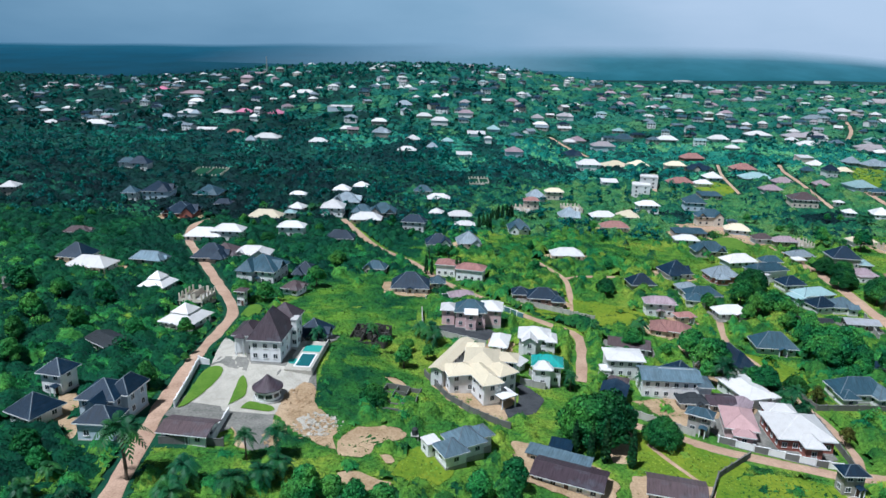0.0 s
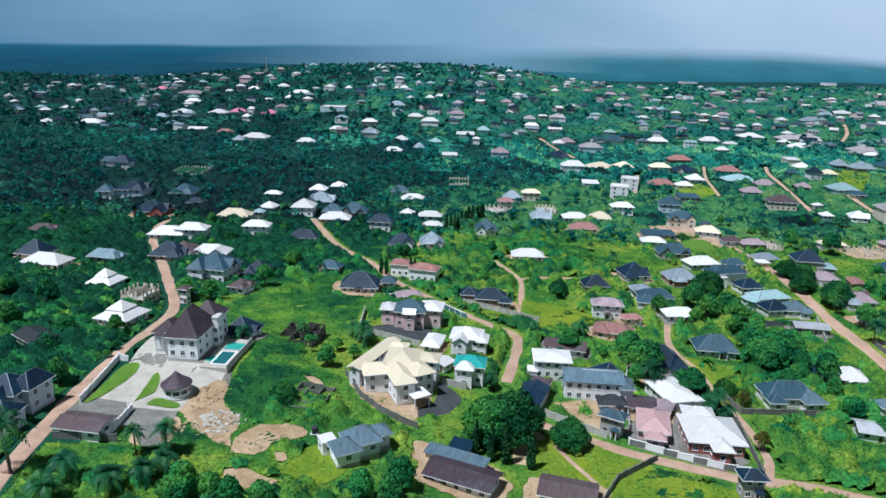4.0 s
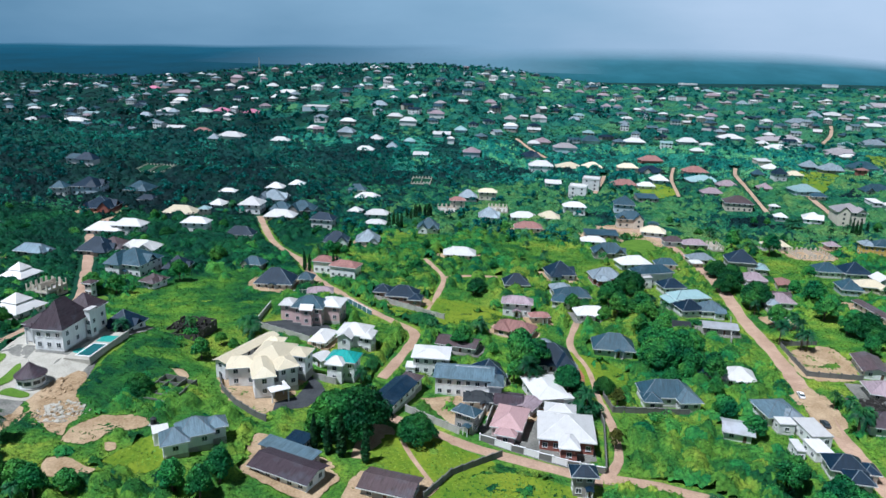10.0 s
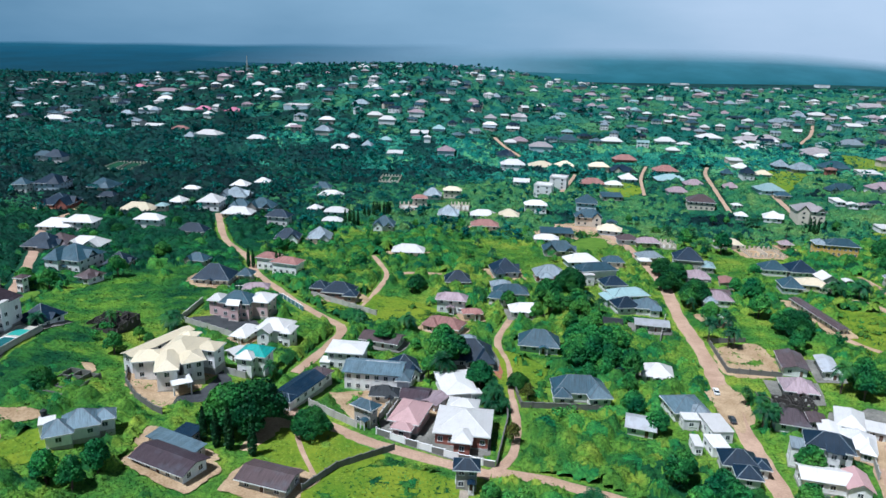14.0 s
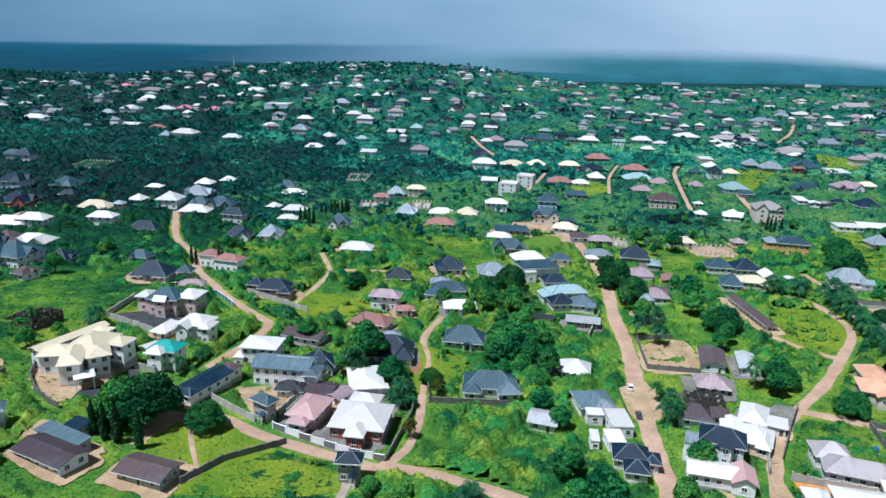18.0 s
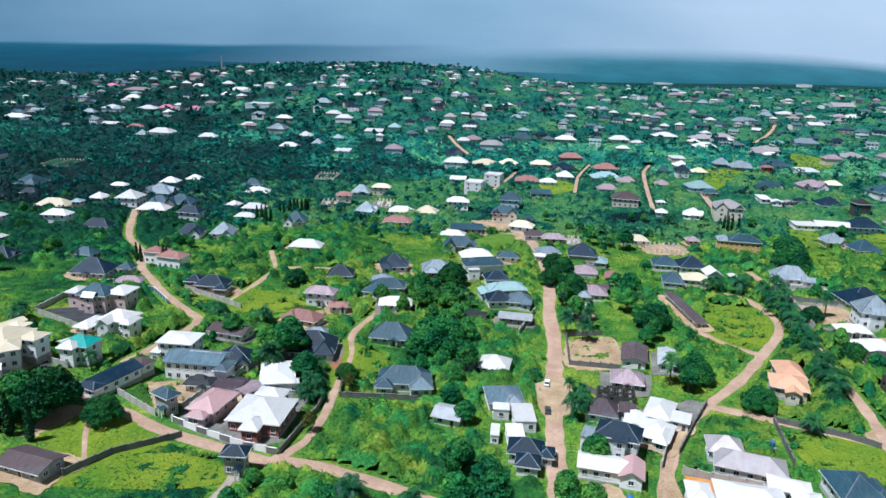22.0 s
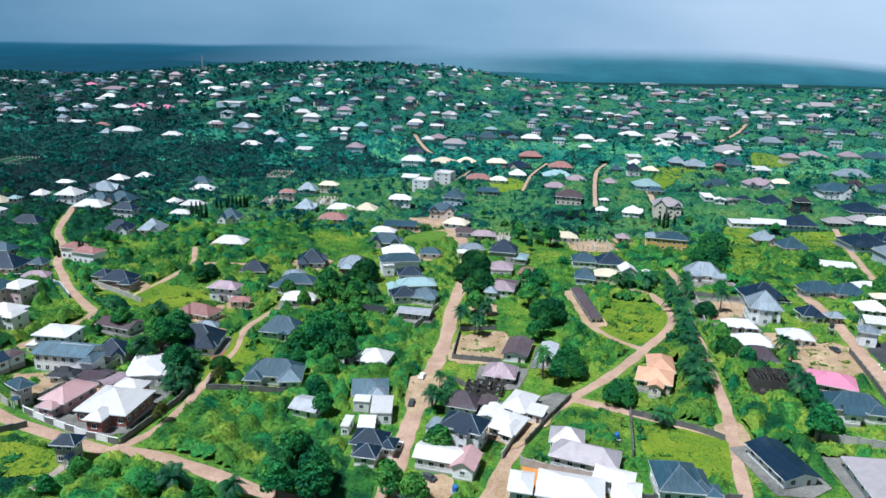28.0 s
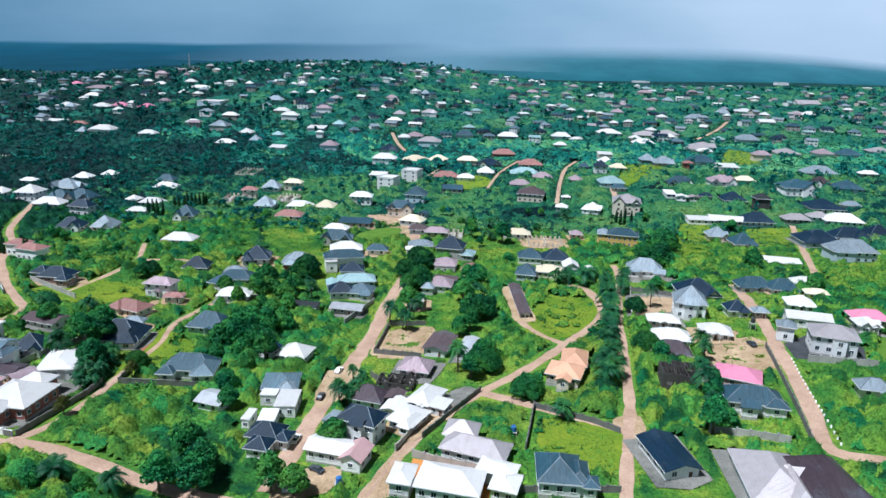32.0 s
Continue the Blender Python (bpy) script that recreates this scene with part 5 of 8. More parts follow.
house(217.4, 387.5, 10.7, 14.7, 0, 1, "u", "G", "c")
house(177.3, 343.1, 11.8, 7.0, 0, 1, "h", "G", "w")
house(262.8, 526.0, 16.7, 11.6, 0, 1, "h", "P", "w")
house(281.9, 547.0, 16.4, 12.4, 0, 1, "h", "P", "w")
house(321.0, 585.0, 9.7, 9.9, 0, 1, "h", "G", "w")
house(335.9, 508.5, 11.8, 6.9, 0, 1, "h", "G", "w")
house(393.1, 441.5, 22.2, 13.4, -8, 1, "g", "W", "w")
house(412.3, 440.3, 20.9, 15.2, 0, 1, "h", "D", "w")
house(374.3, 401.7, 12.3, 12.5, 0, 1, "x", "Y", "w")
house(383.5, 385.7, 13.8, 14.0, 5, 1, "x", "G", "w")
house(427.0, 471.5, 11.2, 11.4, 0, 3, "h", "K", "k")
house(413.5, 490.0, 17.0, 20.6, 0, 1, "h", "D", "w")
house(471.7, 477.5, 24.4, 22.5, 0, 1, "h", "D", "w")
house(440.5, 447.0, 17.4, 10.4, 0, 1, "h", "E", "w")
house(458.0, 453.3, 13.8, 10.4, 0, 1, "h", "E", "w")
house(470.5, 446.9, 24.7, 14.9, -8, 1, "h", "W", "w")
house(431.8, 398.5, 23.9, 19.7, 0, 1, "x", "D", "w")
house(454.9, 408.5, 21.0, 13.3, 0, 1, "x", "D", "w")
house(433.0, 364.0, 24.8, 15.0, 0, 2, "x", "Y", "w")
house(492.3, 480.0, 12.6, 7.4, 0, 1, "h", "Y", "w")
house(468.2, 513.6, 23.2, 20.6, 0, 2, "x", "G", "w")
house(541.6, 704.5, 24.4, 22.4, 0, 1, "h", "E", "w")
house(580.1, 708.7, 18.7, 18.9, 0, 1, "h", "P", "w")
house(513.5, 575.8, 26.9, 16.3, 0, 1, "h", "Y", "w")
house(555.2, 578.3, 15.1, 9.0, 0, 1, "h", "W", "w")
house(511.7, 525.8, 20.3, 19.9, 0, 1, "h", "G", "w")
house(495.9, 535.4, 14.0, 11.1, 0, 1, "x", "V", "w")
house(371.0, 497.3, 9.0, 14.0, 0, 1, "s", "W", "w")
house(476.7, 416.4, 14.7, 12.1, 0, 1, "h", "D", "w")
house(646.6, 727.9, 22.6, 20.1, 0, 1, "h", "E", "w")
house(603.0, 704.0, 21.9, 16.7, 0, 1, "h", "G", "w")
house(453.6, 716.4, 18.5, 11.1, 0, 1, "h", "E", "w")
house(395.3, 491.7, 10.1, 5.9, 0, 1, "h", "D", "w")
house(-426.9, 844.4, 31.4, 19.1, 0, 1, "h", "W", "w")
house(-339.1, 917.3, 25.3, 21.7, 0, 2, "h", "W", "w")
house(-369.5, 1036.7, 23.3, 14.1, 0, 1, "h", "W", "w")
house(-358.8, 893.7, 17.2, 10.8, 0, 1, "h", "Y", "w")
house(-322.9, 899.2, 13.4, 10.6, 0, 2, "h", "Y", "w")
house(-292.3, 922.5, 26.2, 20.0, 0, 1, "h", "W", "w")
house(-264.1, 919.5, 22.9, 16.0, 0, 1, "h", "M", "w")
house(-234.0, 855.5, 12.0, 12.2, 0, 2, "h", "W", "w")
house(-216.3, 898.0, 22.4, 18.4, 0, 1, "h", "M", "w")
house(-342.3, 1216.1, 22.2, 14.8, 0, 3, "h", "P", "p")
house(-475.0, 1172.6, 21.5, 17.8, 0, 1, "h", "M", "w")
house(-401.0, 1118.4, 43.8, 26.8, 0, 1, "h", "P", "w")
house(-256.5, 1137.7, 19.7, 13.8, 0, 1, "h", "W", "w")
house(-213.1, 1071.4, 35.4, 21.6, 0, 1, "h", "W", "w")
house(-220.2, 1023.5, 13.5, 13.7, 0, 1, "h", "W", "w")
house(-134.4, 918.1, 34.2, 33.6, 0, 2, "f", "W", "w")
house(-301.4, 1124.0, 19.6, 12.4, 0, 1, "h", "W", "w")
house(-197.0, 1102.2, 11.8, 11.6, 0, 1, "h", "W", "w")
house(-141.8, 1092.8, 12.6, 12.3, 0, 1, "h", "W", "w")
house(-104.6, 1113.8, 10.0, 9.8, 0, 1, "h", "W", "w")
house(-64.0, 1072.8, 12.3, 12.1, 0, 1, "h", "W", "w")
house(-52.8, 1083.0, 15.1, 12.4, 0, 1, "h", "W", "w")
house(-33.4, 1139.0, 12.1, 11.9, 0, 1, "h", "W", "w")
house(-7.4, 955.9, 13.2, 13.4, 0, 2, "h", "W", "w")
house(6.0, 984.3, 15.2, 10.5, 0, 1, "h", "W", "w")
house(-51.0, 929.3, 23.7, 16.5, 0, 1, "h", "Y", "w")
house(30.5, 865.0, 20.5, 12.4, 0, 2, "h", "P", "w")
house(-21.8, 858.4, 20.4, 12.3, 0, 1, "h", "W", "w")
house(-74.9, 820.4, 19.6, 11.8, 0, 2, "h", "W", "w")
house(-2.2, 824.8, 21.7, 13.1, 0, 2, "h", "W", "w")
house(93.1, 2356.1, 25.8, 25.3, 0, 2, "h", "W", "w")
house(101.6, 1415.0, 27.8, 16.9, 0, 1, "h", "W", "w")
house(158.7, 1460.3, 13.3, 13.5, 0, 1, "h", "W", "w")
house(144.9, 1541.3, 15.3, 15.0, 0, 1, "h", "W", "w")
house(215.8, 1307.0, 15.0, 14.7, 0, 1, "h", "W", "w")
house(101.3, 992.1, 17.8, 12.9, 0, 1, "h", "P", "w")
house(139.0, 1127.1, 15.6, 13.4, 0, 1, "h", "Y", "w")
house(99.9, 906.8, 9.5, 9.0, 0, 1, "h", "W", "w")
house(124.7, 887.5, 16.6, 16.9, 0, 1, "h", "E", "w")
house(162.6, 903.2, 21.3, 21.7, 0, 2, "x", "E", "w")
house(287.4, 1366.9, 19.0, 15.7, 0, 1, "h", "P", "w")
house(331.0, 1356.3, 24.4, 15.5, 0, 1, "h", "P", "w")
house(302.4, 1168.0, 16.2, 13.8, 0, 1, "h", "P", "w")
house(123.4, 846.7, 18.7, 11.2, 0, 1, "h", "W", "w")
house(211.8, 917.3, 15.6, 9.8, 0, 1, "h", "Y", "w")
house(664.2, 1912.3, 42.1, 42.8, 0, 1, "f", "W", "w")
house(473.8, 1327.1, 17.3, 17.6, 0, 3, "f", "P", "w")
house(588.5, 1526.3, 26.1, 23.2, 0, 1, "h", "A", "w")
house(557.1, 1401.5, 29.6, 18.0, 0, 2, "h", "P", "w")
house(574.9, 1290.2, 19.9, 15.1, 0, 1, "h", "Y", "w")
house(474.6, 1200.2, 15.6, 14.3, 0, 1, "h", "P", "w")
house(436.4, 1048.7, 19.5, 13.0, 0, 1, "h", "P", "w")
house(502.7, 1107.6, 15.2, 14.5, 0, 1, "h", "P", "w")
house(387.9, 1032.3, 11.7, 11.8, 0, 1, "h", "P", "w")
house(1000.4, 1824.1, 29.6, 30.0, 0, 2, "f", "W", "w")
house(816.3, 1274.5, 42.0, 33.5, 0, 1, "g", "E", "w")
house(646.1, 1105.3, 33.0, 30.4, 0, 1, "h", "W", "w")
house(596.9, 1061.1, 21.4, 12.9, 0, 1, "h", "Y", "w")
house(530.3, 972.8, 29.0, 17.6, 0, 1, "h", "Y", "w")
house(708.0, 1063.5, 23.0, 23.4, 0, 1, "h", "E", "w")
house(722.7, 1053.8, 24.5, 14.8, 0, 1, "h", "W", "w")
house(726.9, 1232.9, 11.9, 11.7, 0, 1, "h", "P", "w")
house(319.5, 1162.1, 18.0, 14.2, 0, 1, "h", "P", "w")
house(366.3, 1128.9, 15.6, 13.8, 0, 1, "h", "A", "w")
house(431.8, 1516.0, 22.3, 18.4, 0, 1, "h", "P", "w")
house(-30.8, 748.4, 16.0, 16.2, 0, 1, "h", "W", "w")
house(7.0, 740.8, 13.3, 11.4, 0, 1, "h", "A", "w")
house(-201.6, 718.1, 12.4, 11.4, 0, 1, "h", "Y", "w")
house(-189.4, 738.5, 29.1, 18.6, 0, 1, "x", "W", "w")
house(-268.6, 783.8, 23.6, 14.3, 0, 1, "g", "W", "w")
house(-231.5, 763.3, 18.4, 11.1, 0, 1, "h", "R", "w")
house(-130.9, 722.0, 20.4, 12.3, 0, 1, "h", "W", "w")
house(-109.7, 793.0, 17.7, 10.6, 0, 1, "h", "W", "w")
house(-67.7, 767.5, 21.6, 19.2, 0, 2, "x", "Y", "w")
house(-34.6, 693.7, 20.1, 12.1, 0, 1, "h", "W", "w")
house(23.7, 683.1, 16.9, 16.6, 0, 1, "s", "W", "w")
house(52.2, 746.9, 9.0, 7.3, 0, 2, "h", "W", "w")
house(62.0, 806.0, 15.8, 16.0, 0, 1, "h", "A", "w")
house(-9.0, 712.2, 12.2, 12.4, 0, 1, "h", "Y", "w")
house(40.7, 783.5, 21.9, 21.6, 0, 1, "s", "W", "w")
burnt_house(-22.4, 212.6, 12.0, 15.0, -6, 3.2)
foundation(-10.0, 166.4, 10.2, 13.0, -12, 4, 3)

# ---- the large villas, fences and single things ----
def rotated(x, y, cx, cy, yaw):
    c, s = math.cos(radians(yaw)), math.sin(radians(yaw))
    return cx + x * c - y * s, cy + x * s + y * c


def within_block(x, y, block):
    """Whether a place lies in the plan of a block."""
    bx, by, w, d, h, yaw = block[:6]
    u, v = rotated(x - bx, y - by, 0, 0, -yaw)
    return abs(u) < w / 2 + 0.5 and abs(v) < d / 2 + 0.5


def villa(label, wall, blocks):
    """A large house of several blocks: place, width, depth, wall height, turn, roof form, roof colour, roof rise."""
    x0, y0 = blocks[0][0], blocks[0][1]
    z0 = max(float(height(b[0], b[1])) for b in blocks) + 0.3
    ob = thing("house", pose(x0, y0, z0), label, "house", "houses of the town")
    for bx, by, w, d, h, yaw, form, roof, rise in blocks:
        claim_box(bx, by, w, d, yaw, 1.5)
        hw, hd, o = w / 2, d / 2, 0.7
        if h < 4.5 and by > 150:
            h -= 0.4
        if form == "h" and roof in "DGY":          # steep dark sheets
            rise *= 1.22
        at = pose(bx - x0, by - y0, 0, 0, 0, yaw)
        bd, rf = Shape(), Shape()
        if form == "c":                     # an open canopy on columns
            rf.hip(-hw, hw, -hd, hd, h, rise)
            for sx in (-1, 1):
                for sy in (-1, 1):
                    part("column", Shape().tube(sx * (hw - 0.5), sy * (hd - 0.5), -2, h - 0.1, 0.22), TRIM, ob).matrix_local = at
        else:
            bd.box(-hw, hw, -hd, hd, -0.1, h)
            if form == "h":
                rf.hip(-hw - o, hw + o, -hd - o, hd + o, h + 0.1, rise)
            elif form == "g":
                rf.gable(-hw - o, hw + o, -hd - o, hd + o, h + 0.1, rise, "x" if w >= d else "y")
                if w >= d:
                    for s in (-hw, hw - 0.2):
                        bd.tri((s, -hd, h), (s, hd, h), (s, 0, h + rise * 0.92), 0.2, 0)
                else:
                    for s in (-hd, hd - 0.2):
                        bd.tri((-hw, s, h), (hw, s, h), (0, s, h + rise * 0.92), 0.2, 1)
            else:
                rf.box(-hw - 0.2, hw + 0.2, -hd - 0.2, hd + 0.2, h, h + 0.35)
            wl_ = part("outer_wall", bd, WALL[wall][0], ob)
            wl_.matrix_local = at
            fs = Shape()
            e, zt = o + 0.03, h + 0.02
            if form == "h":
                fs.box(-hw - e, hw + e, -hd - e, -hd - e + 0.05, zt - 0.25, zt + 0.05).box(-hw - e, hw + e, hd + e - 0.05, hd + e, zt - 0.25, zt + 0.05)
                fs.box(-hw - e, -hw - e + 0.05, -hd - e + 0.05, hd + e - 0.05, zt - 0.25, zt + 0.05).box(hw + e - 0.05, hw + e, -hd - e + 0.05, hd + e - 0.05, zt - 0.25, zt + 0.05)
                part("fascia", fs, TRIM, ob).matrix_local = at
            spots = [(-hw + w * (k + 0.5) / n, -hd - 0.01, 0) for n in (max(1, int(w / 2.8)),) for k in range(n)]
            for n in (max(1, int(d / 3.4)),):
                spots += [(side * (hw + 0.01), -hd + d * (k + 0.5) / n, 90 * side) for side in (1, -1) for k in range(n)]
            for s in range(max(1, int(h / 3))):
                for px_, py_, face in spots:
                    wx, wy = rotated(px_, py_, bx, by, yaw)
                    if not any(within_block(wx, wy, q) for q in blocks if q[:2] != (bx, by)):
                        put_window(wl_, px_, py_, min(1.75, h - 1.4) + 3.05 * s, face, 1.2, 1.35 if h > 3.3 else 1.1, True)
            if form == "h":
                cap = Shape()
                ridge_caps(cap, hw + o, hd + o, h + 0.1, rise)
                part("ridge_cap", cap, CAP if roof in "DGSYA" else ROOF[roof][0], ob).matrix_local = at
            part("plinth", Shape().box(-hw - 0.1, hw + 0.1, -hd - 0.1, hd + 0.1, -3.0, 0.0), COPING, ob).matrix_local = at
        part("roof", rf, ROOF[roof][0], ob).matrix_local = at
    return ob


FENCE = {"white": (WALL["w"][0], TRIM, 1.9, "white-painted compound wall with pillars"), "grey": (COPING, COPING, 2.1, "weathered grey block compound wall"),
         "dark": (STONE, STONE, 1.8, "mould-darkened low block wall"), "teal": (TEAL, TRIM, 2.0, "teal-panelled boundary wall with white pillars"), "mixed": (STONE, TRIM, 1.9, "dark compound wall with white-painted panels")}


def fence(kind, pts):
    """A compound wall: panels between pillars, each with its coping, stepping with the ground."""
    wall, pier, tall, label = FENCE[kind]
    x0, y0 = pts[0]
    ob = thing("boundary_wall", pose(x0, y0, float(height(x0, y0))), label, "wall", "compound walls")
    for (ax, ay), (bx, by) in zip(pts, pts[1:]):
        ln = math.hypot(bx - ax, by - ay)
        n = max(1, round(ln / 3.6))
        ang = math.degrees(math.atan2(by - ay, bx - ax))
        for k in range(n):
            f0 = (k + 0.5) / n
            px_, py_ = ax + (bx - ax) * f0, ay + (by - ay) * f0
            half = ln / n / 2
            z = float(height(px_, py_)) - float(height(x0, y0))
            at = pose(px_ - x0, py_ - y0, z, 0, 0, ang)
            pn_ = part("wall_panel", Shape().box(-half + 0.14, half - 0.14, -0.11, 0.11, -1.0, tall), pier if kind == "mixed" and k % 2 else wall, ob)
            pn_.matrix_local = at
            part("coping", Shape().box(-half + 0.13, half - 0.13, -0.16, 0.16, tall, tall + 0.09), pier, pn_)
            part("pillar", Shape().box(-half - 0.17, -half + 0.17, -0.19, 0.19, -1.0, tall + 0.3).hip(-half - 0.24, -half + 0.24, -0.26, 0.26, tall + 0.36, 0.14, 0.07), pier, ob).matrix_local = at
        claim_line([(ax, ay), (bx, by)], 0.8)


# the long school block beside the curved lane
house(248.7, 271.2, 4.8, 37.3, 4.7, 1, "g", "B", "w")

villa("large white mansion with steep plum-brown hipped roofs", "w", [
    (-48.2, 183.0, 8.8, 13, 6.6, -4, "h", "V", 7.2),
    (-55.6, 186.5, 6.5, 9, 5.6, -4, "h", "V", 2.5),
    (-46.4, 192.6, 8.0, 8, 7.8, -4, "h", "V", 4.4),
    (-42.4, 188.4, 1.6, 3.4, 8.6, -4, "f", "W", 0),
    (-57.2, 181.6, 3.2, 2.6, 5.4, -4, "c", "V", 0.7)])
villa("sprawling cream mansion with star-shaped cream roofs", "w", [
    (14.2, 187.0, 9.5, 12, 6.3, -6, "h", "C", 2.7),
    (5.2, 189.9, 23.4, 3.6, 6.0, 66, "g", "C", 0.8),
    (7.4, 179.6, 8.2, 7.0, 6.0, 14, "h", "C", 1.9),
    (13.9, 176.2, 5.4, 12.5, 6.15, 22, "h", "C", 2.0),
    (19.3, 180.2, 5.6, 7.5, 6.05, 32, "h", "C", 1.6),
    (22.0, 188.4, 5.6, 5.6, 6.0, -10, "h", "C", 1.5),
    (12.4, 195.2, 4.6, 4.6, 6.2, -4, "h", "C", 1.4),
    (19.7, 171.4, 5.6, 5.6, 3.3, 33, "c", "W", 0.4)])
villa("pale blue two-storey villa with dark navy hipped roofs", "l", [
    (-79.8, 147.2, 8.6, 8.4, 6.2, -4, "h", "D", 2.8),
    (-75.4, 149.6, 4.6, 7.6, 6.3, -10, "h", "D", 2.6),
    (-76.9, 138.6, 8.2, 6.2, 4.4, -3, "h", "D", 2.3),
    (-79.2, 142.0, 3.6, 4.5, 6.0, -4, "g", "D", 1.8)])
villa("white two-storey house with white gabled roofs", "w", [
    (34.3, 216.8, 10.0, 8.6, 6.3, -8, "h", "W", 2.7),
    (32.0, 211.6, 4.2, 4.4, 6.25, -8, "g", "W", 1.8),
    (39.6, 214.0, 2.8, 6.2, 6.0, -8, "h", "W", 1.3)])
villa("pinkish two-storey mansion with slate and white roofs behind a dark yard", "p", [
    (13.0, 240.2, 11.0, 8.6, 6.2, -3, "h", "G", 2.9),
    (13.0, 235.2, 3.8, 3.0, 6.15, -3, "g", "W", 1.7),
    (21.2, 243.4, 7.6, 8.8, 6.0, -6, "h", "W", 2.2),
    (4.6, 241.4, 4.8, 6.0, 6.0, -3, "h", "W", 1.7)])
villa("white two-storey house with a teal roof and pale front gable", "w", [
    (34.9, 191.9, 8.6, 6.4, 6.2, -8, "h", "T", 2.3),
    (33.2, 188.4, 4.6, 4.0, 6.15, -8, "h", "W", 1.9)])
villa("long white bungalow with a dark navy gabled roof and arched porch", "w", [
    (52.3, 177.8, 6.6, 14.4, 3.4, -22, "g", "D", 1.7),
    (49.6, 170.6, 6.2, 3.2, 3.3, -22, "h", "D", 1.0),
    (56.4, 187.2, 5.0, 4.4, 3.2, -22, "h", "B", 1.2)])
villa("white two-storey house with a low white roof", "w", [
    (61.9, 203.2, 11.2, 8.8, 6.2, -3, "h", "W", 1.1),
    (55.4, 199.9, 3.0, 4.4, 3.1, -3, "f", "W", 0)])
lodge = villa("long two-storey lodge with a blue-grey gabled roof", "w", [
    (72.8, 190.6, 17.2, 9.2, 6.2, -4, "g", "S", 1.7),
    (82.4, 187.4, 3.6, 6.6, 5.4, -4, "h", "S", 1.3)])
for k in range(9):          # panels along the far side of its ridge
    part("solar_panel", Shape().box(-0.55, 0.55, -0.8, 0.8, 0, 0.06), ROOF["Z"][0], lodge, "pale solar panel").matrix_local = pose(-2.4 + 1.2 * k, 0.9 - 0.09 * k, 7.75, -9, 0, -4)
villa("rose bungalow with a rose pink hipped roof and porch", "p", [
    (85.9, 169.0, 7.8, 11.6, 3.5, -14, "h", "L", 2.5),
    (84.5, 161.9, 4.6, 3.0, 3.0, -14, "h", "L", 1.1)])
villa("large red-brown bungalow with broad white many-hipped roofs", "r", [
    (101.0, 166.0, 14.2, 13.6, 4.2, -5, "h", "W", 3.5),
    (100.8, 158.4, 4.2, 6.0, 4.15, -5, "h", "W", 1.7),
    (100.6, 175.4, 7.8, 6.0, 4.1, -8, "h", "W", 1.9)])
villa("long white hall with a low white roof", "w", [
    (98.0, 191.4, 9.6, 14.6, 4.1, 14, "h", "W", 1.5),
    (104.2, 186.4, 3.2, 3.2, 3.6, 19, "f", "W", 0)])
villa("white bungalow with weathered blue-grey hipped roofs", "w", [
    (7.4, 142.8, 7.4, 6.4, 3.2, 28, "h", "S", 3.2),
    (4.2, 138.6, 5.4, 5.4, 3.1, 28, "h", "S", 2.7),
    (11.4, 146.0, 4.0, 4.2, 3.1, 28, "h", "S", 1.9),
    (-0.6, 141.8, 3.4, 3.6, 3.0, 30, "f", "W", 0)])
villa("white bungalow with a silver-grey hipped roof beside trees", "w", [
    (169.4, 190.9, 10.2, 10.0, 3.4, 8, "h", "S", 2.7),
    (172.2, 187.2, 5.0, 5.4, 3.4, 8, "h", "Y", 1.7)])
villa("white bungalow of flat-roofed blocks by an earth road", "w", [
    (174.8, 178.9, 6.0, 10.2, 3.7, 4, "f", "W", 0),
    (168.3, 182.2, 4.6, 4.0, 3.5, 0, "f", "W", 0)])
villa("small white store with flat white roofs", "w", [
    (171.8, 169.4, 4.6, 6.8, 3.0, 4, "f", "W", 0),
    (166.2, 169.4, 2.2, 6.0, 2.9, -4, "f", "W", 0)])
villa("bungalow with dark navy hipped roofs among trees", "w", [
    (174.2, 160.2, 8.4, 6.6, 3.4, -8, "h", "D", 2.4),
    (174.3, 154.0, 5.4, 5.0, 3.4, -8, "h", "D", 1.8),
    (179.4, 158.6, 3.4, 4.4, 3.2, -8, "h", "D", 1.2)])
villa("white two-storey house with a dark navy hipped roof", "w", [
    (199.6, 164.9, 10.8, 7.4, 6.2, -20, "h", "D", 2.5),
    (199.2, 161.2, 3.0, 2.6, 6.15, -20, "g", "D", 1.3),
    (191.9, 165.0, 4.0, 6.0, 5.2, -20, "f", "Y", 0)])
villa("white bungalow with a white roof and a rose gabled wing", "w", [
    (193.4, 153.9, 11.4, 6.6, 3.6, -11, "g", "W", 1.4),
    (200.4, 151.4, 5.2, 7.6, 3.6, -14, "g", "L", 1.9)])
villa("tan bungalow with broad pale orange hipped roofs", "c", [
    (259.3, 198.2, 10.0, 9.2, 3.5, -18, "h", "O", 2.6),
    (263.4, 207.6, 7.4, 11.2, 3.55, -10, "h", "O", 2.6),
    (258.3, 192.6, 3.6, 4.2, 3.4, -20, "g", "O", 1.1)])
villa("large white bungalow with ash-grey hipped roofs", "w", [
    (231.2, 155.4, 16.4, 8.0, 3.6, -17, "h", "E", 2.6),
    (227.3, 162.8, 8.0, 6.8, 3.9, -10, "h", "E", 2.8)])
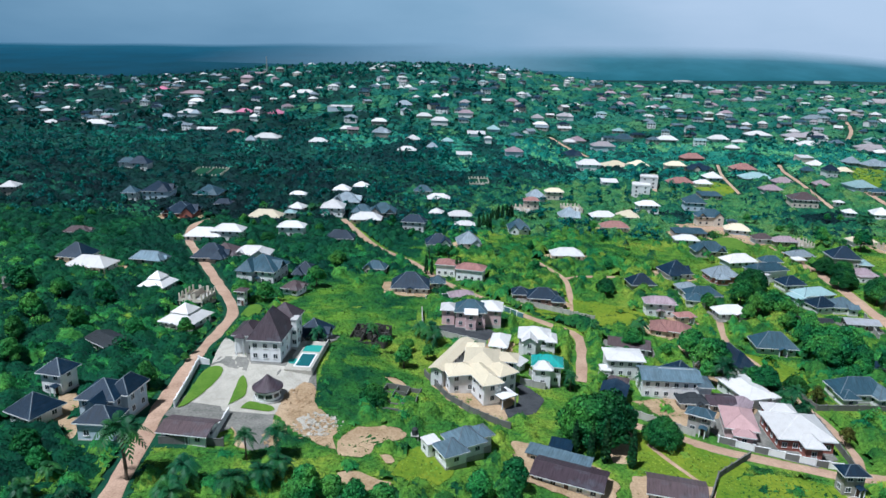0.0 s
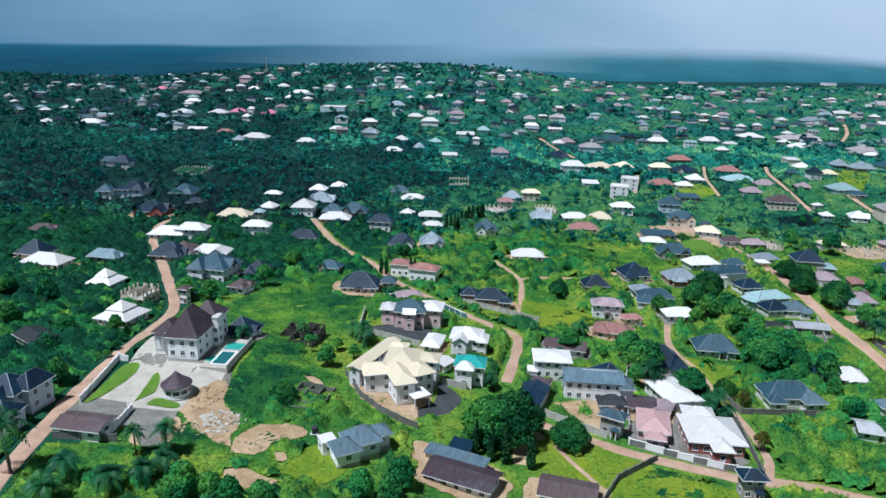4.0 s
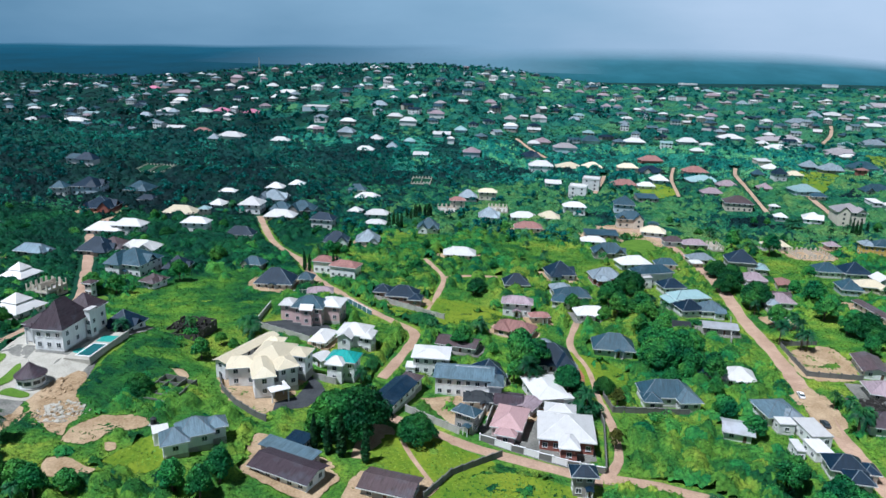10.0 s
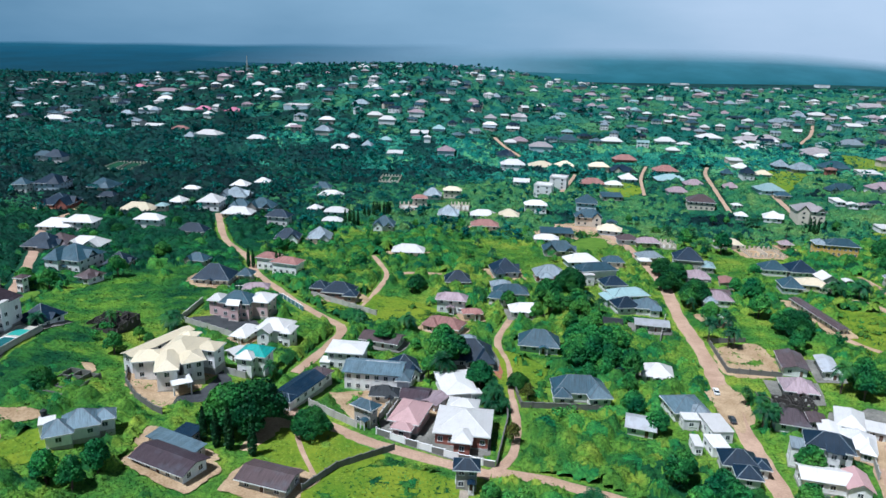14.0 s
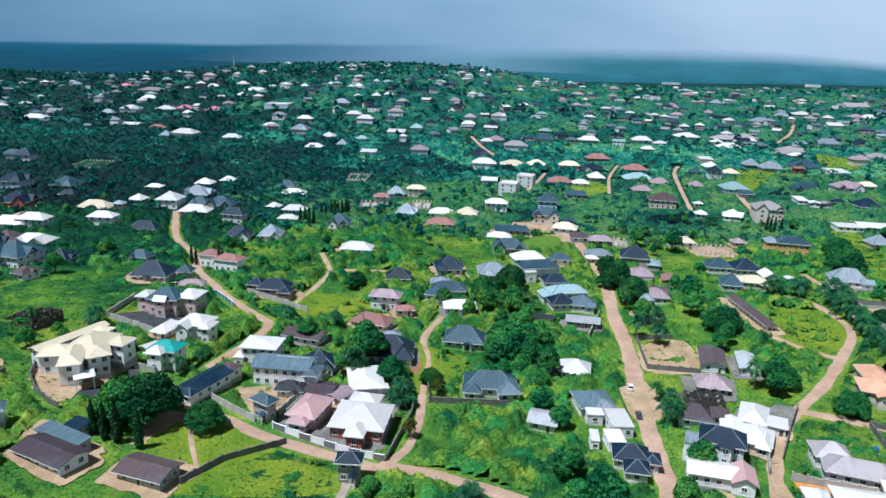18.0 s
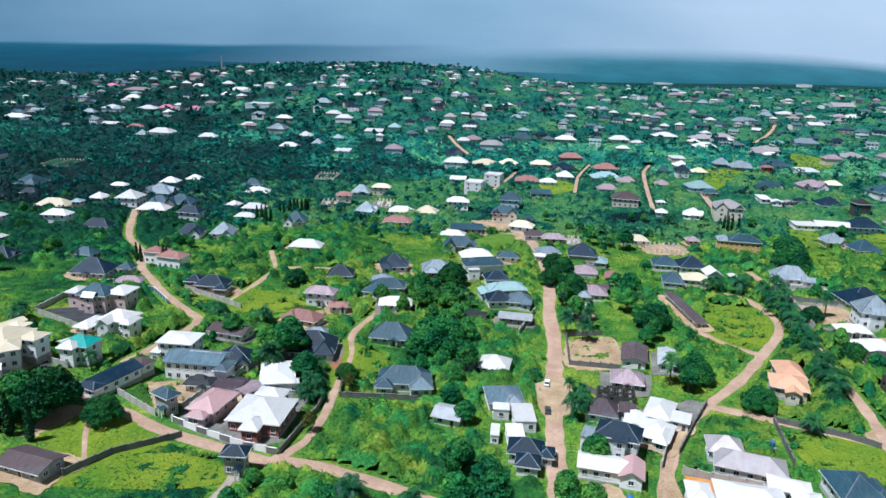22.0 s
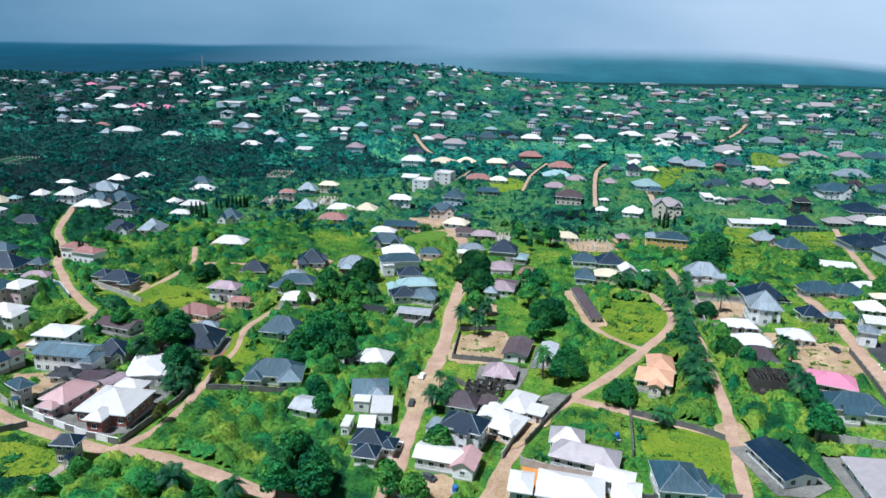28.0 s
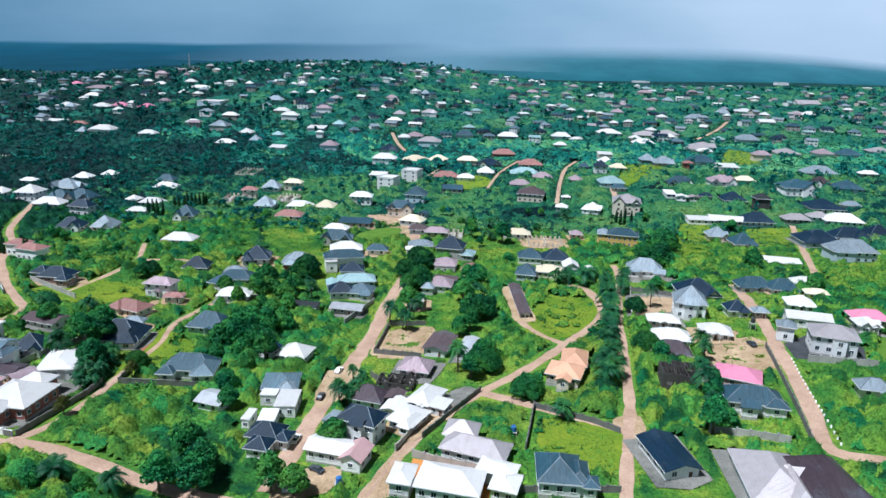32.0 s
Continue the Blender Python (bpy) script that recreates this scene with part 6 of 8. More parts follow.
villa("large white hall with bright white roofs round a clay court", "w", [
    (225.2, 139.4, 14.6, 9.6, 3.6, -10, "h", "W", 2.5),
    (236.6, 145.2, 8.6, 5.0, 3.5, -18, "h", "W", 1.2),
    (238.4, 139.6, 5.6, 6.6, 3.45, -15, "h", "W", 1.3),
    (213.6, 140.6, 4.6, 7.4, 3.4, -8, "h", "W", 1.6)])
villa("bungalow with stepped slate-blue hipped roofs", "w", [
    (251.2, 144.2, 9.6, 11.2, 3.5, -2, "h", "G", 3.1),
    (255.8, 143.2, 4.0, 8.4, 3.4, -2, "h", "G", 1.6),
    (258.2, 139.8, 2.8, 3.8, 3.3, -2, "h", "G", 1.0)])
villa("rose bungalow with a bright pink hipped roof", "p", [
    (311.4, 193.6, 12.0, 9.0, 3.4, -22, "h", "M", 2.4),
    (303.8, 196.6, 4.6, 5.2, 3.2, -22, "h", "M", 1.0)])
villa("bungalow with slate-blue hipped roofs and a front gable", "w", [
    (310.2, 179.4, 15.0, 8.6, 3.4, -9, "h", "G", 2.8),
    (307.6, 174.6, 4.0, 3.4, 3.35, -9, "g", "G", 1.5),
    (315.2, 175.4, 5.4, 3.6, 3.3, -9, "h", "G", 1.4)])
villa("tall grey two-storey house with a steep light grey roof", "w", [
    (312.8, 250.6, 11.0, 10.6, 6.3, -10, "h", "Y", 4.6),
    (311.8, 245.4, 4.4, 3.0, 6.25, -10, "g", "Y", 2.2)])
villa("wide two-storey villa with ash-grey hipped roofs on a dark yard", "w", [
    (349.8, 216.2, 13.4, 10.4, 6.0, -16, "h", "E", 2.8),
    (349.2, 210.4, 4.0, 3.4, 6.1, -16, "f", "E", 0)])
villa("small grey two-storey gatehouse with a hipped roof", "w", [(338.4, 224.9, 5.2, 4.8, 5.2, -20, "h", "Y", 1.6)])
villa("long white hall behind a villa with a white gabled roof", "w", [(352.0, 238.6, 14.4, 8.2, 3.6, -12, "g", "W", 1.7)])
villa("white bungalow under several slate roofs", "w", [
    (120.6, 288.6, 14.6, 8.4, 3.5, 3, "h", "G", 2.7),
    (115.2, 281.4, 7.6, 6.4, 3.4, -14, "h", "G", 2.0),
    (116.6, 297.4, 8.6, 6.0, 3.5, 5, "h", "Y", 1.8)])
villa("red-walled bungalow with a light grey hipped roof", "r", [
    (141.2, 318.4, 14.0, 10.4, 3.4, 5, "h", "Y", 3.4),
    (139.0, 311.8, 5.4, 3.8, 3.3, 5, "h", "Y", 1.5)])

villa("long white two-storey house with faded red hipped roofs", "w", [
    (15.6, 301.6, 12.6, 7.6, 5.8, -14, "h", "R", 2.2),
    (4.4, 308.6, 9.0, 7.4, 5.8, -10, "h", "R", 2.0)])
villa("brown-walled bungalow with dark navy hipped roofs", "b", [
    (45.6, 273.6, 12.6, 8.6, 3.5, -4, "h", "D", 2.9),
    (36.4, 277.4, 6.4, 6.4, 3.4, -4, "h", "D", 2.1),
    (51.4, 268.6, 4.6, 5.0, 3.4, -4, "h", "D", 1.5)])
villa("white bungalow with grey and silver hipped roofs by an earth lane", "w", [
    (137.4, 197.8, 15.6, 8.4, 3.4, 1, "h", "G", 3.3),
    (142.9, 195.6, 6.4, 9.4, 3.3, 8, "h", "S", 2.7),
    (131.6, 193.0, 4.6, 4.6, 3.2, 1, "h", "G", 1.6)])
villa("long bungalow with joined navy and steel-grey hipped roofs", "w", [
    (170.4, 280.4, 9.6, 8.2, 3.2, 12, "h", "D", 2.9),
    (179.8, 280.2, 9.4, 8.6, 3.3, -3, "h", "S", 3.4),
    (182.0, 275.6, 3.8, 3.2, 3.2, -3, "g", "S", 1.5)])
villa("bungalow with a broad pale aqua sheet roof", "l", [
    (174.6, 294.8, 16.4, 8.8, 3.3, 14, "h", "A", 2.7),
    (164.6, 288.6, 4.4, 8.0, 3.0, 14, "g", "A", 1.0)])
villa("white two-storey house with slate roofs and a low front wing", "w", [
    (163.8, 319.6, 18.6, 8.4, 5.9, 16, "h", "G", 2.5),
    (170.2, 307.4, 10.4, 8.2, 3.3, 10, "h", "D", 2.8),
    (158.8, 313.4, 5.4, 6.4, 4.8, 16, "f", "W", 0)])
villa("bungalow with a mauve hipped roof and a shaded porch", "w", [
    (214.7, 323.4, 10.4, 8.6, 3.2, -1, "h", "P", 2.6),
    (214.7, 317.8, 9.6, 2.6, 2.7, -1, "s", "P", 0.4)])
villa("low shed with a rusty brown sheet roof", "g", [(226.8, 316.0, 5.8, 10.4, 2.9, -14, "g", "R", 0.9)])
villa("white bungalow with mauve and pale hipped roofs", "w", [
    (213.4, 291.0, 11.6, 9.0, 3.3, -5, "h", "P", 3.0),
    (208.8, 286.0, 4.8, 4.6, 3.1, -5, "h", "Y", 1.6),
    (216.4, 298.8, 9.6, 5.6, 3.2, -5, "g", "B", 1.2)])
villa("dark two-storey house with a huge navy hipped roof", "g", [
    (216.4, 344.6, 13.4, 11.6, 5.4, -8, "h", "D", 4.4),
    (225.8, 341.0, 5.6, 9.0, 3.2, -10, "h", "A", 1.7)])
villa("bungalow with a mid-grey hipped roof beside the road", "c", [
    (199.4, 355.8, 12.6, 8.0, 3.1, 8, "h", "Y", 2.2),
    (195.0, 348.2, 5.2, 4.6, 2.8, 8, "h", "W", 1.2)])
villa("bungalow with slate hipped roofs among palms", "l", [
    (254.2, 309.6, 8.6, 10.4, 3.3, -8, "h", "G", 3.2)])
villa("large bungalow with joined navy hipped roofs", "w", [
    (258.0, 338.2, 11.6, 9.4, 3.3, -4, "h", "G", 3.1),
    (270.8, 336.6, 12.4, 11.6, 3.5, -2, "h", "D", 3.9)])
villa("bungalow with a broad cream hipped roof", "c", [
    (265.4, 312.2, 11.6, 8.4, 3.2, -7, "h", "C", 2.5),
    (269.4, 306.8, 4.4, 3.4, 3.0, -7, "h", "C", 1.2)])
villa("small white house with a steep white gabled roof", "w", [(276.8, 321.8, 7.0, 8.6, 3.3, 0, "g", "W", 2.6)])
villa("white bungalow with a steep light grey hipped roof and gables", "w", [
    (311.2, 315.6, 15.6, 9.8, 3.3, -12, "h", "Y", 4.2),
    (305.4, 311.2, 4.6, 3.6, 3.2, -12, "g", "Y", 1.9),
    (316.6, 308.6, 4.6, 3.6, 3.2, -12, "g", "Y", 1.9)])
villa("ochre yellow two-storey house with slate hipped roofs", "y", [
    (313.6, 380.4, 17.0, 9.4, 6.8, -10, "h", "G", 2.6),
    (303.4, 383.4, 6.0, 8.6, 6.4, -10, "h", "Y", 1.8)])

# smaller houses and sheds beside them
house(285.6, 318.4, 3.6, 4.0, 0, 1, "g", "W", "w")
house(22.6, 218.7, 5.0, 9.6, -12, 1, "h", "W", "w")
house(86.2, 182.7, 7.0, 6.6, -8, 1, "g", "V", "w")
house(91.9, 180.8, 4.6, 6.0, -30, 1, "g", "P", "w")
house(32.0, 135.9, 15.4, 7.2, -23, 1, "g", "V", "w")
house(30.6, 142.8, 15.0, 3.6, -24, 1, "s", "S", "g")
house(31.9, 147.4, 4.8, 3.6, -20, 1, "s", "D", "g")
house(198.6, 184.3, 8.8, 6.8, -13, 1, "h", "V", "w")
house(206.4, 184.4, 3.6, 5.0, -13, 1, "g", "B", "w")
house(207.2, 178.2, 4.6, 6.8, -17, 1, "g", "W", "w")
house(211.9, 172.2, 7.4, 9.0, -26, 1, "x", "W", "w")
house(220.6, 178.9, 4.6, 5.2, -22, 1, "s", "W", "w")
house(-135.2, 302.6, 17.0, 8.4, -8, 1, "x", "S", "g")


def gazebo(x, y, r):
    """A round pavilion: drum wall with long windows, conical roof with a finial."""
    ob = thing("gazebo", pose(x, y, float(height(x, y)) + 0.3), "round white pavilion with a conical plum-brown roof on a lawn", "gazebo")
    claim_box(x, y, 2 * r, 2 * r, 0, 1)
    part("drum_wall", Shape().tube(0, 0, -1.5, 3.1, r, n=36), WALL["w"][0], ob)
    part("floor_rim", Shape().tube(0, 0, -1.2, 0.15, r + 0.7, n=36), COPING, ob)
    part("roof", Shape().tube(0, 0, 3.0, 3.2, r + 0.7, n=36).tube(0, 0, 3.2, 4.9, r + 0.6, r * 0.55, n=36).tube(0, 0, 4.9, 6.6, r * 0.55, 0.1, n=36), ROOF["V"][0], ob)
    part("finial", Shape().tube(0, 0, 6.5, 7.3, 0.12, 0.04), TRIM, ob)
    for k in range(10):
        a = k * 36 + 18
        w_ = part("window", Shape().box(-0.85, 0.85, -0.05, 0.1, 1.0, 2.1), PANE, ob)
        w_.matrix_local = pose(r * math.sin(radians(a)), -r * math.cos(radians(a)), 0, 0, 0, a)
        part("window_frame", Shape().box(-0.95, -0.85, -0.09, 0.1, 0.9, 2.2).box(0.85, 0.95, -0.09, 0.1, 0.9, 2.2).box(-0.85, 0.85, -0.09, 0.1, 2.1, 2.2).box(-0.85, 0.85, -0.09, 0.1, 0.9, 1.0), TRIM, w_)


gazebo(-44.0, 160.3, 3.3)


def pool(x, y, yaw):
    """A kidney-like swimming pool with a white rim and a teal shallow basin."""
    ob = thing("swimming_pool", pose(x, y, float(height(x, y)) + 0.35, 0, 0, yaw), "dark blue swimming pool with white rim and teal shallows", "pool")
    claim_box(x, y, 11, 14, yaw, 0.5)
    part("pool_deck", Shape().box(-3.6, 4.6, -8.0, 12.0, -2.0, 0.0), SLAB, ob)
    part("rim", Shape().box(-1.4, 3.4, -6, -5.6, 0, 0.14).box(-1.4, 3.4, 2.6, 3.0, 0, 0.14).box(-1.4, -1.0, -5.6, 2.6, 0, 0.14).box(3.0, 3.4, -5.6, 2.6, 0, 0.14), TRIM, ob)
    part("water_surface", Shape().box(-1.0, 3.0, -5.6, 2.6, 0.0, 0.06), WATER, ob)
    part("shallow_basin", Shape().tube(-2.2, -2.6, 0.0, 0.08, 1.7, n=28), POOL_TILE, ob)
    part("tiled_terrace", Shape().box(-1.6, 3.6, 4.4, 9.0, 0.0, 0.05), POOL_TILE, ob)
    part("parapet", Shape().box(4.3, 4.6, -8.0, 12.0, 0.0, 0.9), COPING, ob)


pool(-38.6, 180.6, -4)


def car(x, y, yaw, paint, label, drop=0.0):
    """A saloon car: body, cabin with panes, bumpers, lamps, four wheels."""
    ob = thing("car", pose(x, y, float(height(x, y)) + 0.2, 0, 0, yaw), label, "car", "parked cars")
    b = Shape()
    prof = [(-2.2, 0.35), (-2.2, 0.85), (-1.55, 0.95), (1.0, 0.98), (2.1, 0.82), (2.2, 0.4)]
    n = len(prof)
    b.add([(s * 0.85, p, z) for s in (-1, 1) for p, z in prof], [tuple(range(n)), tuple(range(2 * n - 1, n - 1, -1))] + [(i, n + i, n + (i + 1) % n, (i + 1) % n) for i in range(n)])
    part("body", b, paint, ob)
    c = Shape().add([(-0.78, -1.7, 0.95), (0.78, -1.7, 0.95), (0.78, 1.0, 0.97), (-0.78, 1.0, 0.97), (-0.62, -1.15, 1.45), (0.62, -1.15, 1.45), (0.62, 0.35, 1.46), (-0.62, 0.35, 1.46)],
                    [(0, 1, 5, 4), (1, 2, 6, 5), (2, 3, 7, 6), (3, 0, 4, 7)])
    part("side_glass", c, PANE, ob)
    part("car_roof", Shape().box(-0.64, 0.64, -1.17, 0.37, 1.44, 1.49), paint, ob)
    for sx in (-1, 1):
        for sy in (-1.4, 1.35):
            wh = part("wheel", Shape().tube(0, 0, -0.1, 0.1, 0.33, n=14), RUBBER, ob)
            wh.matrix_local = pose(sx * 0.8, sy, 0.32, 0, 90, 0)
            part("rim", Shape().tube(0, 0, -0.105, 0.105, 0.18, n=10), CAP, wh)
        part("headlight", Shape().box(sx * 0.6 - 0.17, sx * 0.6 + 0.17, 2.1, 2.2, 0.55, 0.72), TRIM, ob)
        part("tail_light", Shape().box(sx * 0.62 - 0.15, sx * 0.62 + 0.15, -2.24, -2.18, 0.62, 0.8), ROOF["R"][0], ob)


car(181.9, 161.3, -6, PAINT_WHITE, "white saloon car parked on an earth road")
car(184.6, 205.9, -10, PAINT_WHITE, "white saloon car standing at an earth road")
car(182.9, 186.7, -5, PAINT_DARK, "dark saloon car parked beside a house")
car(190.9, 147.5, 60, PAINT_DARK, "dark car in a house yard")
car(325.4, 219.8, 10, PAINT_DARK, "dark car on a sandy yard")


def tank(x, y, up, paint, label):
    """A water tank on a four-legged stand."""
    ob = thing("water_tank", pose(x, y, float(height(x, y))), label, "tank", "water tanks")
    part("tank_body", Shape().tube(0, 0, up, up + 1.5, 0.75, n=16).tube(0, 0, up + 1.5, up + 1.8, 0.75, 0.3, n=16).tube(0, 0, up + 1.8, up + 1.9, 0.3, n=12), paint, ob)
    part("platform", Shape().box(-1, 1, -1, 1, up - 0.15, up), COPING, ob)
    for sx in (-1, 1):
        for sy in (-1, 1):
            part("leg", Shape().box(sx * 0.85 - 0.08, sx * 0.85 + 0.08, sy * 0.85 - 0.08, sy * 0.85 + 0.08, -0.5, up - 0.15), COPING, ob)


tank(92.3, 212.3, 3.5, TANK_PALE, "pale green water tank on a stand among palms")
tank(94.1, 211.8, 3.5, TANK_PALE, "pale green water tank on a stand among palms")
tank(197.9, 141.5, 1.2, TANK_BLUE, "blue plastic water tank in a grassy yard")
tank(241.5, 166.5, 1.2, TANK_BLUE, "blue plastic water tank beside a compound wall")
tank(330.4, 233.1, 3.0, TANK, "black water tank on a stand")
tank(-4.6, 146.7, 1.5, TANK, "black water tank on a stand beside a house")


def mast(x, y, tall):
    ob = thing("radio_mast", pose(x, y, float(height(x, y))), "thin grey lattice radio mast on the hill", "mast")
    for a in (0, 120, 240):
        sh = Shape()
        limb_bar(sh, (2.2 * math.cos(radians(a)), 2.2 * math.sin(radians(a)), -1), (0.3 * math.cos(radians(a)), 0.3 * math.sin(radians(a)), tall), 0.22)
        part("mast_leg", sh, COPING, ob)
    for k in range(1, 9):
        r = 2.2 - 1.9 * k / 9
        part("brace_ring", Shape().tube(0, 0, tall * k / 9, tall * k / 9 + 0.3, r, n=3), COPING, ob)


def limb_bar(sh, a, b, r):
    a, b = Vector(a), Vector(b)
    s = Vector((r, 0, 0))
    q = Vector((0, r, 0))
    sh.add([a - s - q, a + s - q, a + s + q, a - s + q, b - s - q, b + s - q, b + s + q, b - s + q], [(0, 1, 5, 4), (1, 2, 6, 5), (2, 3, 7, 6), (3, 0, 4, 7), (4, 5, 6, 7)])


mast(-331.4, 1310.9, 36)

# kerb stones, whitewashed in turn, along the paved lane
kerb = thing("kerb_row", pose(0, 0, 0), "row of whitewashed kerb stones along a paved lane", "kerb")
kerb_mesh = Shape().box(-0.45, 0.45, -0.22, 0.22, -0.3, 0.42).mesh("kerb_stone", TRIM)
kerb_line = smooth_line([(334.2, 208.9), (331.0, 191.9), (328.6, 174.9), (326.3, 160.8)], 2.4)
for kp in kerb_line:
    part("kerb_stone", kerb_mesh, None, kerb).matrix_local = pose(kp[0], kp[1], float(height(kp[0], kp[1])) + 0.05, 0, 0, 60)

# ---- the far town: roofs and walls too small and many to pick apart ----
def rubble(x, y, rx, ry, count, seed, stone=SAND):
    """A spill of broken concrete and stones."""
    rng, sh = random.Random(seed), Shape()
    for k in range(count):
        a, q = rng.uniform(0, 6.283), rng.random() ** 0.7
        px, py, s = x + rx * q * math.cos(a), y + ry * q * math.sin(a), 0.10 + 0.5 * rng.random() ** 3
        bit = Shape().box(-s, s, -s * rng.uniform(0.4, 1), s * 0.7, -s * 0.3, s * rng.uniform(0.2, 0.6))
        at = pose(px, py, float(height(px, py)) + 0.12, rng.uniform(-25, 25), rng.uniform(-25, 25), rng.uniform(0, 360))
        sh.add([at @ Vector(p) for p in bit.v], bit.f)
    tagged(new("rubble", sh.mesh("rubble", stone)), "spilled grey rubble and broken blocks", "rubble", kind="stuff")


rubble(-35.6, 140.4, 5, 6, 260, 1)
rubble(-29.6, 148.0, 5, 6, 260, 2, SLAB)
rubble(-30.6, 146.0, 6, 7, 260, 6)
rubble(-36.4, 160.0, 4, 7, 200, 4)
rubble(-24.6, 151.0, 3, 5, 120, 5, SLAB)
rubble(-10.8, 164.6, 5, 4, 60, 3)


def far_town(count):
    rng = random.Random(5)
    roofs, walls = "WWWWYYYSSGGGGDDDAEP", "wwwwggcg"
    mats = [ROOF[k][0] for k in dict.fromkeys(roofs)] + [WALL[k][0] for k in dict.fromkeys(walls)] + [PANE]
    slot = {m.name: i for i, m in enumerate(mats)}
    sh, idx = Shape(), []

    def put(piece, at, mat):
        piece.v = [at @ Vector(p) for p in piece.v]
        sh.add(piece.v, piece.f)
        idx.extend([slot[mat.name]] * len(piece.f))

    done = 0
    while done < count:
        y = 760 + 900 * rng.random() ** 1.15
        x = 100 + (y * 0.72) * rng.uniform(-1, 1.05)
        i, j = int(y - MY), int(x - MX)
        if i < 12 or j < 12 or i > MH - 12 or j > MW - 12 or taken[i - 8:i + 9, j - 8:j + 9].any():
            continue
        if x < -150 and y < 900 and rng.random() < 0.75:
            continue
        w, d, yaw, st = rng.uniform(9, 16), rng.uniform(8, 13), rng.uniform(-30, 30), rng.choice((1, 1, 1, 2, 2))
        claim_box(x, y, w, d, yaw, 0.3)
        top = STOREY[st]
        at = pose(x, y, float(height(x, y)) + 0.2, 0, 0, yaw)
        wk, rk = rng.choice(walls), rng.choice(roofs)
        body = Shape().box(-w / 2, w / 2, -d / 2, d / 2, -3, top)
        rf = Shape()
        hipped = rng.random() < 0.7
        if hipped:
            rf.hip(-w / 2 - 0.7, w / 2 + 0.7, -d / 2 - 0.7, d / 2 + 0.7, top + 0.1, 0.3 * min(w, d))
        else:
            rf.gable(-w / 2 - 0.7, w / 2 + 0.7, -d / 2 - 0.7, d / 2 + 0.7, top + 0.1, 0.22 * d, "x")
        put(body, at, WALL[wk][0])
        put(rf, at, ROOF[rk][0])
        for s in range(st):
            for k in range(3):
                xc = -w / 2 + w * (k + 0.5) / 3
                put(Shape().box(xc - 0.8, xc + 0.8, -d / 2 - 0.06, -d / 2, 1.1 + 3.1 * s, 2.5 + 3.1 * s), at, PANE)
        done += 1
    me = bpy.data.meshes.new("far_town")
    me.from_pydata([tuple(p) for p in sh.v], [], sh.f)
    for m in mats:
        me.materials.append(m)
    me.polygons.foreach_set("material_index", np.array(idx, np.int32))
    tagged(new("far_town", me), "crowd of small pale-roofed houses on the far hill", "houses", kind="stuff")


far_town(460)

# ---- compound walls ----
fence("mixed", [(77.4, 161.1), (85.5, 157.5), (99.7, 152.8), (109.4, 151.1)])
fence("dark", [(109.7, 151.7), (113.9, 176.8), (114.0, 185.9)])
fence("grey", [(79.3, 168.6), (85.1, 197.2), (91.7, 219.2)])
fence("grey", [(56.2, 172.8), (64.4, 167.4), (71.9, 162.9)])
fence("dark", [(64.1, 132.6), (70.1, 143.0), (83.2, 154.2)])
fence("dark", [(-3.1, 186.4), (3.4, 171.8), (9.6, 164.5), (16.9, 159.2), (20.5, 157.5)])
fence("grey", [(26.4, 187.5), (33.6, 185.4), (30.1, 195.9)])
fence("grey", [(-5.0, 229.3), (-5.9, 252.3)])
fence("grey", [(-2.9, 227.3), (17.9, 218.0)])
fence("teal", [(-4.7, 267.3), (5.7, 273.2), (23.3, 265.5), (35.0, 252.7)])
fence("grey", [(214.6, 155.4), (221.0, 152.6), (232.4, 149.0)])
fence("dark", [(196.1, 247.5), (194.2, 222.0), (211.6, 218.2)])
fence("dark", [(196.9, 248.1), (210.7, 249.0)])
fence("dark", [(118.7, 186.6), (132.4, 188.4), (143.0, 189.2)])
fence("white", [(-65.6, 152.3), (-68.9, 179.2), (-65.0, 177.4)])
fence("white", [(-51.0, 136.1), (-51.2, 150.2)])
fence("dark", [(248.3, 181.3), (264.3, 172.0), (270.8, 166.6)])
fence("dark", [(244.5, 159.4), (248.3, 181.3)])
fence("dark", [(241.9, 140.7), (266.0, 140.8)])
fence("dark", [(329.4, 218.0), (326.0, 197.6), (322.2, 176.1), (319.2, 160.9)])
fence("grey", [(294.6, 166.9), (313.9, 161.4)])
fence("grey", [(338.7, 207.4), (359.1, 204.0)])
fence("grey", [(209.8, 157.6), (217.5, 177.4)])
fence("grey", [(299.4, 302.3), (321.5, 302.7)])
fence("dark", [(196.1, 203.1), (202.5, 195.5)])
fence("dark", [(-48.2, 135.8), (-62.9, 135.4)])
fence("grey", [(64.2, 254.8), (33.4, 272.3)])
fence("grey", [(82.3, 192.1), (77.0, 168.1)])
fence("grey", [(177.9, 249.6), (186.2, 273.4)])
fence("dark", [(117.5, 196.3), (118.6, 186.7), (135.7, 189.2)])
fence("dark", [(232.3, 191.8), (224.8, 179.5), (216.3, 164.5)])
fence("dark", [(298.6, 286.9), (314.7, 276.9)])
fence("grey", [(298.1, 285.0), (290.6, 247.1)])

# ---- plants ----
def leaf_cloud(centres, radii, count, size, rng, lift=0.35):
    """Leaf sprays (bent quads) over lumpy crowns; returns corners and faces."""
    n = count * len(centres)
    c = np.repeat(np.array(centres, float), count, 0)
    r = np.repeat(np.array(radii, float), count, 0)
    u = rng.normal(size=(n, 3))
    u[:, 2] = np.abs(u[:, 2]) * 0.9 - lift
    u /= np.linalg.norm(u, axis=1)[:, None]
    return sprays(c + u * r * rng.uniform(0.72, 1.05, (n, 1)), u, size, rng)


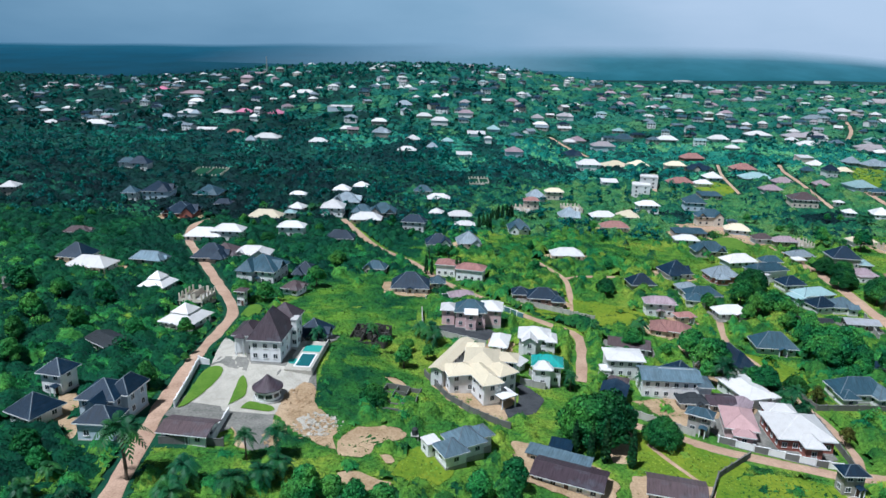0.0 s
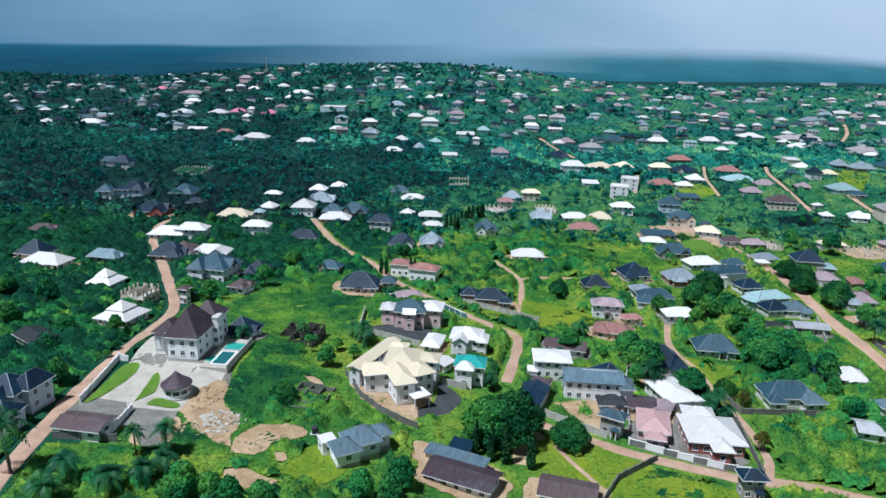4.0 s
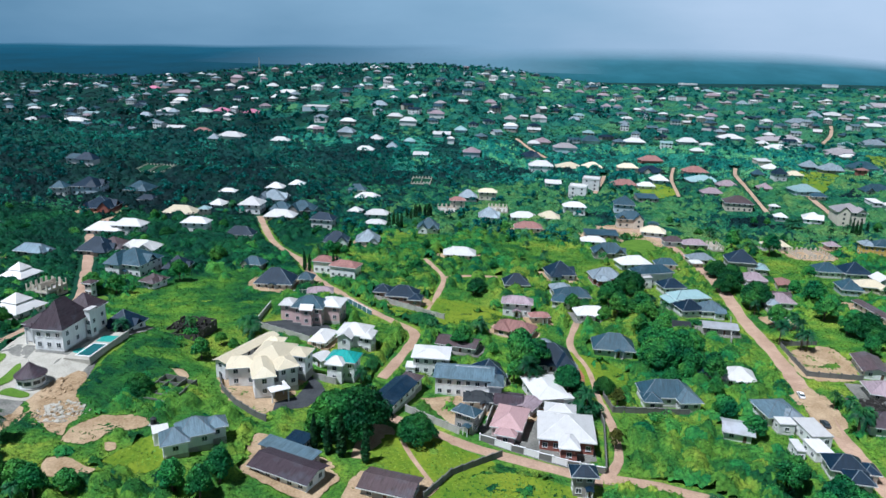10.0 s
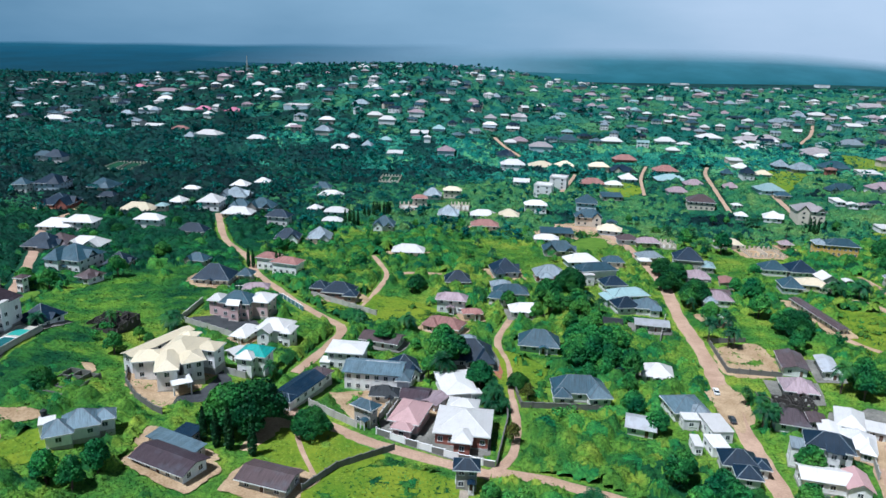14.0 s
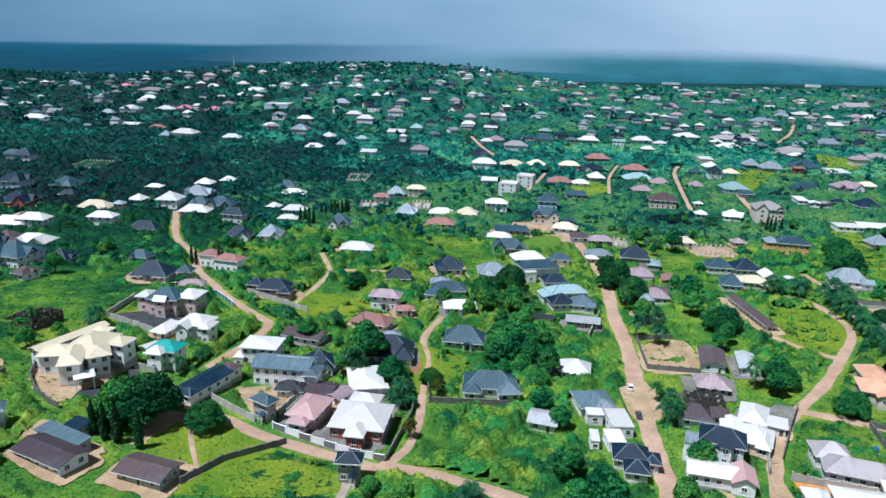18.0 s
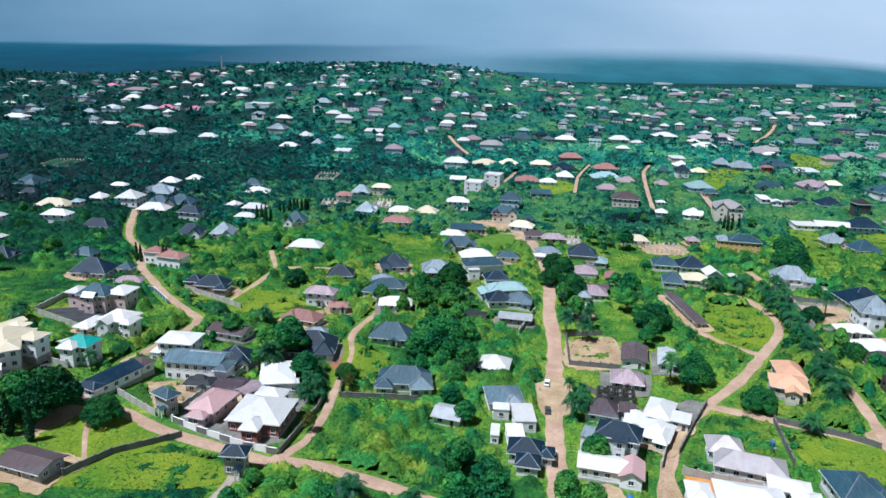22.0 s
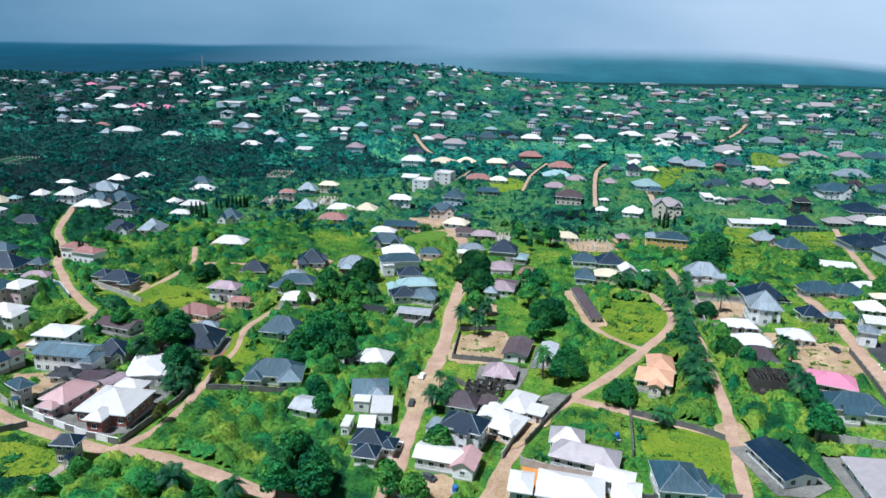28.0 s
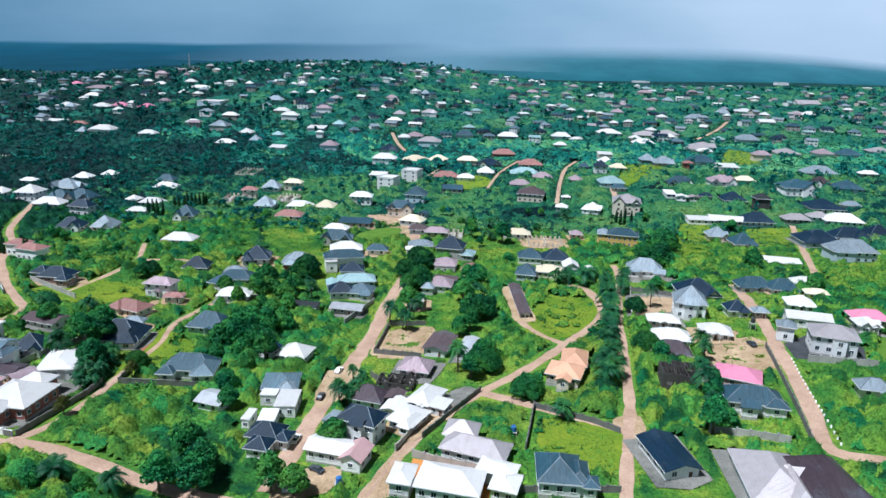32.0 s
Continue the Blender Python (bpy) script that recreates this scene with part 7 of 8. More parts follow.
def sprays(p, u, size, rng, stray=0.4):
    """A bent leaf tip (one triangle) at each place, facing roughly along u."""
    n = len(p)
    nrm = u + rng.normal(size=(n, 3)) * stray
    nrm /= np.linalg.norm(nrm, axis=1)[:, None]
    a = np.cross(nrm, rng.normal(size=(n, 3)))
    a /= np.linalg.norm(a, axis=1)[:, None] + 1e-9
    b = np.cross(nrm, a)
    s = (np.asarray(size) * rng.uniform(0.6, 1.35, n))[:, None]
    v = np.stack([p - a * s * 0.5 - b * s * 0.3, p + a * s * 0.5 - b * s * 0.3, p + b * s * 0.62 - nrm * s * 0.25], 1).reshape(-1, 3)
    return v, np.arange(3 * n).reshape(n, 3)


def facets(name, v, material, k=3):
    """A mesh of loose faces with k corners each."""
    me = bpy.data.meshes.new(name)
    n = len(v) // k
    me.vertices.add(len(v))
    me.vertices.foreach_set("co", np.ascontiguousarray(v, np.float32).ravel())
    me.loops.add(k * n)
    me.loops.foreach_set("vertex_index", np.arange(k * n, dtype=np.int32))
    me.polygons.add(n)
    me.polygons.foreach_set("loop_start", np.arange(0, k * n, k, dtype=np.int32))
    me.update(calc_edges=True)
    me.materials.append(material)
    return me


def limb(sh, a, b, r0, r1, n=6):
    a, b = Vector(a), Vector(b)
    t = (b - a).normalized()
    s = t.cross(Vector((0.3, 0.9, 0.1))).normalized()
    q = t.cross(s)
    v = [a + (s * math.cos(k * 2 * math.pi / n) + q * math.sin(k * 2 * math.pi / n)) * r0 for k in range(n)]
    v += [b + (s * math.cos(k * 2 * math.pi / n) + q * math.sin(k * 2 * math.pi / n)) * r1 for k in range(n)]
    sh.add(v, [(k, (k + 1) % n, n + (k + 1) % n, n + k) for k in range(n)])


def broad_tree(seed, wide, low=0.42, lobes=19, leaves=290):
    """Unit-height spreading tree: trunk with limbs, crown of leaf sprays on many lobes."""
    rng = np.random.default_rng(seed)
    tr = Shape()
    limb(tr, (0, 0, -0.04), (0.01, 0, 0.36), 0.035, 0.022, 8)
    cs, rs = [], []
    for k in range(lobes):
        a = k * 2.4 + rng.uniform(-0.3, 0.3)
        f = math.sqrt(k / lobes)
        d = wide * 0.72 * f * rng.uniform(0.8, 1.05)
        c = (math.cos(a) * d, math.sin(a) * d, 0.84 - (0.84 - low) * f ** 1.8 + rng.uniform(-0.05, 0.05))
        if k % 2 == 0:
            limb(tr, (0, 0, 0.30), (c[0] * 0.8, c[1] * 0.8, c[2] - 0.05), 0.016, 0.005, 5)
        cs.append(c)
        r = rng.uniform(0.13, 0.20)
        rs.append((r * (0.65 + wide), r * (0.65 + wide), r * (0.7 + 0.45 * wide)))
    v, f = leaf_cloud(cs, rs, leaves, 0.053, rng, 0.4)
    return tr, v


def cypress(seed):
    rng = np.random.default_rng(seed)
    tr = Shape()
    limb(tr, (0, 0, -0.03), (0, 0, 0.9), 0.014, 0.004, 6)
    n = 800
    h = rng.uniform(0.03, 1.0, n)
    a = rng.uniform(0, 2 * math.pi, n)
    r = 0.095 * np.minimum(1, (h / 0.18) ** 0.6) * (1 - h ** 2.6) + 0.006
    r *= rng.uniform(0.75, 1.12, n)
    u = np.stack([np.cos(a), np.sin(a), np.full(n, 0.35)], 1)
    v, f = sprays(np.stack([r * np.cos(a), r * np.sin(a), h], 1), u, 0.06, rng)
    return tr, v


def palm(seed, crown):
    """Unit-height palm: ringed trunk, arching fronds of many leaflets."""
    rng = np.random.default_rng(seed)
    tr = Shape()
    lean = rng.uniform(-0.03, 0.03, 2)
    pts = [(lean[0] * k * k / 16, lean[1] * k * k / 16, -0.03 + k * 0.20) for k in range(5)]
    for a, b in zip(pts, pts[1:]):
        limb(tr, a, b, 0.024, 0.021, 7)
    topp = np.array(pts[-1])
    out = []
    for k in range(30):
        a = k * 2.399 + rng.uniform(-0.2, 0.2)
        el = rng.uniform(-0.3, 1.2)
        ln = crown * rng.uniform(0.8, 1.1)
        d = np.array((math.cos(a), math.sin(a)))
        side = np.array((-d[1], d[0], 0))
        prev = None
        for s in np.linspace(0.0, 1.0, 12):
            run = ln * s * math.cos(el) * (1 - 0.12 * s)
            z = ln * (s * math.sin(el) - 0.75 * s * s * (0.6 + 0.4 * math.cos(el)))
            p = topp + np.array((d[0] * run, d[1] * run, z))
            if prev is not None:
                wdt = crown * (0.17 * math.sin(math.pi * min(1, s * 0.92 + 0.08)) + 0.02)
                for sg in (-1, 1):
                    tip = side * sg * wdt + np.array((0, 0, -wdt * 0.45))
                    back = (p - prev) * 0.45
                    end = (prev + p) / 2 + tip + back * 1.5
                    out.append([prev + (p - prev) * 0.1, p - (p - prev) * 0.1, end + back * 0.6, end - back * 0.6])
            prev = p
    return tr, np.array(out).reshape(-1, 3)


PLANTS = {}


def plant_kind(kind, name, label, category, models, leaf, crown_name):
    """Builds the models of one kind once; plant() sets copies of them."""
    made = []
    for tr, v in models:
        made.append((tr.mesh("trunk", BARK), facets(crown_name, v, leaf, 4 if crown_name == "frond_crown" else 3)))
    PLANTS[kind] = (name, label, category, made, crown_name)


plant_kind("tree", "tree", "broad leafy green tree with a rounded uneven crown", "tree", [broad_tree(s, w) for s, w in ((1, 0.34), (2, 0.42), (3, 0.30), (4, 0.48))], TREE, "crown")
plant_kind("dome", "tree", "wide dark mango tree with a dense domed crown", "tree", [broad_tree(s, w, 0.30, 40, 420) for s, w in ((11, 0.70), (12, 0.76))], MANGO, "crown")
plant_kind("palm", "palm_tree", "oil palm with a stout trunk and arching fronds", "palm", [palm(s, c) for s, c in ((5, 0.44), (6, 0.50), (7, 0.40))], FROND, "frond_crown")
plant_kind("bushy", "palm_tree", "low oil palm with broad feathery fronds", "palm", [palm(s, c) for s, c in ((8, 0.70), (9, 0.78))], FROND, "frond_crown")
plant_kind("cypress", "cypress_tree", "slim dark columnar cypress tree", "tree", [cypress(s) for s in (21, 22)], CONIFER, "crown")
plant_kind("russet", "tree", "thin young tree with brownish leaves", "tree", [broad_tree(s, 0.36, 0.42, 13, 120) for s in (31, 32)], RUSSET, "crown")
plant_n = [0]


def plant(kind, x, y, tall):
    plant_n[0] += 1
    rng = random.Random(plant_n[0])
    name, label, category, made, crown_name = PLANTS[kind]
    tr, cr = made[rng.randrange(len(made))]
    m = pose(x, y, float(height(x, y)), 0, 0, rng.uniform(0, 360)) @ Matrix.Diagonal((tall, tall, tall * rng.uniform(0.95, 1.05), 1))
    ob = thing(name, m, label, category, "trees of the town")
    part("trunk", tr, None, ob)
    part(crown_name, cr, None, ob)
    claim_box(x, y, 0.6, 0.6, 0, 0.2)

# ---- single trees: kind, place, height ----
plant("palm", -63.6, 121.4, 16.0)
plant("palm", -35.0, 132.0, 10.0)
plant("bushy", -40.9, 118.0, 7.4)
plant("bushy", -51.0, 120.5, 7.0)
plant("bushy", -79.9, 113.2, 5.2)
plant("bushy", -79.0, 120.6, 4.7)
plant("bushy", -51.7, 113.2, 6.6)
plant("bushy", -23.8, 118.7, 6.0)
plant("bushy", -70.9, 111.9, 4.4)
plant("dome", 39.3, 155.2, 13.0)
plant("dome", 44.8, 157.3, 13.4)
plant("dome", 60.5, 157.0, 7.8)
plant("cypress", 35.4, 147.7, 9.5)
plant("cypress", 39.2, 146.0, 10.2)
plant("cypress", 42.7, 145.5, 11.8)
plant("cypress", 48.9, 144.3, 10.9)
plant("cypress", 38.5, 426.2, 10.6)
plant("cypress", 41.1, 426.8, 10.6)
plant("cypress", 44.8, 430.8, 9.9)
plant("cypress", 47.4, 431.4, 10.3)
plant("cypress", 24.6, 400.4, 11.1)
plant("cypress", 27.3, 401.0, 11.1)
plant("cypress", 29.7, 401.5, 11.8)
plant("cypress", 31.8, 404.8, 10.5)
plant("cypress", -5.5, 307.9, 9.2)
plant("cypress", -2.8, 306.6, 8.9)
plant("tree", 142.5, 231.5, 12.2)
plant("tree", 151.2, 218.6, 11.3)
plant("tree", 152.0, 231.5, 12.9)
plant("tree", 130.2, 262.0, 9.3)
plant("tree", 156.0, 135.0, 11.0)
plant("tree", 163.5, 142.5, 11.4)
plant("tree", 156.3, 151.1, 10.2)
plant("dome", 118.4, 199.6, 5.7)
plant("dome", 196.9, 308.3, 9.1)
plant("dome", 246.7, 188.4, 7.9)
plant("dome", 321.2, 336.3, 15.5)
plant("tree", 105.8, 194.7, 10.4)
plant("tree", 199.3, 285.9, 9.9)
plant("tree", 230.7, 293.9, 11.4)
plant("tree", 224.7, 272.3, 10.7)
plant("tree", 228.2, 241.8, 9.7)
plant("tree", 224.1, 236.7, 8.4)
plant("tree", 232.8, 208.0, 10.6)
plant("tree", 229.1, 200.1, 10.3)
plant("tree", 244.5, 374.1, 13.9)
plant("tree", 226.5, 384.0, 12.6)
plant("bushy", 271.5, 193.8, 8.0)
plant("tree", 96.5, 214.7, 7.5)
plant("tree", 119.0, 277.6, 7.9)
plant("tree", 139.4, 274.7, 10.4)
plant("tree", 154.7, 201.7, 8.2)
plant("tree", 157.0, 235.9, 11.5)
plant("palm", 203.7, 242.8, 9.8)
plant("palm", 189.7, 181.3, 9.7)
plant("palm", 193.3, 184.0, 8.5)
plant("palm", 110.0, 184.1, 9.6)
plant("bushy", 288.7, 291.9, 7.7)
plant("bushy", 286.5, 276.8, 7.4)
plant("bushy", 284.0, 262.1, 7.3)
plant("bushy", 281.8, 248.1, 7.5)
plant("bushy", 279.9, 235.4, 7.6)
plant("bushy", 278.1, 223.3, 7.7)
plant("bushy", 276.2, 210.7, 7.8)
plant("bushy", 274.4, 198.0, 8.2)
plant("bushy", 286.9, 281.6, 7.7)
plant("bushy", 293.9, 281.3, 7.7)
plant("bushy", 255.5, 174.3, 6.2)
plant("tree", -9.8, 190.5, 8.1)
plant("tree", -25.7, 117.5, 9.7)
plant("tree", -15.4, 115.9, 8.3)
plant("tree", 10.1, 123.4, 8.7)
plant("tree", 16.3, 122.8, 8.7)
plant("tree", 18.3, 129.3, 9.0)
plant("tree", 93.3, 210.4, 12.9)
plant("tree", 89.1, 200.3, 8.4)
plant("tree", 104.7, 199.7, 8.4)
plant("tree", 136.0, 283.2, 12.4)
plant("tree", 149.3, 269.3, 10.6)
plant("tree", 137.0, 267.6, 13.1)
plant("tree", 143.0, 240.6, 9.7)
plant("tree", 142.4, 225.4, 11.4)
plant("tree", 153.4, 222.2, 9.1)
plant("tree", 142.1, 207.2, 8.7)
plant("tree", 202.0, 266.1, 10.5)
plant("dome", 203.8, 322.4, 9.4)
plant("dome", 204.1, 291.8, 11.3)
plant("palm", 93.3, 197.9, 11.9)
plant("palm", 205.4, 254.6, 10.1)
plant("palm", 202.1, 244.0, 9.8)
plant("palm", -41.6, 131.2, 8.3)
plant("palm", -1.4, 217.0, 8.5)
plant("palm", 64.8, 191.0, 6.8)
plant("palm", 41.3, 185.4, 7.6)
plant("palm", -21.5, 211.6, 7.3)
plant("tree", -130.2, 192.7, 9.5)
plant("tree", -138.9, 216.0, 10.4)
plant("tree", -117.8, 205.5, 10.0)
plant("tree", -120.3, 174.2, 8.7)
plant("tree", -123.1, 235.4, 10.1)
plant("tree", -97.4, 201.6, 7.9)
plant("tree", -144.5, 243.8, 9.2)
plant("tree", -162.9, 249.1, 11.7)
plant("tree", -76.6, 161.7, 8.2)
plant("tree", -81.6, 203.3, 7.9)
plant("tree", -67.8, 250.0, 8.3)
plant("tree", -52.0, 273.8, 10.2)
plant("tree", -47.6, 309.1, 9.9)
plant("tree", 182.1, 138.1, 11.2)
plant("tree", 164.5, 136.8, 10.9)
plant("tree", 187.9, 136.9, 9.3)
plant("tree", 192.6, 159.5, 8.6)
plant("tree", 144.6, 220.0, 13.2)
plant("tree", 147.1, 231.2, 13.7)
plant("tree", 157.4, 212.1, 12.8)
plant("tree", 294.9, 165.5, 11.8)
plant("tree", 377.1, 285.2, 10.3)
plant("tree", 368.4, 330.5, 11.7)
plant("palm", 196.3, 249.5, 10.8)
plant("palm", 224.8, 205.7, 12.3)
plant("palm", 189.6, 181.7, 9.5)
plant("palm", 192.2, 181.9, 7.6)
plant("palm", 295.8, 168.3, 11.9)
plant("palm", 299.1, 186.6, 11.0)
plant("palm", 301.0, 261.2, 10.9)
plant("cypress", 39.3, 430.8, 9.3)
plant("cypress", 41.8, 431.4, 9.3)
plant("cypress", 46.7, 432.5, 9.3)
plant("cypress", 48.5, 432.9, 8.9)
plant("tree", -76.7, 249.0, 8.9)
plant("tree", -62.1, 252.0, 3.9)
plant("tree", -73.9, 181.9, 3.0)
plant("tree", -74.3, 188.4, 3.3)
plant("tree", -76.4, 197.5, 3.4)
plant("tree", -79.2, 205.2, 2.9)
plant("bushy", -36.9, 195.5, 5.1)
plant("bushy", -5.5, 220.6, 6.5)
plant("bushy", 112.7, 182.7, 5.0)
plant("bushy", 111.2, 189.8, 5.2)
plant("bushy", 109.5, 197.0, 5.1)
plant("bushy", 107.9, 203.6, 5.8)
plant("tree", 97.5, 215.1, 11.3)
plant("tree", 82.9, 223.1, 5.4)
plant("tree", 139.1, 218.8, 10.9)
plant("tree", 140.7, 227.0, 11.3)
plant("tree", 148.9, 213.1, 8.6)
plant("tree", 152.7, 187.3, 8.8)
plant("tree", 157.6, 176.9, 7.5)
plant("russet", 114.6, 164.5, 6.4)
plant("russet", 120.8, 191.0, 6.6)
plant("palm", 191.0, 197.8, 7.2)
plant("palm", 194.4, 194.9, 6.7)
plant("tree", 92.8, 224.7, 11.1)
plant("tree", 91.2, 222.7, 9.5)
plant("tree", 67.0, 217.5, 4.8)
plant("tree", 71.7, 225.6, 8.9)
plant("tree", -20.6, 118.7, 7.1)
plant("tree", -10.3, 118.9, 6.5)
plant("tree", -27.5, 115.5, 6.9)
plant("bushy", -33.0, 126.2, 6.0)
plant("bushy", -35.7, 122.0, 6.4)
plant("bushy", -19.3, 115.3, 4.5)
plant("bushy", 131.2, 134.3, 7.7)
plant("bushy", 145.6, 132.4, 7.3)
plant("tree", 116.2, 135.5, 6.2)
plant("tree", 107.8, 136.2, 6.0)
plant("tree", 126.8, 132.4, 6.6)
plant("tree", 105.2, 127.3, 6.6)
plant("tree", 139.4, 131.4, 6.9)

for cx, cy in ((9.0, 305.6), (10.8, 305.2), (5.2, 309.4), (34.0, 417.0), (36.6, 417.4), (40.2, 418.0), (319.4, 428.0), (322.2, 428.6), (325.0, 429.0), (329.2, 429.2)):
    plant("cypress", cx, cy, 10.0)

# ---- wild growth: scrub, woods and grass as uncounted stuff ----
def free_at(x, y):
    i, j = (y - MY).astype(int), (x - MX).astype(int)
    ok = (i >= 0) & (j >= 0) & (i < MH) & (j < MW)
    out = np.zeros(len(x), np.uint8)
    out[ok] = taken[i[ok], j[ok]]
    return out


def drift(x, y, scale, seed):
    """Smooth random field, about 0 to 1."""
    v = 0
    rng = np.random.default_rng(seed)
    for k in range(7):
        a, ph, s = rng.uniform(0, 2 * math.pi), rng.uniform(0, 2 * math.pi), scale * rng.uniform(0.6, 1.7)
        v = v + np.sin((x * math.cos(a) + y * math.sin(a)) / s + ph)
    return 0.5 + v / 7 * 0.9


def scrub(name, label, x0, x1, y0, y1, count, size, tall, seed, material, plots=False):
    rng = np.random.default_rng(seed)
    # keep to a wedge that widens with distance
    y = y0 + (y1 - y0) * rng.uniform(0, 1, count) ** 0.9
    x = rng.uniform(x0, x1, count)
    wedge = (x > -0.74 * y - 20) & (x < 245 + 0.74 * y)
    x, y = x[wedge], y[wedge]
    count = len(x)
    t = free_at(x, y)
    open_ground = drift(x, y, 16, 3)
    keep = ((t == 0) & (not plots) & (open_ground > 0.22 * rng.uniform(0.2, 1.2, count))) | ((t == 2) & (drift(x, y, 5, 19) > 0.5 + 0.25 * rng.uniform(0, 1, count))) | ((t == 3) & (drift(x, y, 3.5, 29) > 0.55 + 0.3 * rng.uniform(0, 1, count)))
    x, y = x[keep], y[keep]
    hump = np.clip(drift(x, y, 3.2, 5) * 1.1 - 0.15, 0.02, 1) * np.clip(drift(x, y, 22, 9) * 1.5 - 0.25, 0.15, 1.2)
    z = height(x, y) + hump * tall * rng.uniform(0.55, 1.0, len(x))
    u = np.stack([rng.normal(size=len(x)) * 0.35, rng.normal(size=len(x)) * 0.35, np.ones(len(x))], 1)
    v, f = sprays(np.stack([x, y, z], 1), u, size, rng)
    # west scrub takes the darkened leaves, standing in for cloud shadow
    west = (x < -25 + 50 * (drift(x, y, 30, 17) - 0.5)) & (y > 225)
    for part_of, mat, word in ((~west, material, label), (west, WOOD_SHADED, "undergrowth of the wooded valley, cloud shade put into its colour")):
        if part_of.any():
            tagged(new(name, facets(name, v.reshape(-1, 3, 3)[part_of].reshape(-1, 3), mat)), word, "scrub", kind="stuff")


def wood_and_shade(x, y):
    """How far a place lies in the wooded west and its painted cloud shade, 0 to 1."""
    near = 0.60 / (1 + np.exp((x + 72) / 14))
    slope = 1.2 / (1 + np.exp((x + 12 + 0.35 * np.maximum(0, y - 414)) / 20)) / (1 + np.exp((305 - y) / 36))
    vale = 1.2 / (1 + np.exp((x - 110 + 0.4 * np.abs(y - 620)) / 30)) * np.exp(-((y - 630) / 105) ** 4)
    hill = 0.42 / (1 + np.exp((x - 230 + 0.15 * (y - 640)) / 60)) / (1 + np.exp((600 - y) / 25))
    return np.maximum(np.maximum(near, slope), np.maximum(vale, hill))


def open_at_places(x, y, rng):
    """Where a place lies in a clearing (a few bushes stand there all the same)."""
    out = np.zeros(len(x), bool)
    for pts in CLEARINGS:
        out |= inside(pts, x, y)
    return out & (rng.uniform(0, 1, len(x)) > 0.06)


CLEARINGS = (
    [(-51, 291), (-23, 307), (-2, 258), (-1, 221), (-17, 228), (-38, 246)], [(71, 322), (94, 318), (87, 278), (65, 248), (58, 260)],
    [(28, 410), (76, 432), (76, 392), (29, 350)], [(-28, 375), (-3, 367), (2, 324), (-24, 328)], [(12, 269), (44, 248), (49, 224), (30, 235)],
    [(82, 367), (118, 403), (137, 365), (105, 335)], [(121, 249), (144, 248), (139, 219), (124, 218)], [(253, 475), (279, 469), (276, 447), (249, 415)],
    [(213, 350), (246, 360), (241, 308), (218, 307)], [(-70, 275), (-43, 290), (-12, 233), (-23, 205), (-60, 225)])


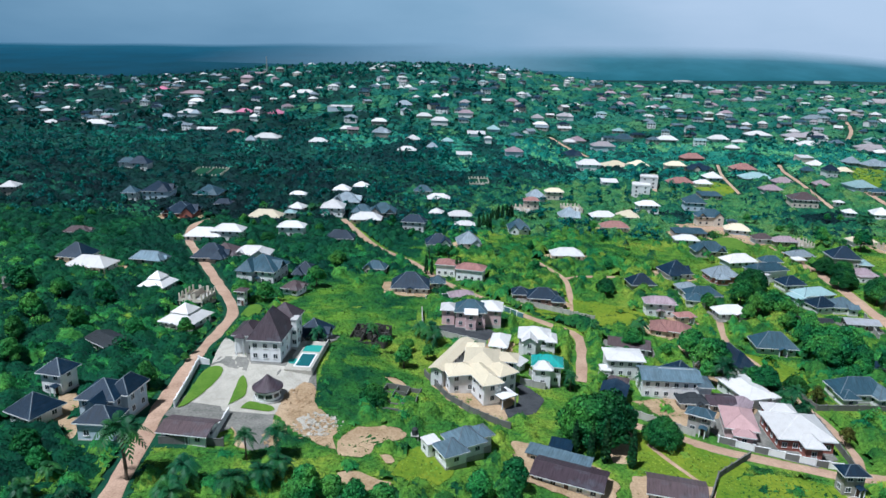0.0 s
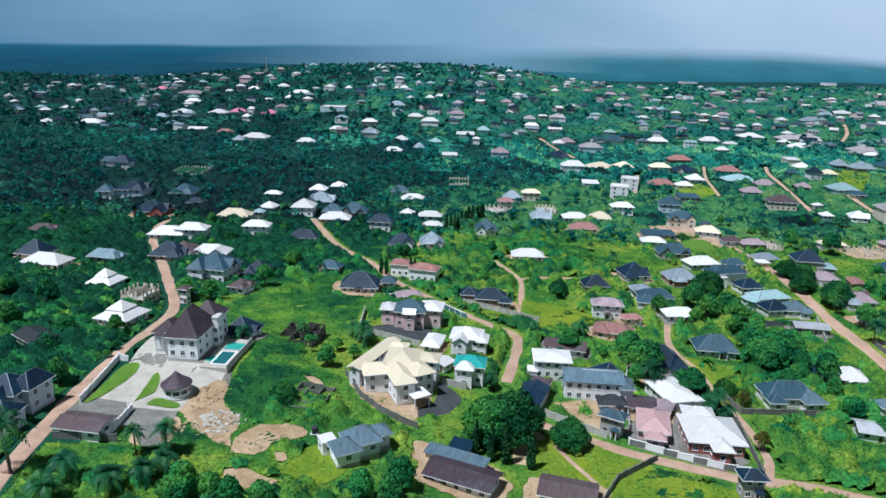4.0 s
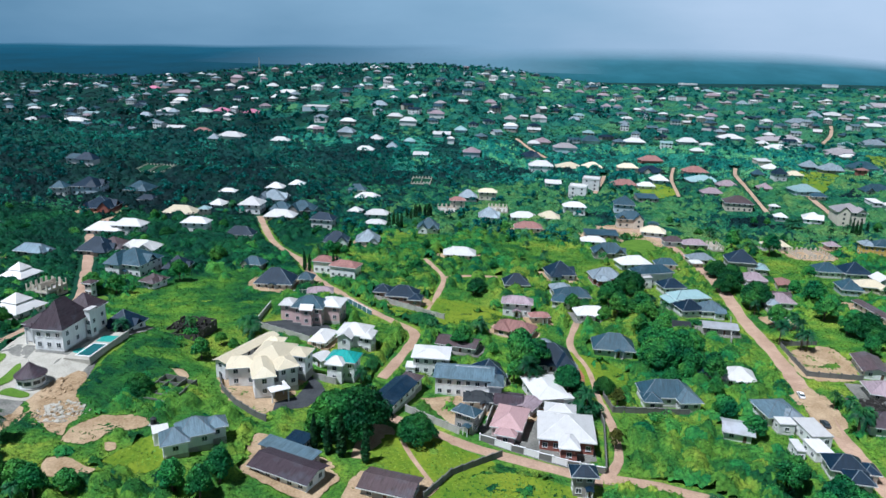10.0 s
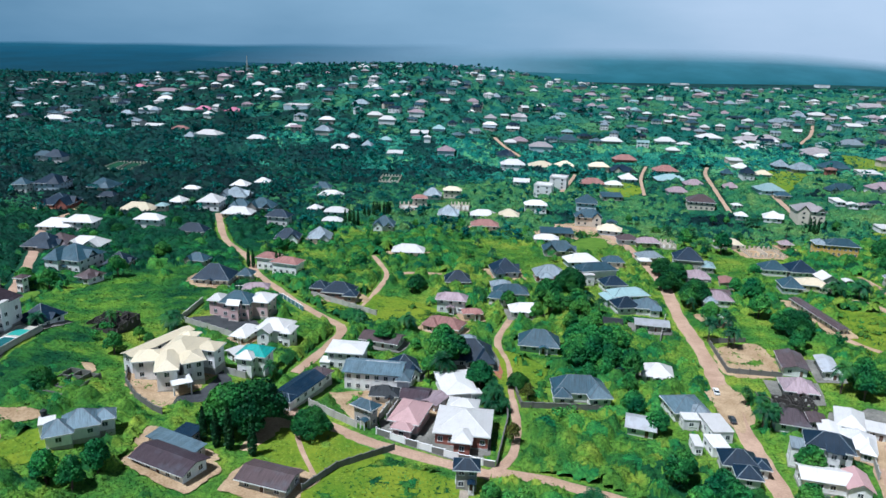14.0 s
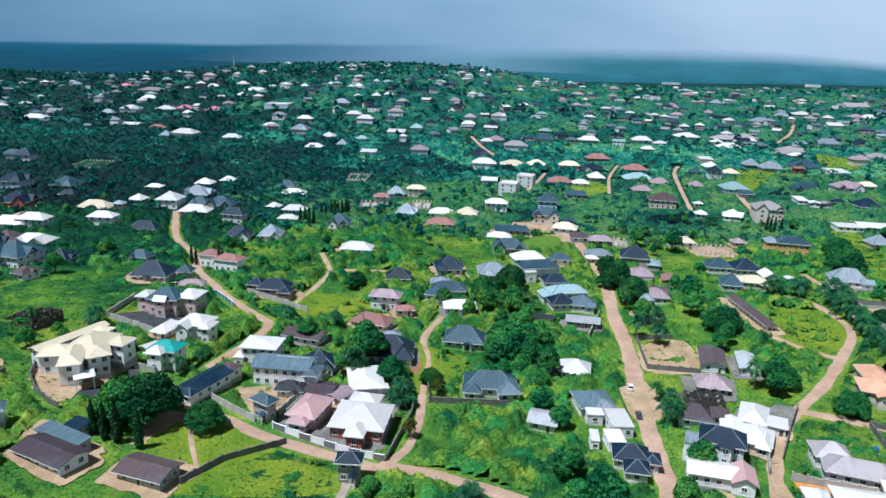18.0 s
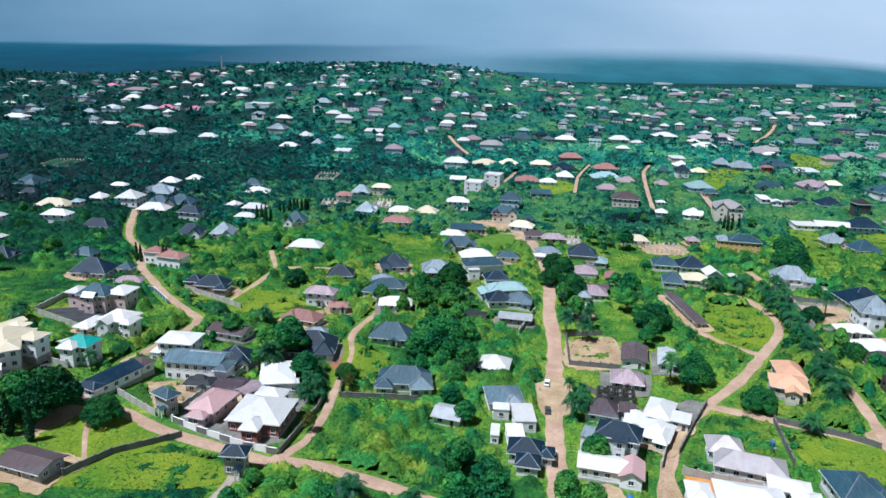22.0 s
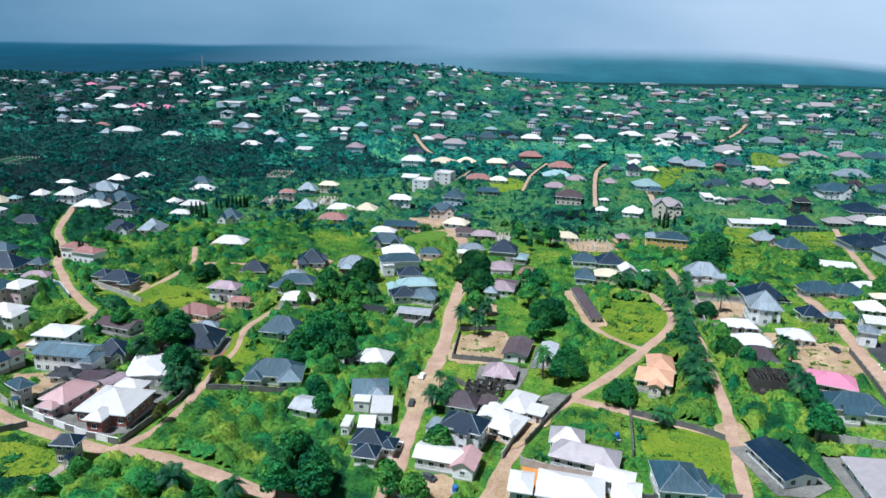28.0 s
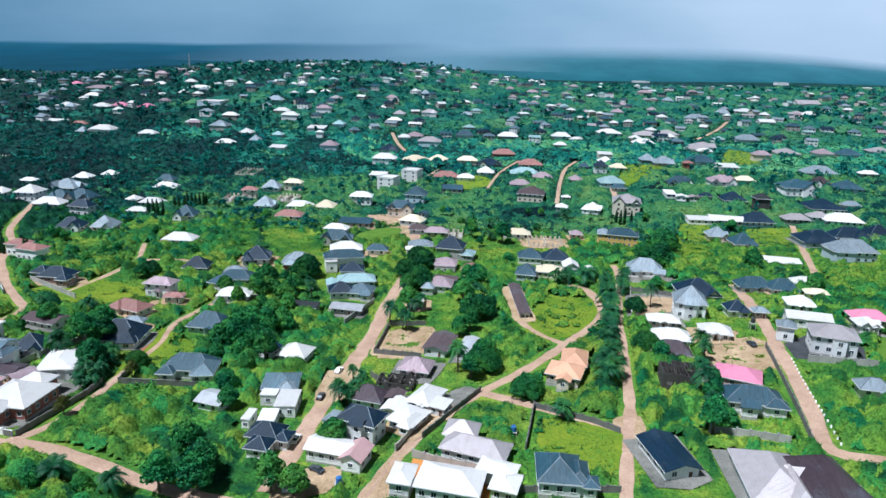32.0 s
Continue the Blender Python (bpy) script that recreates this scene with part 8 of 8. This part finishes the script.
def undergrowth(seed, step, gx0, gy0, nx, ny, count, small, spread_r, tall, leaves, leaf0, leaf1, mats, words, open_at, dark=0.0):
    """Low growth near the houses: a lumpy carpet of creepers, weeds and rounded bushes with leaf sprays on it."""
    rng = np.random.default_rng(seed)
    xs, ys = gx0 + step * np.arange(nx), gy0 + step * np.arange(ny)
    gx, gy = np.meshgrid(xs, ys)
    free = (free_at(gx.ravel(), gy.ravel()) == 0).reshape(ny, nx)
    soft = np.zeros((ny, nx))
    for di in (-2, 0, 2):
        for dj in (-2, 0, 2):
            soft += np.roll(np.roll(free, di, 0), dj, 1)
    soft = (soft / 9) ** 2.4
    rise = 0.12 + 0.45 * np.clip(drift(gx, gy, 2 * step, 71) * drift(gx, gy, 7, 72) * 2, 0, 1.2)
    tone = np.full(rise.shape, -1, np.int8)
    bx, by = rng.uniform(gx0, gx0 + step * nx, count), rng.uniform(gy0, gy0 + step * ny, count)
    dens = 0.6 * drift(bx, by, 13, 3) + 0.4 * drift(bx, by, 38, 23)
    keep = (free_at(bx, by) == 0) & ~open_at_places(bx, by, rng) & (dens > 0.43 - 0.2 * np.clip(wood_and_shade(bx, by), 0, 1) + 0.3 * rng.uniform(-0.5, 1, count)) & (bx > -0.74 * by - 20) & (bx < 245 + 0.74 * by)
    bx, by, dens = bx[keep], by[keep], dens[keep]
    br = small + spread_r * rng.uniform(0, 1, len(bx)) ** (1.5 if step < 1 else 2.0) * np.clip(dens * 1.6, 0.4, 1.2)
    bh = br * rng.uniform(0.65, 1.15, len(bx)) * tall
    # dark, middle or light growth, darker in the wooded west as painted cloud shade
    shade = 0.60 * drift(bx, by, 24, 81) + rng.uniform(-0.15, 0.62, len(bx)) - dark + (0.03 if step < 1.6 else 0.0) - (1.6 if step < 1 else 0.85) * wood_and_shade(bx, by)
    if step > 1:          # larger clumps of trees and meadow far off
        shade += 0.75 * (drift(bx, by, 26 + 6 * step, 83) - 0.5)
    bk = np.where(shade < np.where(wood_and_shade(bx, by) > 0.3, 0.0, -0.02), 3, np.where(shade < 0.31, 2, np.where(shade < 0.64, 0, 1)))
    for x, y, r, h, k in zip(bx, by, br, bh, bk):
        i0, i1, j0, j1 = int((y - r - gy0) / step), int((y + r - gy0) / step) + 2, int((x - r - gx0) / step), int((x + r - gx0) / step) + 2
        i0, j0 = max(i0, 0), max(j0, 0)
        q = 1 - ((xs[None, j0:j1] - x) ** 2 + (ys[i0:i1, None] - y) ** 2) / r ** 2
        q = h * np.clip(q, 0, 1) ** 0.42
        tone[i0:i1, j0:j1][q > rise[i0:i1, j0:j1]] = k
        np.maximum(rise[i0:i1, j0:j1], q, out=rise[i0:i1, j0:j1])
    rise = rise * soft * np.clip((gy0 + step * ny - 2 * step - gy) / (8 * step), 0, 1) * np.clip((gy - gy0) / (6 * step), 0, 1) + rng.uniform(-0.2, 0.2, rise.shape) * step
    gz = height(gx, gy) + 0.03 + np.where(free, rise, -0.4)
    # faces over open ground only, grass where growth is low and open; west darkened as painted shade
    ok = free[:-1, :-1] & free[1:, :-1] & free[:-1, 1:] & free[1:, 1:]
    ok &= (gx > -0.74 * gy - 20)[:-1, :-1] & (gx < 245 + 0.74 * gy)[:-1, :-1]
    grassy = drift(gx, gy, 19, 76) + 0.25 * (drift(gx, gy, 3, 77) - 0.5) - (1.0 if step < 1 else 0.6) * wood_and_shade(gx, gy)
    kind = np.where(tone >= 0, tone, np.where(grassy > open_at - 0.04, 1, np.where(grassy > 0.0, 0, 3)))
    used = np.nonzero(ok.ravel())[0]
    i = (used // (nx - 1)) * nx + used % (nx - 1)
    f = np.stack([i, i + 1, i + 1 + nx, i + nx], 1)
    vid, f2 = np.unique(f, return_inverse=True)
    v = np.stack([gx.ravel(), gy.ravel(), gz.ravel()], 1)[vid]
    me = bpy.data.meshes.new("undergrowth")
    me.from_pydata(v.tolist(), [], f2.reshape(-1, 4).tolist())
    me.polygons.foreach_set("use_smooth", np.ones(len(f), bool))
    for m in mats[:4]:
        me.materials.append(m)
    me.polygons.foreach_set("material_index", kind.ravel()[i].astype(np.int32))
    tagged(new("undergrowth", me), "lumpy carpet of green creepers, weeds and bushes", "undergrowth", kind="stuff")
    # leaves on it
    x, y = rng.uniform(gx0, gx0 + step * (nx - 2), leaves), gy0 + step * (ny - 2) * rng.uniform(0, 1, leaves) ** 1.55
    i, j = ((y - gy0) / step + 0.5).astype(int), ((x - gx0) / step + 0.5).astype(int)
    keep = free[i, j] & (x > -0.74 * y - 20) & (x < 245 + 0.74 * y)
    x, y, i, j = x[keep], y[keep], i[keep], j[keep]
    dy, dx = np.gradient(rise, step)
    u = np.stack([-dx[i, j], -dy[i, j], np.ones(len(x))], 1)
    u /= np.linalg.norm(u, axis=1)[:, None]
    z = height(x, y) + rise[i, j] + rng.uniform(-0.05, 0.5, len(x)) * np.clip(rise[i, j], 0.3, 1.2)
    size = leaf0 + (leaf1 - leaf0) * np.clip((y - 130) / (200 if gy0 < 300 else 500), 0, 1)
    v, f = sprays(np.stack([x, y, z], 1), u, size, rng, 0.85)
    v = v.reshape(-1, 3, 3)
    k = kind[i, j]
    for which in range(4):
        tagged(new("scrub", facets("scrub", v[k == which].reshape(-1, 3), mats[4 + which])), words[which], "scrub", kind="stuff")


undergrowth(31, 0.8, -295.0, 95.0, 935, 400, 44000, 0.8, 2.8, 1.35, 880000, 0.36, 0.60, (CREEPER, SWARD, THICKET, DEEP_SHADED_MASS, BUSH, BLADE, TREE, DEEP_SHADED),
            ("leafy green creepers and rounded bushes", "yellow-green tall grass between the bushes", "deep green leafy bushes", "undergrowth of the wooded valley, cloud shade put into its colour"), 0.42)
undergrowth(35, 1.6, -70.0, -20.0, 245, 76, 6000, 1.0, 2.8, 1.2, 50000, 0.5, 0.6, (CREEPER, SWARD, THICKET, DEEP_SHADED_MASS, BUSH, BLADE, TREE, DEEP_SHADED),
            ("leafy green creepers and rounded bushes", "yellow-green tall grass between the bushes", "deep green leafy bushes", "undergrowth with shade put into its colour"), 0.42)
# from here outwards the leaf colours carry the haze of distance
undergrowth(32, 1.5, -470.0, 388.0, 800, 132, 22000, 1.4, 3.4, 1.15, 190000, 0.75, 1.2, (GLEN_HAZED_MASS, LEA_HAZED_MASS, COPSE_HAZED_MASS, UNDERWOOD_SHADED, GLEN_HAZED, LEA_HAZED, COPSE_HAZED, WOOD_SHADED),
            ("green scrub between the middle houses", "bright green meadow between the middle houses", "dark green tree clumps on the rise", "dark valley woods with cloud shade and haze put into their colour"), 0.42, 0.0)
undergrowth(34, 1.9, -640.0, 566.0, 860, 114, 20000, 1.7, 3.6, 1.15, 140000, 0.9, 1.5, (VALE_HAZED_MASS, MEADOW_HAZED_MASS, WEALD_HAZED_MASS, UNDERWOOD_SHADED, VALE_HAZED, MEADOW_HAZED, WEALD_HAZED, WOOD_SHADED),
            ("green scrub between the far houses", "pale green meadow between the far houses", "dark green tree clumps on the slope", "dark valley woods with cloud shade and haze put into their colour"), 0.42, 0.04)
undergrowth(33, 5.0, -1350.0, 776.0, 590, 190, 15000, 4.0, 6.0, 0.75, 110000, 2.2, 3.0, (VALE_HAZED_MASS, MEADOW_HAZED_MASS, WEALD_HAZED_MASS, UNDERWOOD_SHADED, VALE_HAZED, MEADOW_HAZED, WEALD_HAZED, WOOD_SHADED),
            ("distant dark green scrub on the slopes", "distant green fields", "distant dark tree clumps", "distant dark woods with shade and haze put into their colour"), 0.55, 0.10)
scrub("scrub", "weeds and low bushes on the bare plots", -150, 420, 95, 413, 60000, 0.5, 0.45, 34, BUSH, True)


def grass_tufts(count, seed):
    rng = np.random.default_rng(seed)
    x, y = rng.uniform(-150, 420, count), rng.uniform(95, 420, count)
    keep = free_at(x, y) == 2
    x, y = x[keep], y[keep]
    z = height(x, y) + 0.12 + rng.uniform(0, 0.3, len(x)) * np.clip(drift(x, y, 5, 7), 0.1, 1)
    u = np.stack([rng.normal(size=len(x)) * 0.4, rng.normal(size=len(x)) * 0.4, np.ones(len(x))], 1)
    v, f = sprays(np.stack([x, y, z], 1), u, 0.5, rng)
    tagged(new("grass", facets("grass", v, BLADE)), "short yellow-green grass tufts", "grass", kind="stuff")


grass_tufts(400000, 41)


def wood(name, label, x0, x1, y0, y1, count, leaves, size, seed, lo, hi, thin):
    """Many trees of a far wood: crowns of leaf sprays."""
    rng = np.random.default_rng(seed)
    x, y = rng.uniform(x0, x1, count), rng.uniform(y0, y1, count)
    dens = drift(x, y, 45, 13)
    left = np.clip((70 - x + (y - 300) * 0.1) / 150, 0, 1)          # the valley on the west side is wooded
    plots = np.array([bare[int(b - MY), int(a - MX)] if 0 <= b - MY < MH and 0 <= a - MX < MW else False for a, b in zip(x, y)])
    keep = ~plots & ~open_at_places(x, y, rng) & (free_at(x, y) == 0) & (free_at(x + 5, y) == 0) & (free_at(x - 5, y) == 0) & (free_at(x, y + 5) == 0) & (free_at(x, y - 5) == 0) & (rng.uniform(0, 1, count) < np.clip(dens * 1.2 - thin + left * 0.75, 0.03, 1))
    x, y = x[keep], y[keep]
    h = rng.uniform(lo, hi, len(x))
    c = np.stack([x, y, height(x, y) + h * 0.62], 1)
    r = np.stack([h * rng.uniform(0.3, 0.48, len(x))] * 2 + [h * 0.36], 1)
    cc = np.repeat(c, 4, 0) + rng.normal(size=(4 * len(c), 3)) * np.repeat(r, 4, 0) * 0.45
    v, f = leaf_cloud(cc, np.repeat(r, 4, 0) * 0.62, leaves, size, rng, 0.3)
    # far crowns take the haze-tinted leaves
    tagged(new(name, facets(name, v, WEALD_HAZED if y0 > 300 else TREE)), label, "woods", kind="stuff")


# a row of oil palms along the straight lane, and clumps beside the earth road
for px, py, ph in ((299.7, 304.7, 7.5), (295.4, 288.7, 7.8), (285.4, 269.3, 8.2), (284.6, 255.1, 8.4), (281.6, 243.0, 7.6), (278.4, 230.4, 8.6), 
                   (275.0, 218.4, 8.0), (275.6, 209.6, 7.4), (272.6, 203.0, 8.2), (279.4, 296.8, 9.0), (272.4, 300.8, 8.0), (266.4, 297.0, 8.2), (284.4, 304.4, 7.2)):
    plant("bushy", px, py, ph)
for px, py in ((104.9, 205.6), (108.6, 199.6), (109.4, 193.2), (108.0, 189.4), (107.6, 184.2), (110.2, 181.0)):          # a hedge of young palms by the lane
    plant("bushy", px, py, 4.6)
for kind, px, py, ph in (("dome", 231.4, 254.6, 10.5), ("tree", 227.0, 258.8, 9.0), ("tree", 236.4, 262.0, 8.0), ("dome", 233.8, 206.8, 8.6), ("tree", 234.6, 213.0, 9.4), ("dome", 199.9, 331.4, 8.6),
                         ("palm", 207.4, 263.7, 9.0), ("palm", 198.4, 279.0, 7.5), ("tree", 148.8, 248.8, 10.5), ("tree", 143.0, 254.0, 10.0), ("tree", 153.0, 256.8, 9.6), ("dome", 149.2, 302.6, 11.0),
                         ("tree", 143.6, 273.4, 9.0), ("tree", 149.4, 280.4, 10.2), ("bushy", 155.0, 286.0, 7.0), ("dome", 334.2, 369.0, 13.0), ("tree", 226.0, 303.4, 8.8), ("palm", 232.0, 301.0, 9.6),
                         ("dome", 293.8, 256.8, 6.6), ("tree", 290.0, 228.3, 8.2), ("dome", 289.4, 217.4, 7.6), ("tree", 291.6, 209.0, 8.0), ("bushy", 307.6, 219.0, 7.2), ("palm", 305.8, 208.4, 8.8),
                         ("tree", 303.0, 190.4, 7.2), ("tree", 299.9, 182.0, 8.2), ("bushy", 299.2, 174.0, 6.4), ("tree", 300.4, 169.4, 5.8), ("bushy", 301.0, 197.0, 6.8)):
    plant(kind, px, py, ph)

# more single trees among the houses
tree_rng = random.Random(77)
set_trees = 0
while set_trees < 150:
    tx, ty = tree_rng.uniform(-190, 430), 120 + 330 * tree_rng.random()
    i, j = int(ty - MY), int(tx - MX)
    if taken[i - 3:i + 4, j - 3:j + 4].any() or taken[i + 3:i + 11, j - 2:j + 3].any() or bare[i, j] or (112 < tx < 166 and 136 < ty < 202) or drift(np.array(tx), np.array(ty), 30, 61) < 0.42:
        continue
    plant(tree_rng.choice(("tree", "tree", "tree", "dome", "bushy", "palm")), tx, ty, tree_rng.uniform(4, 8))
    set_trees += 1

wood("thicket", "dark green tree clumps between the houses", -260, 480, 150, 400, 620, 90, 0.55, 51, 4, 8, 0.55)
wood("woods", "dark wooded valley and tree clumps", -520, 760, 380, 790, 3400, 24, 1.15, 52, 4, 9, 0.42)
wood("woods", "far woods on the hill, tinted blue-green for haze", -1900, 2100, 760, 1650, 6000, 7, 3.4, 53, 6, 11, 0.45)


# ---- far hills, their mist painted in as glow ----
def hills(name, near, dist, crest_at, seed, low, mid, high, fade, label):
    """A distant range, its haze painted as emission, paler upwards, the top faded out as mist."""
    rng = np.random.default_rng(seed)
    n = 260
    x = np.linspace(-4300, 4300, n)
    crest = crest_at(x)
    for k in range(6):
        crest = crest + 1.3 * np.sin(x / rng.uniform(50, 500) + rng.uniform(0, 6))
    v, f = [], []
    for k in range(n):
        for s in range(9):
            v.append((x[k], near + (dist - near) * s / 8, 10 + (crest[k] - 10) * s / 8))
        if k:
            b = 9 * k
            f += [(b - 9 + s, b + s, b + s + 1, b - 8 + s) for s in range(8)]
    me = bpy.data.meshes.new(name)
    me.from_pydata(v, [], f)
    uv = me.uv_layers.new(name="UVMap")
    for lp in me.loops:
        uv.data[lp.index].uv = (lp.vertex_index // 9 / (n - 1), lp.vertex_index % 9 / 8)
    m, n_, l, b = node_mat(name)
    co, sep = n_.new("ShaderNodeTexCoord"), n_.new("ShaderNodeSeparateXYZ")
    l.new(co.outputs["UV"], sep.inputs[0])
    mp = n_.new("ShaderNodeMapping")
    mp.inputs["Scale"].default_value = (1, 1, 3)
    l.new(co.outputs["Object"], mp.inputs["Vector"])
    # haze painted into the glowing colour, paler towards the crest
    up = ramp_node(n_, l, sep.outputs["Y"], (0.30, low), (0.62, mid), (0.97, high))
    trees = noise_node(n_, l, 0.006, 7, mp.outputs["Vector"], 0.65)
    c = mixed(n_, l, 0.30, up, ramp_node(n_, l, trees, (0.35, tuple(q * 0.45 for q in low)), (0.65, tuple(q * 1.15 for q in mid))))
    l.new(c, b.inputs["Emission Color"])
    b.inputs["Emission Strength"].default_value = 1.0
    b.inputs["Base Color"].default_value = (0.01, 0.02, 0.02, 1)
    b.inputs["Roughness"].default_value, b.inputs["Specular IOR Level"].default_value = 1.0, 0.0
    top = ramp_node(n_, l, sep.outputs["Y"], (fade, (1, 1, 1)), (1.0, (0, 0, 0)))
    side = ramp_node(n_, l, sep.outputs["X"], *SIDES[name])
    a = mixed(n_, l, 1.0, top, side, "MULTIPLY")
    l.new(a, b.inputs["Alpha"])
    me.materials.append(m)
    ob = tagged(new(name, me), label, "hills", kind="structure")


SIDES = {"backdrop_hill_west": ((0.40, (1, 1, 1)), (0.52, (0, 0, 0))), "backdrop_hill_east": ((0.47, (0, 0, 0)), (0.56, (1, 1, 1)))}
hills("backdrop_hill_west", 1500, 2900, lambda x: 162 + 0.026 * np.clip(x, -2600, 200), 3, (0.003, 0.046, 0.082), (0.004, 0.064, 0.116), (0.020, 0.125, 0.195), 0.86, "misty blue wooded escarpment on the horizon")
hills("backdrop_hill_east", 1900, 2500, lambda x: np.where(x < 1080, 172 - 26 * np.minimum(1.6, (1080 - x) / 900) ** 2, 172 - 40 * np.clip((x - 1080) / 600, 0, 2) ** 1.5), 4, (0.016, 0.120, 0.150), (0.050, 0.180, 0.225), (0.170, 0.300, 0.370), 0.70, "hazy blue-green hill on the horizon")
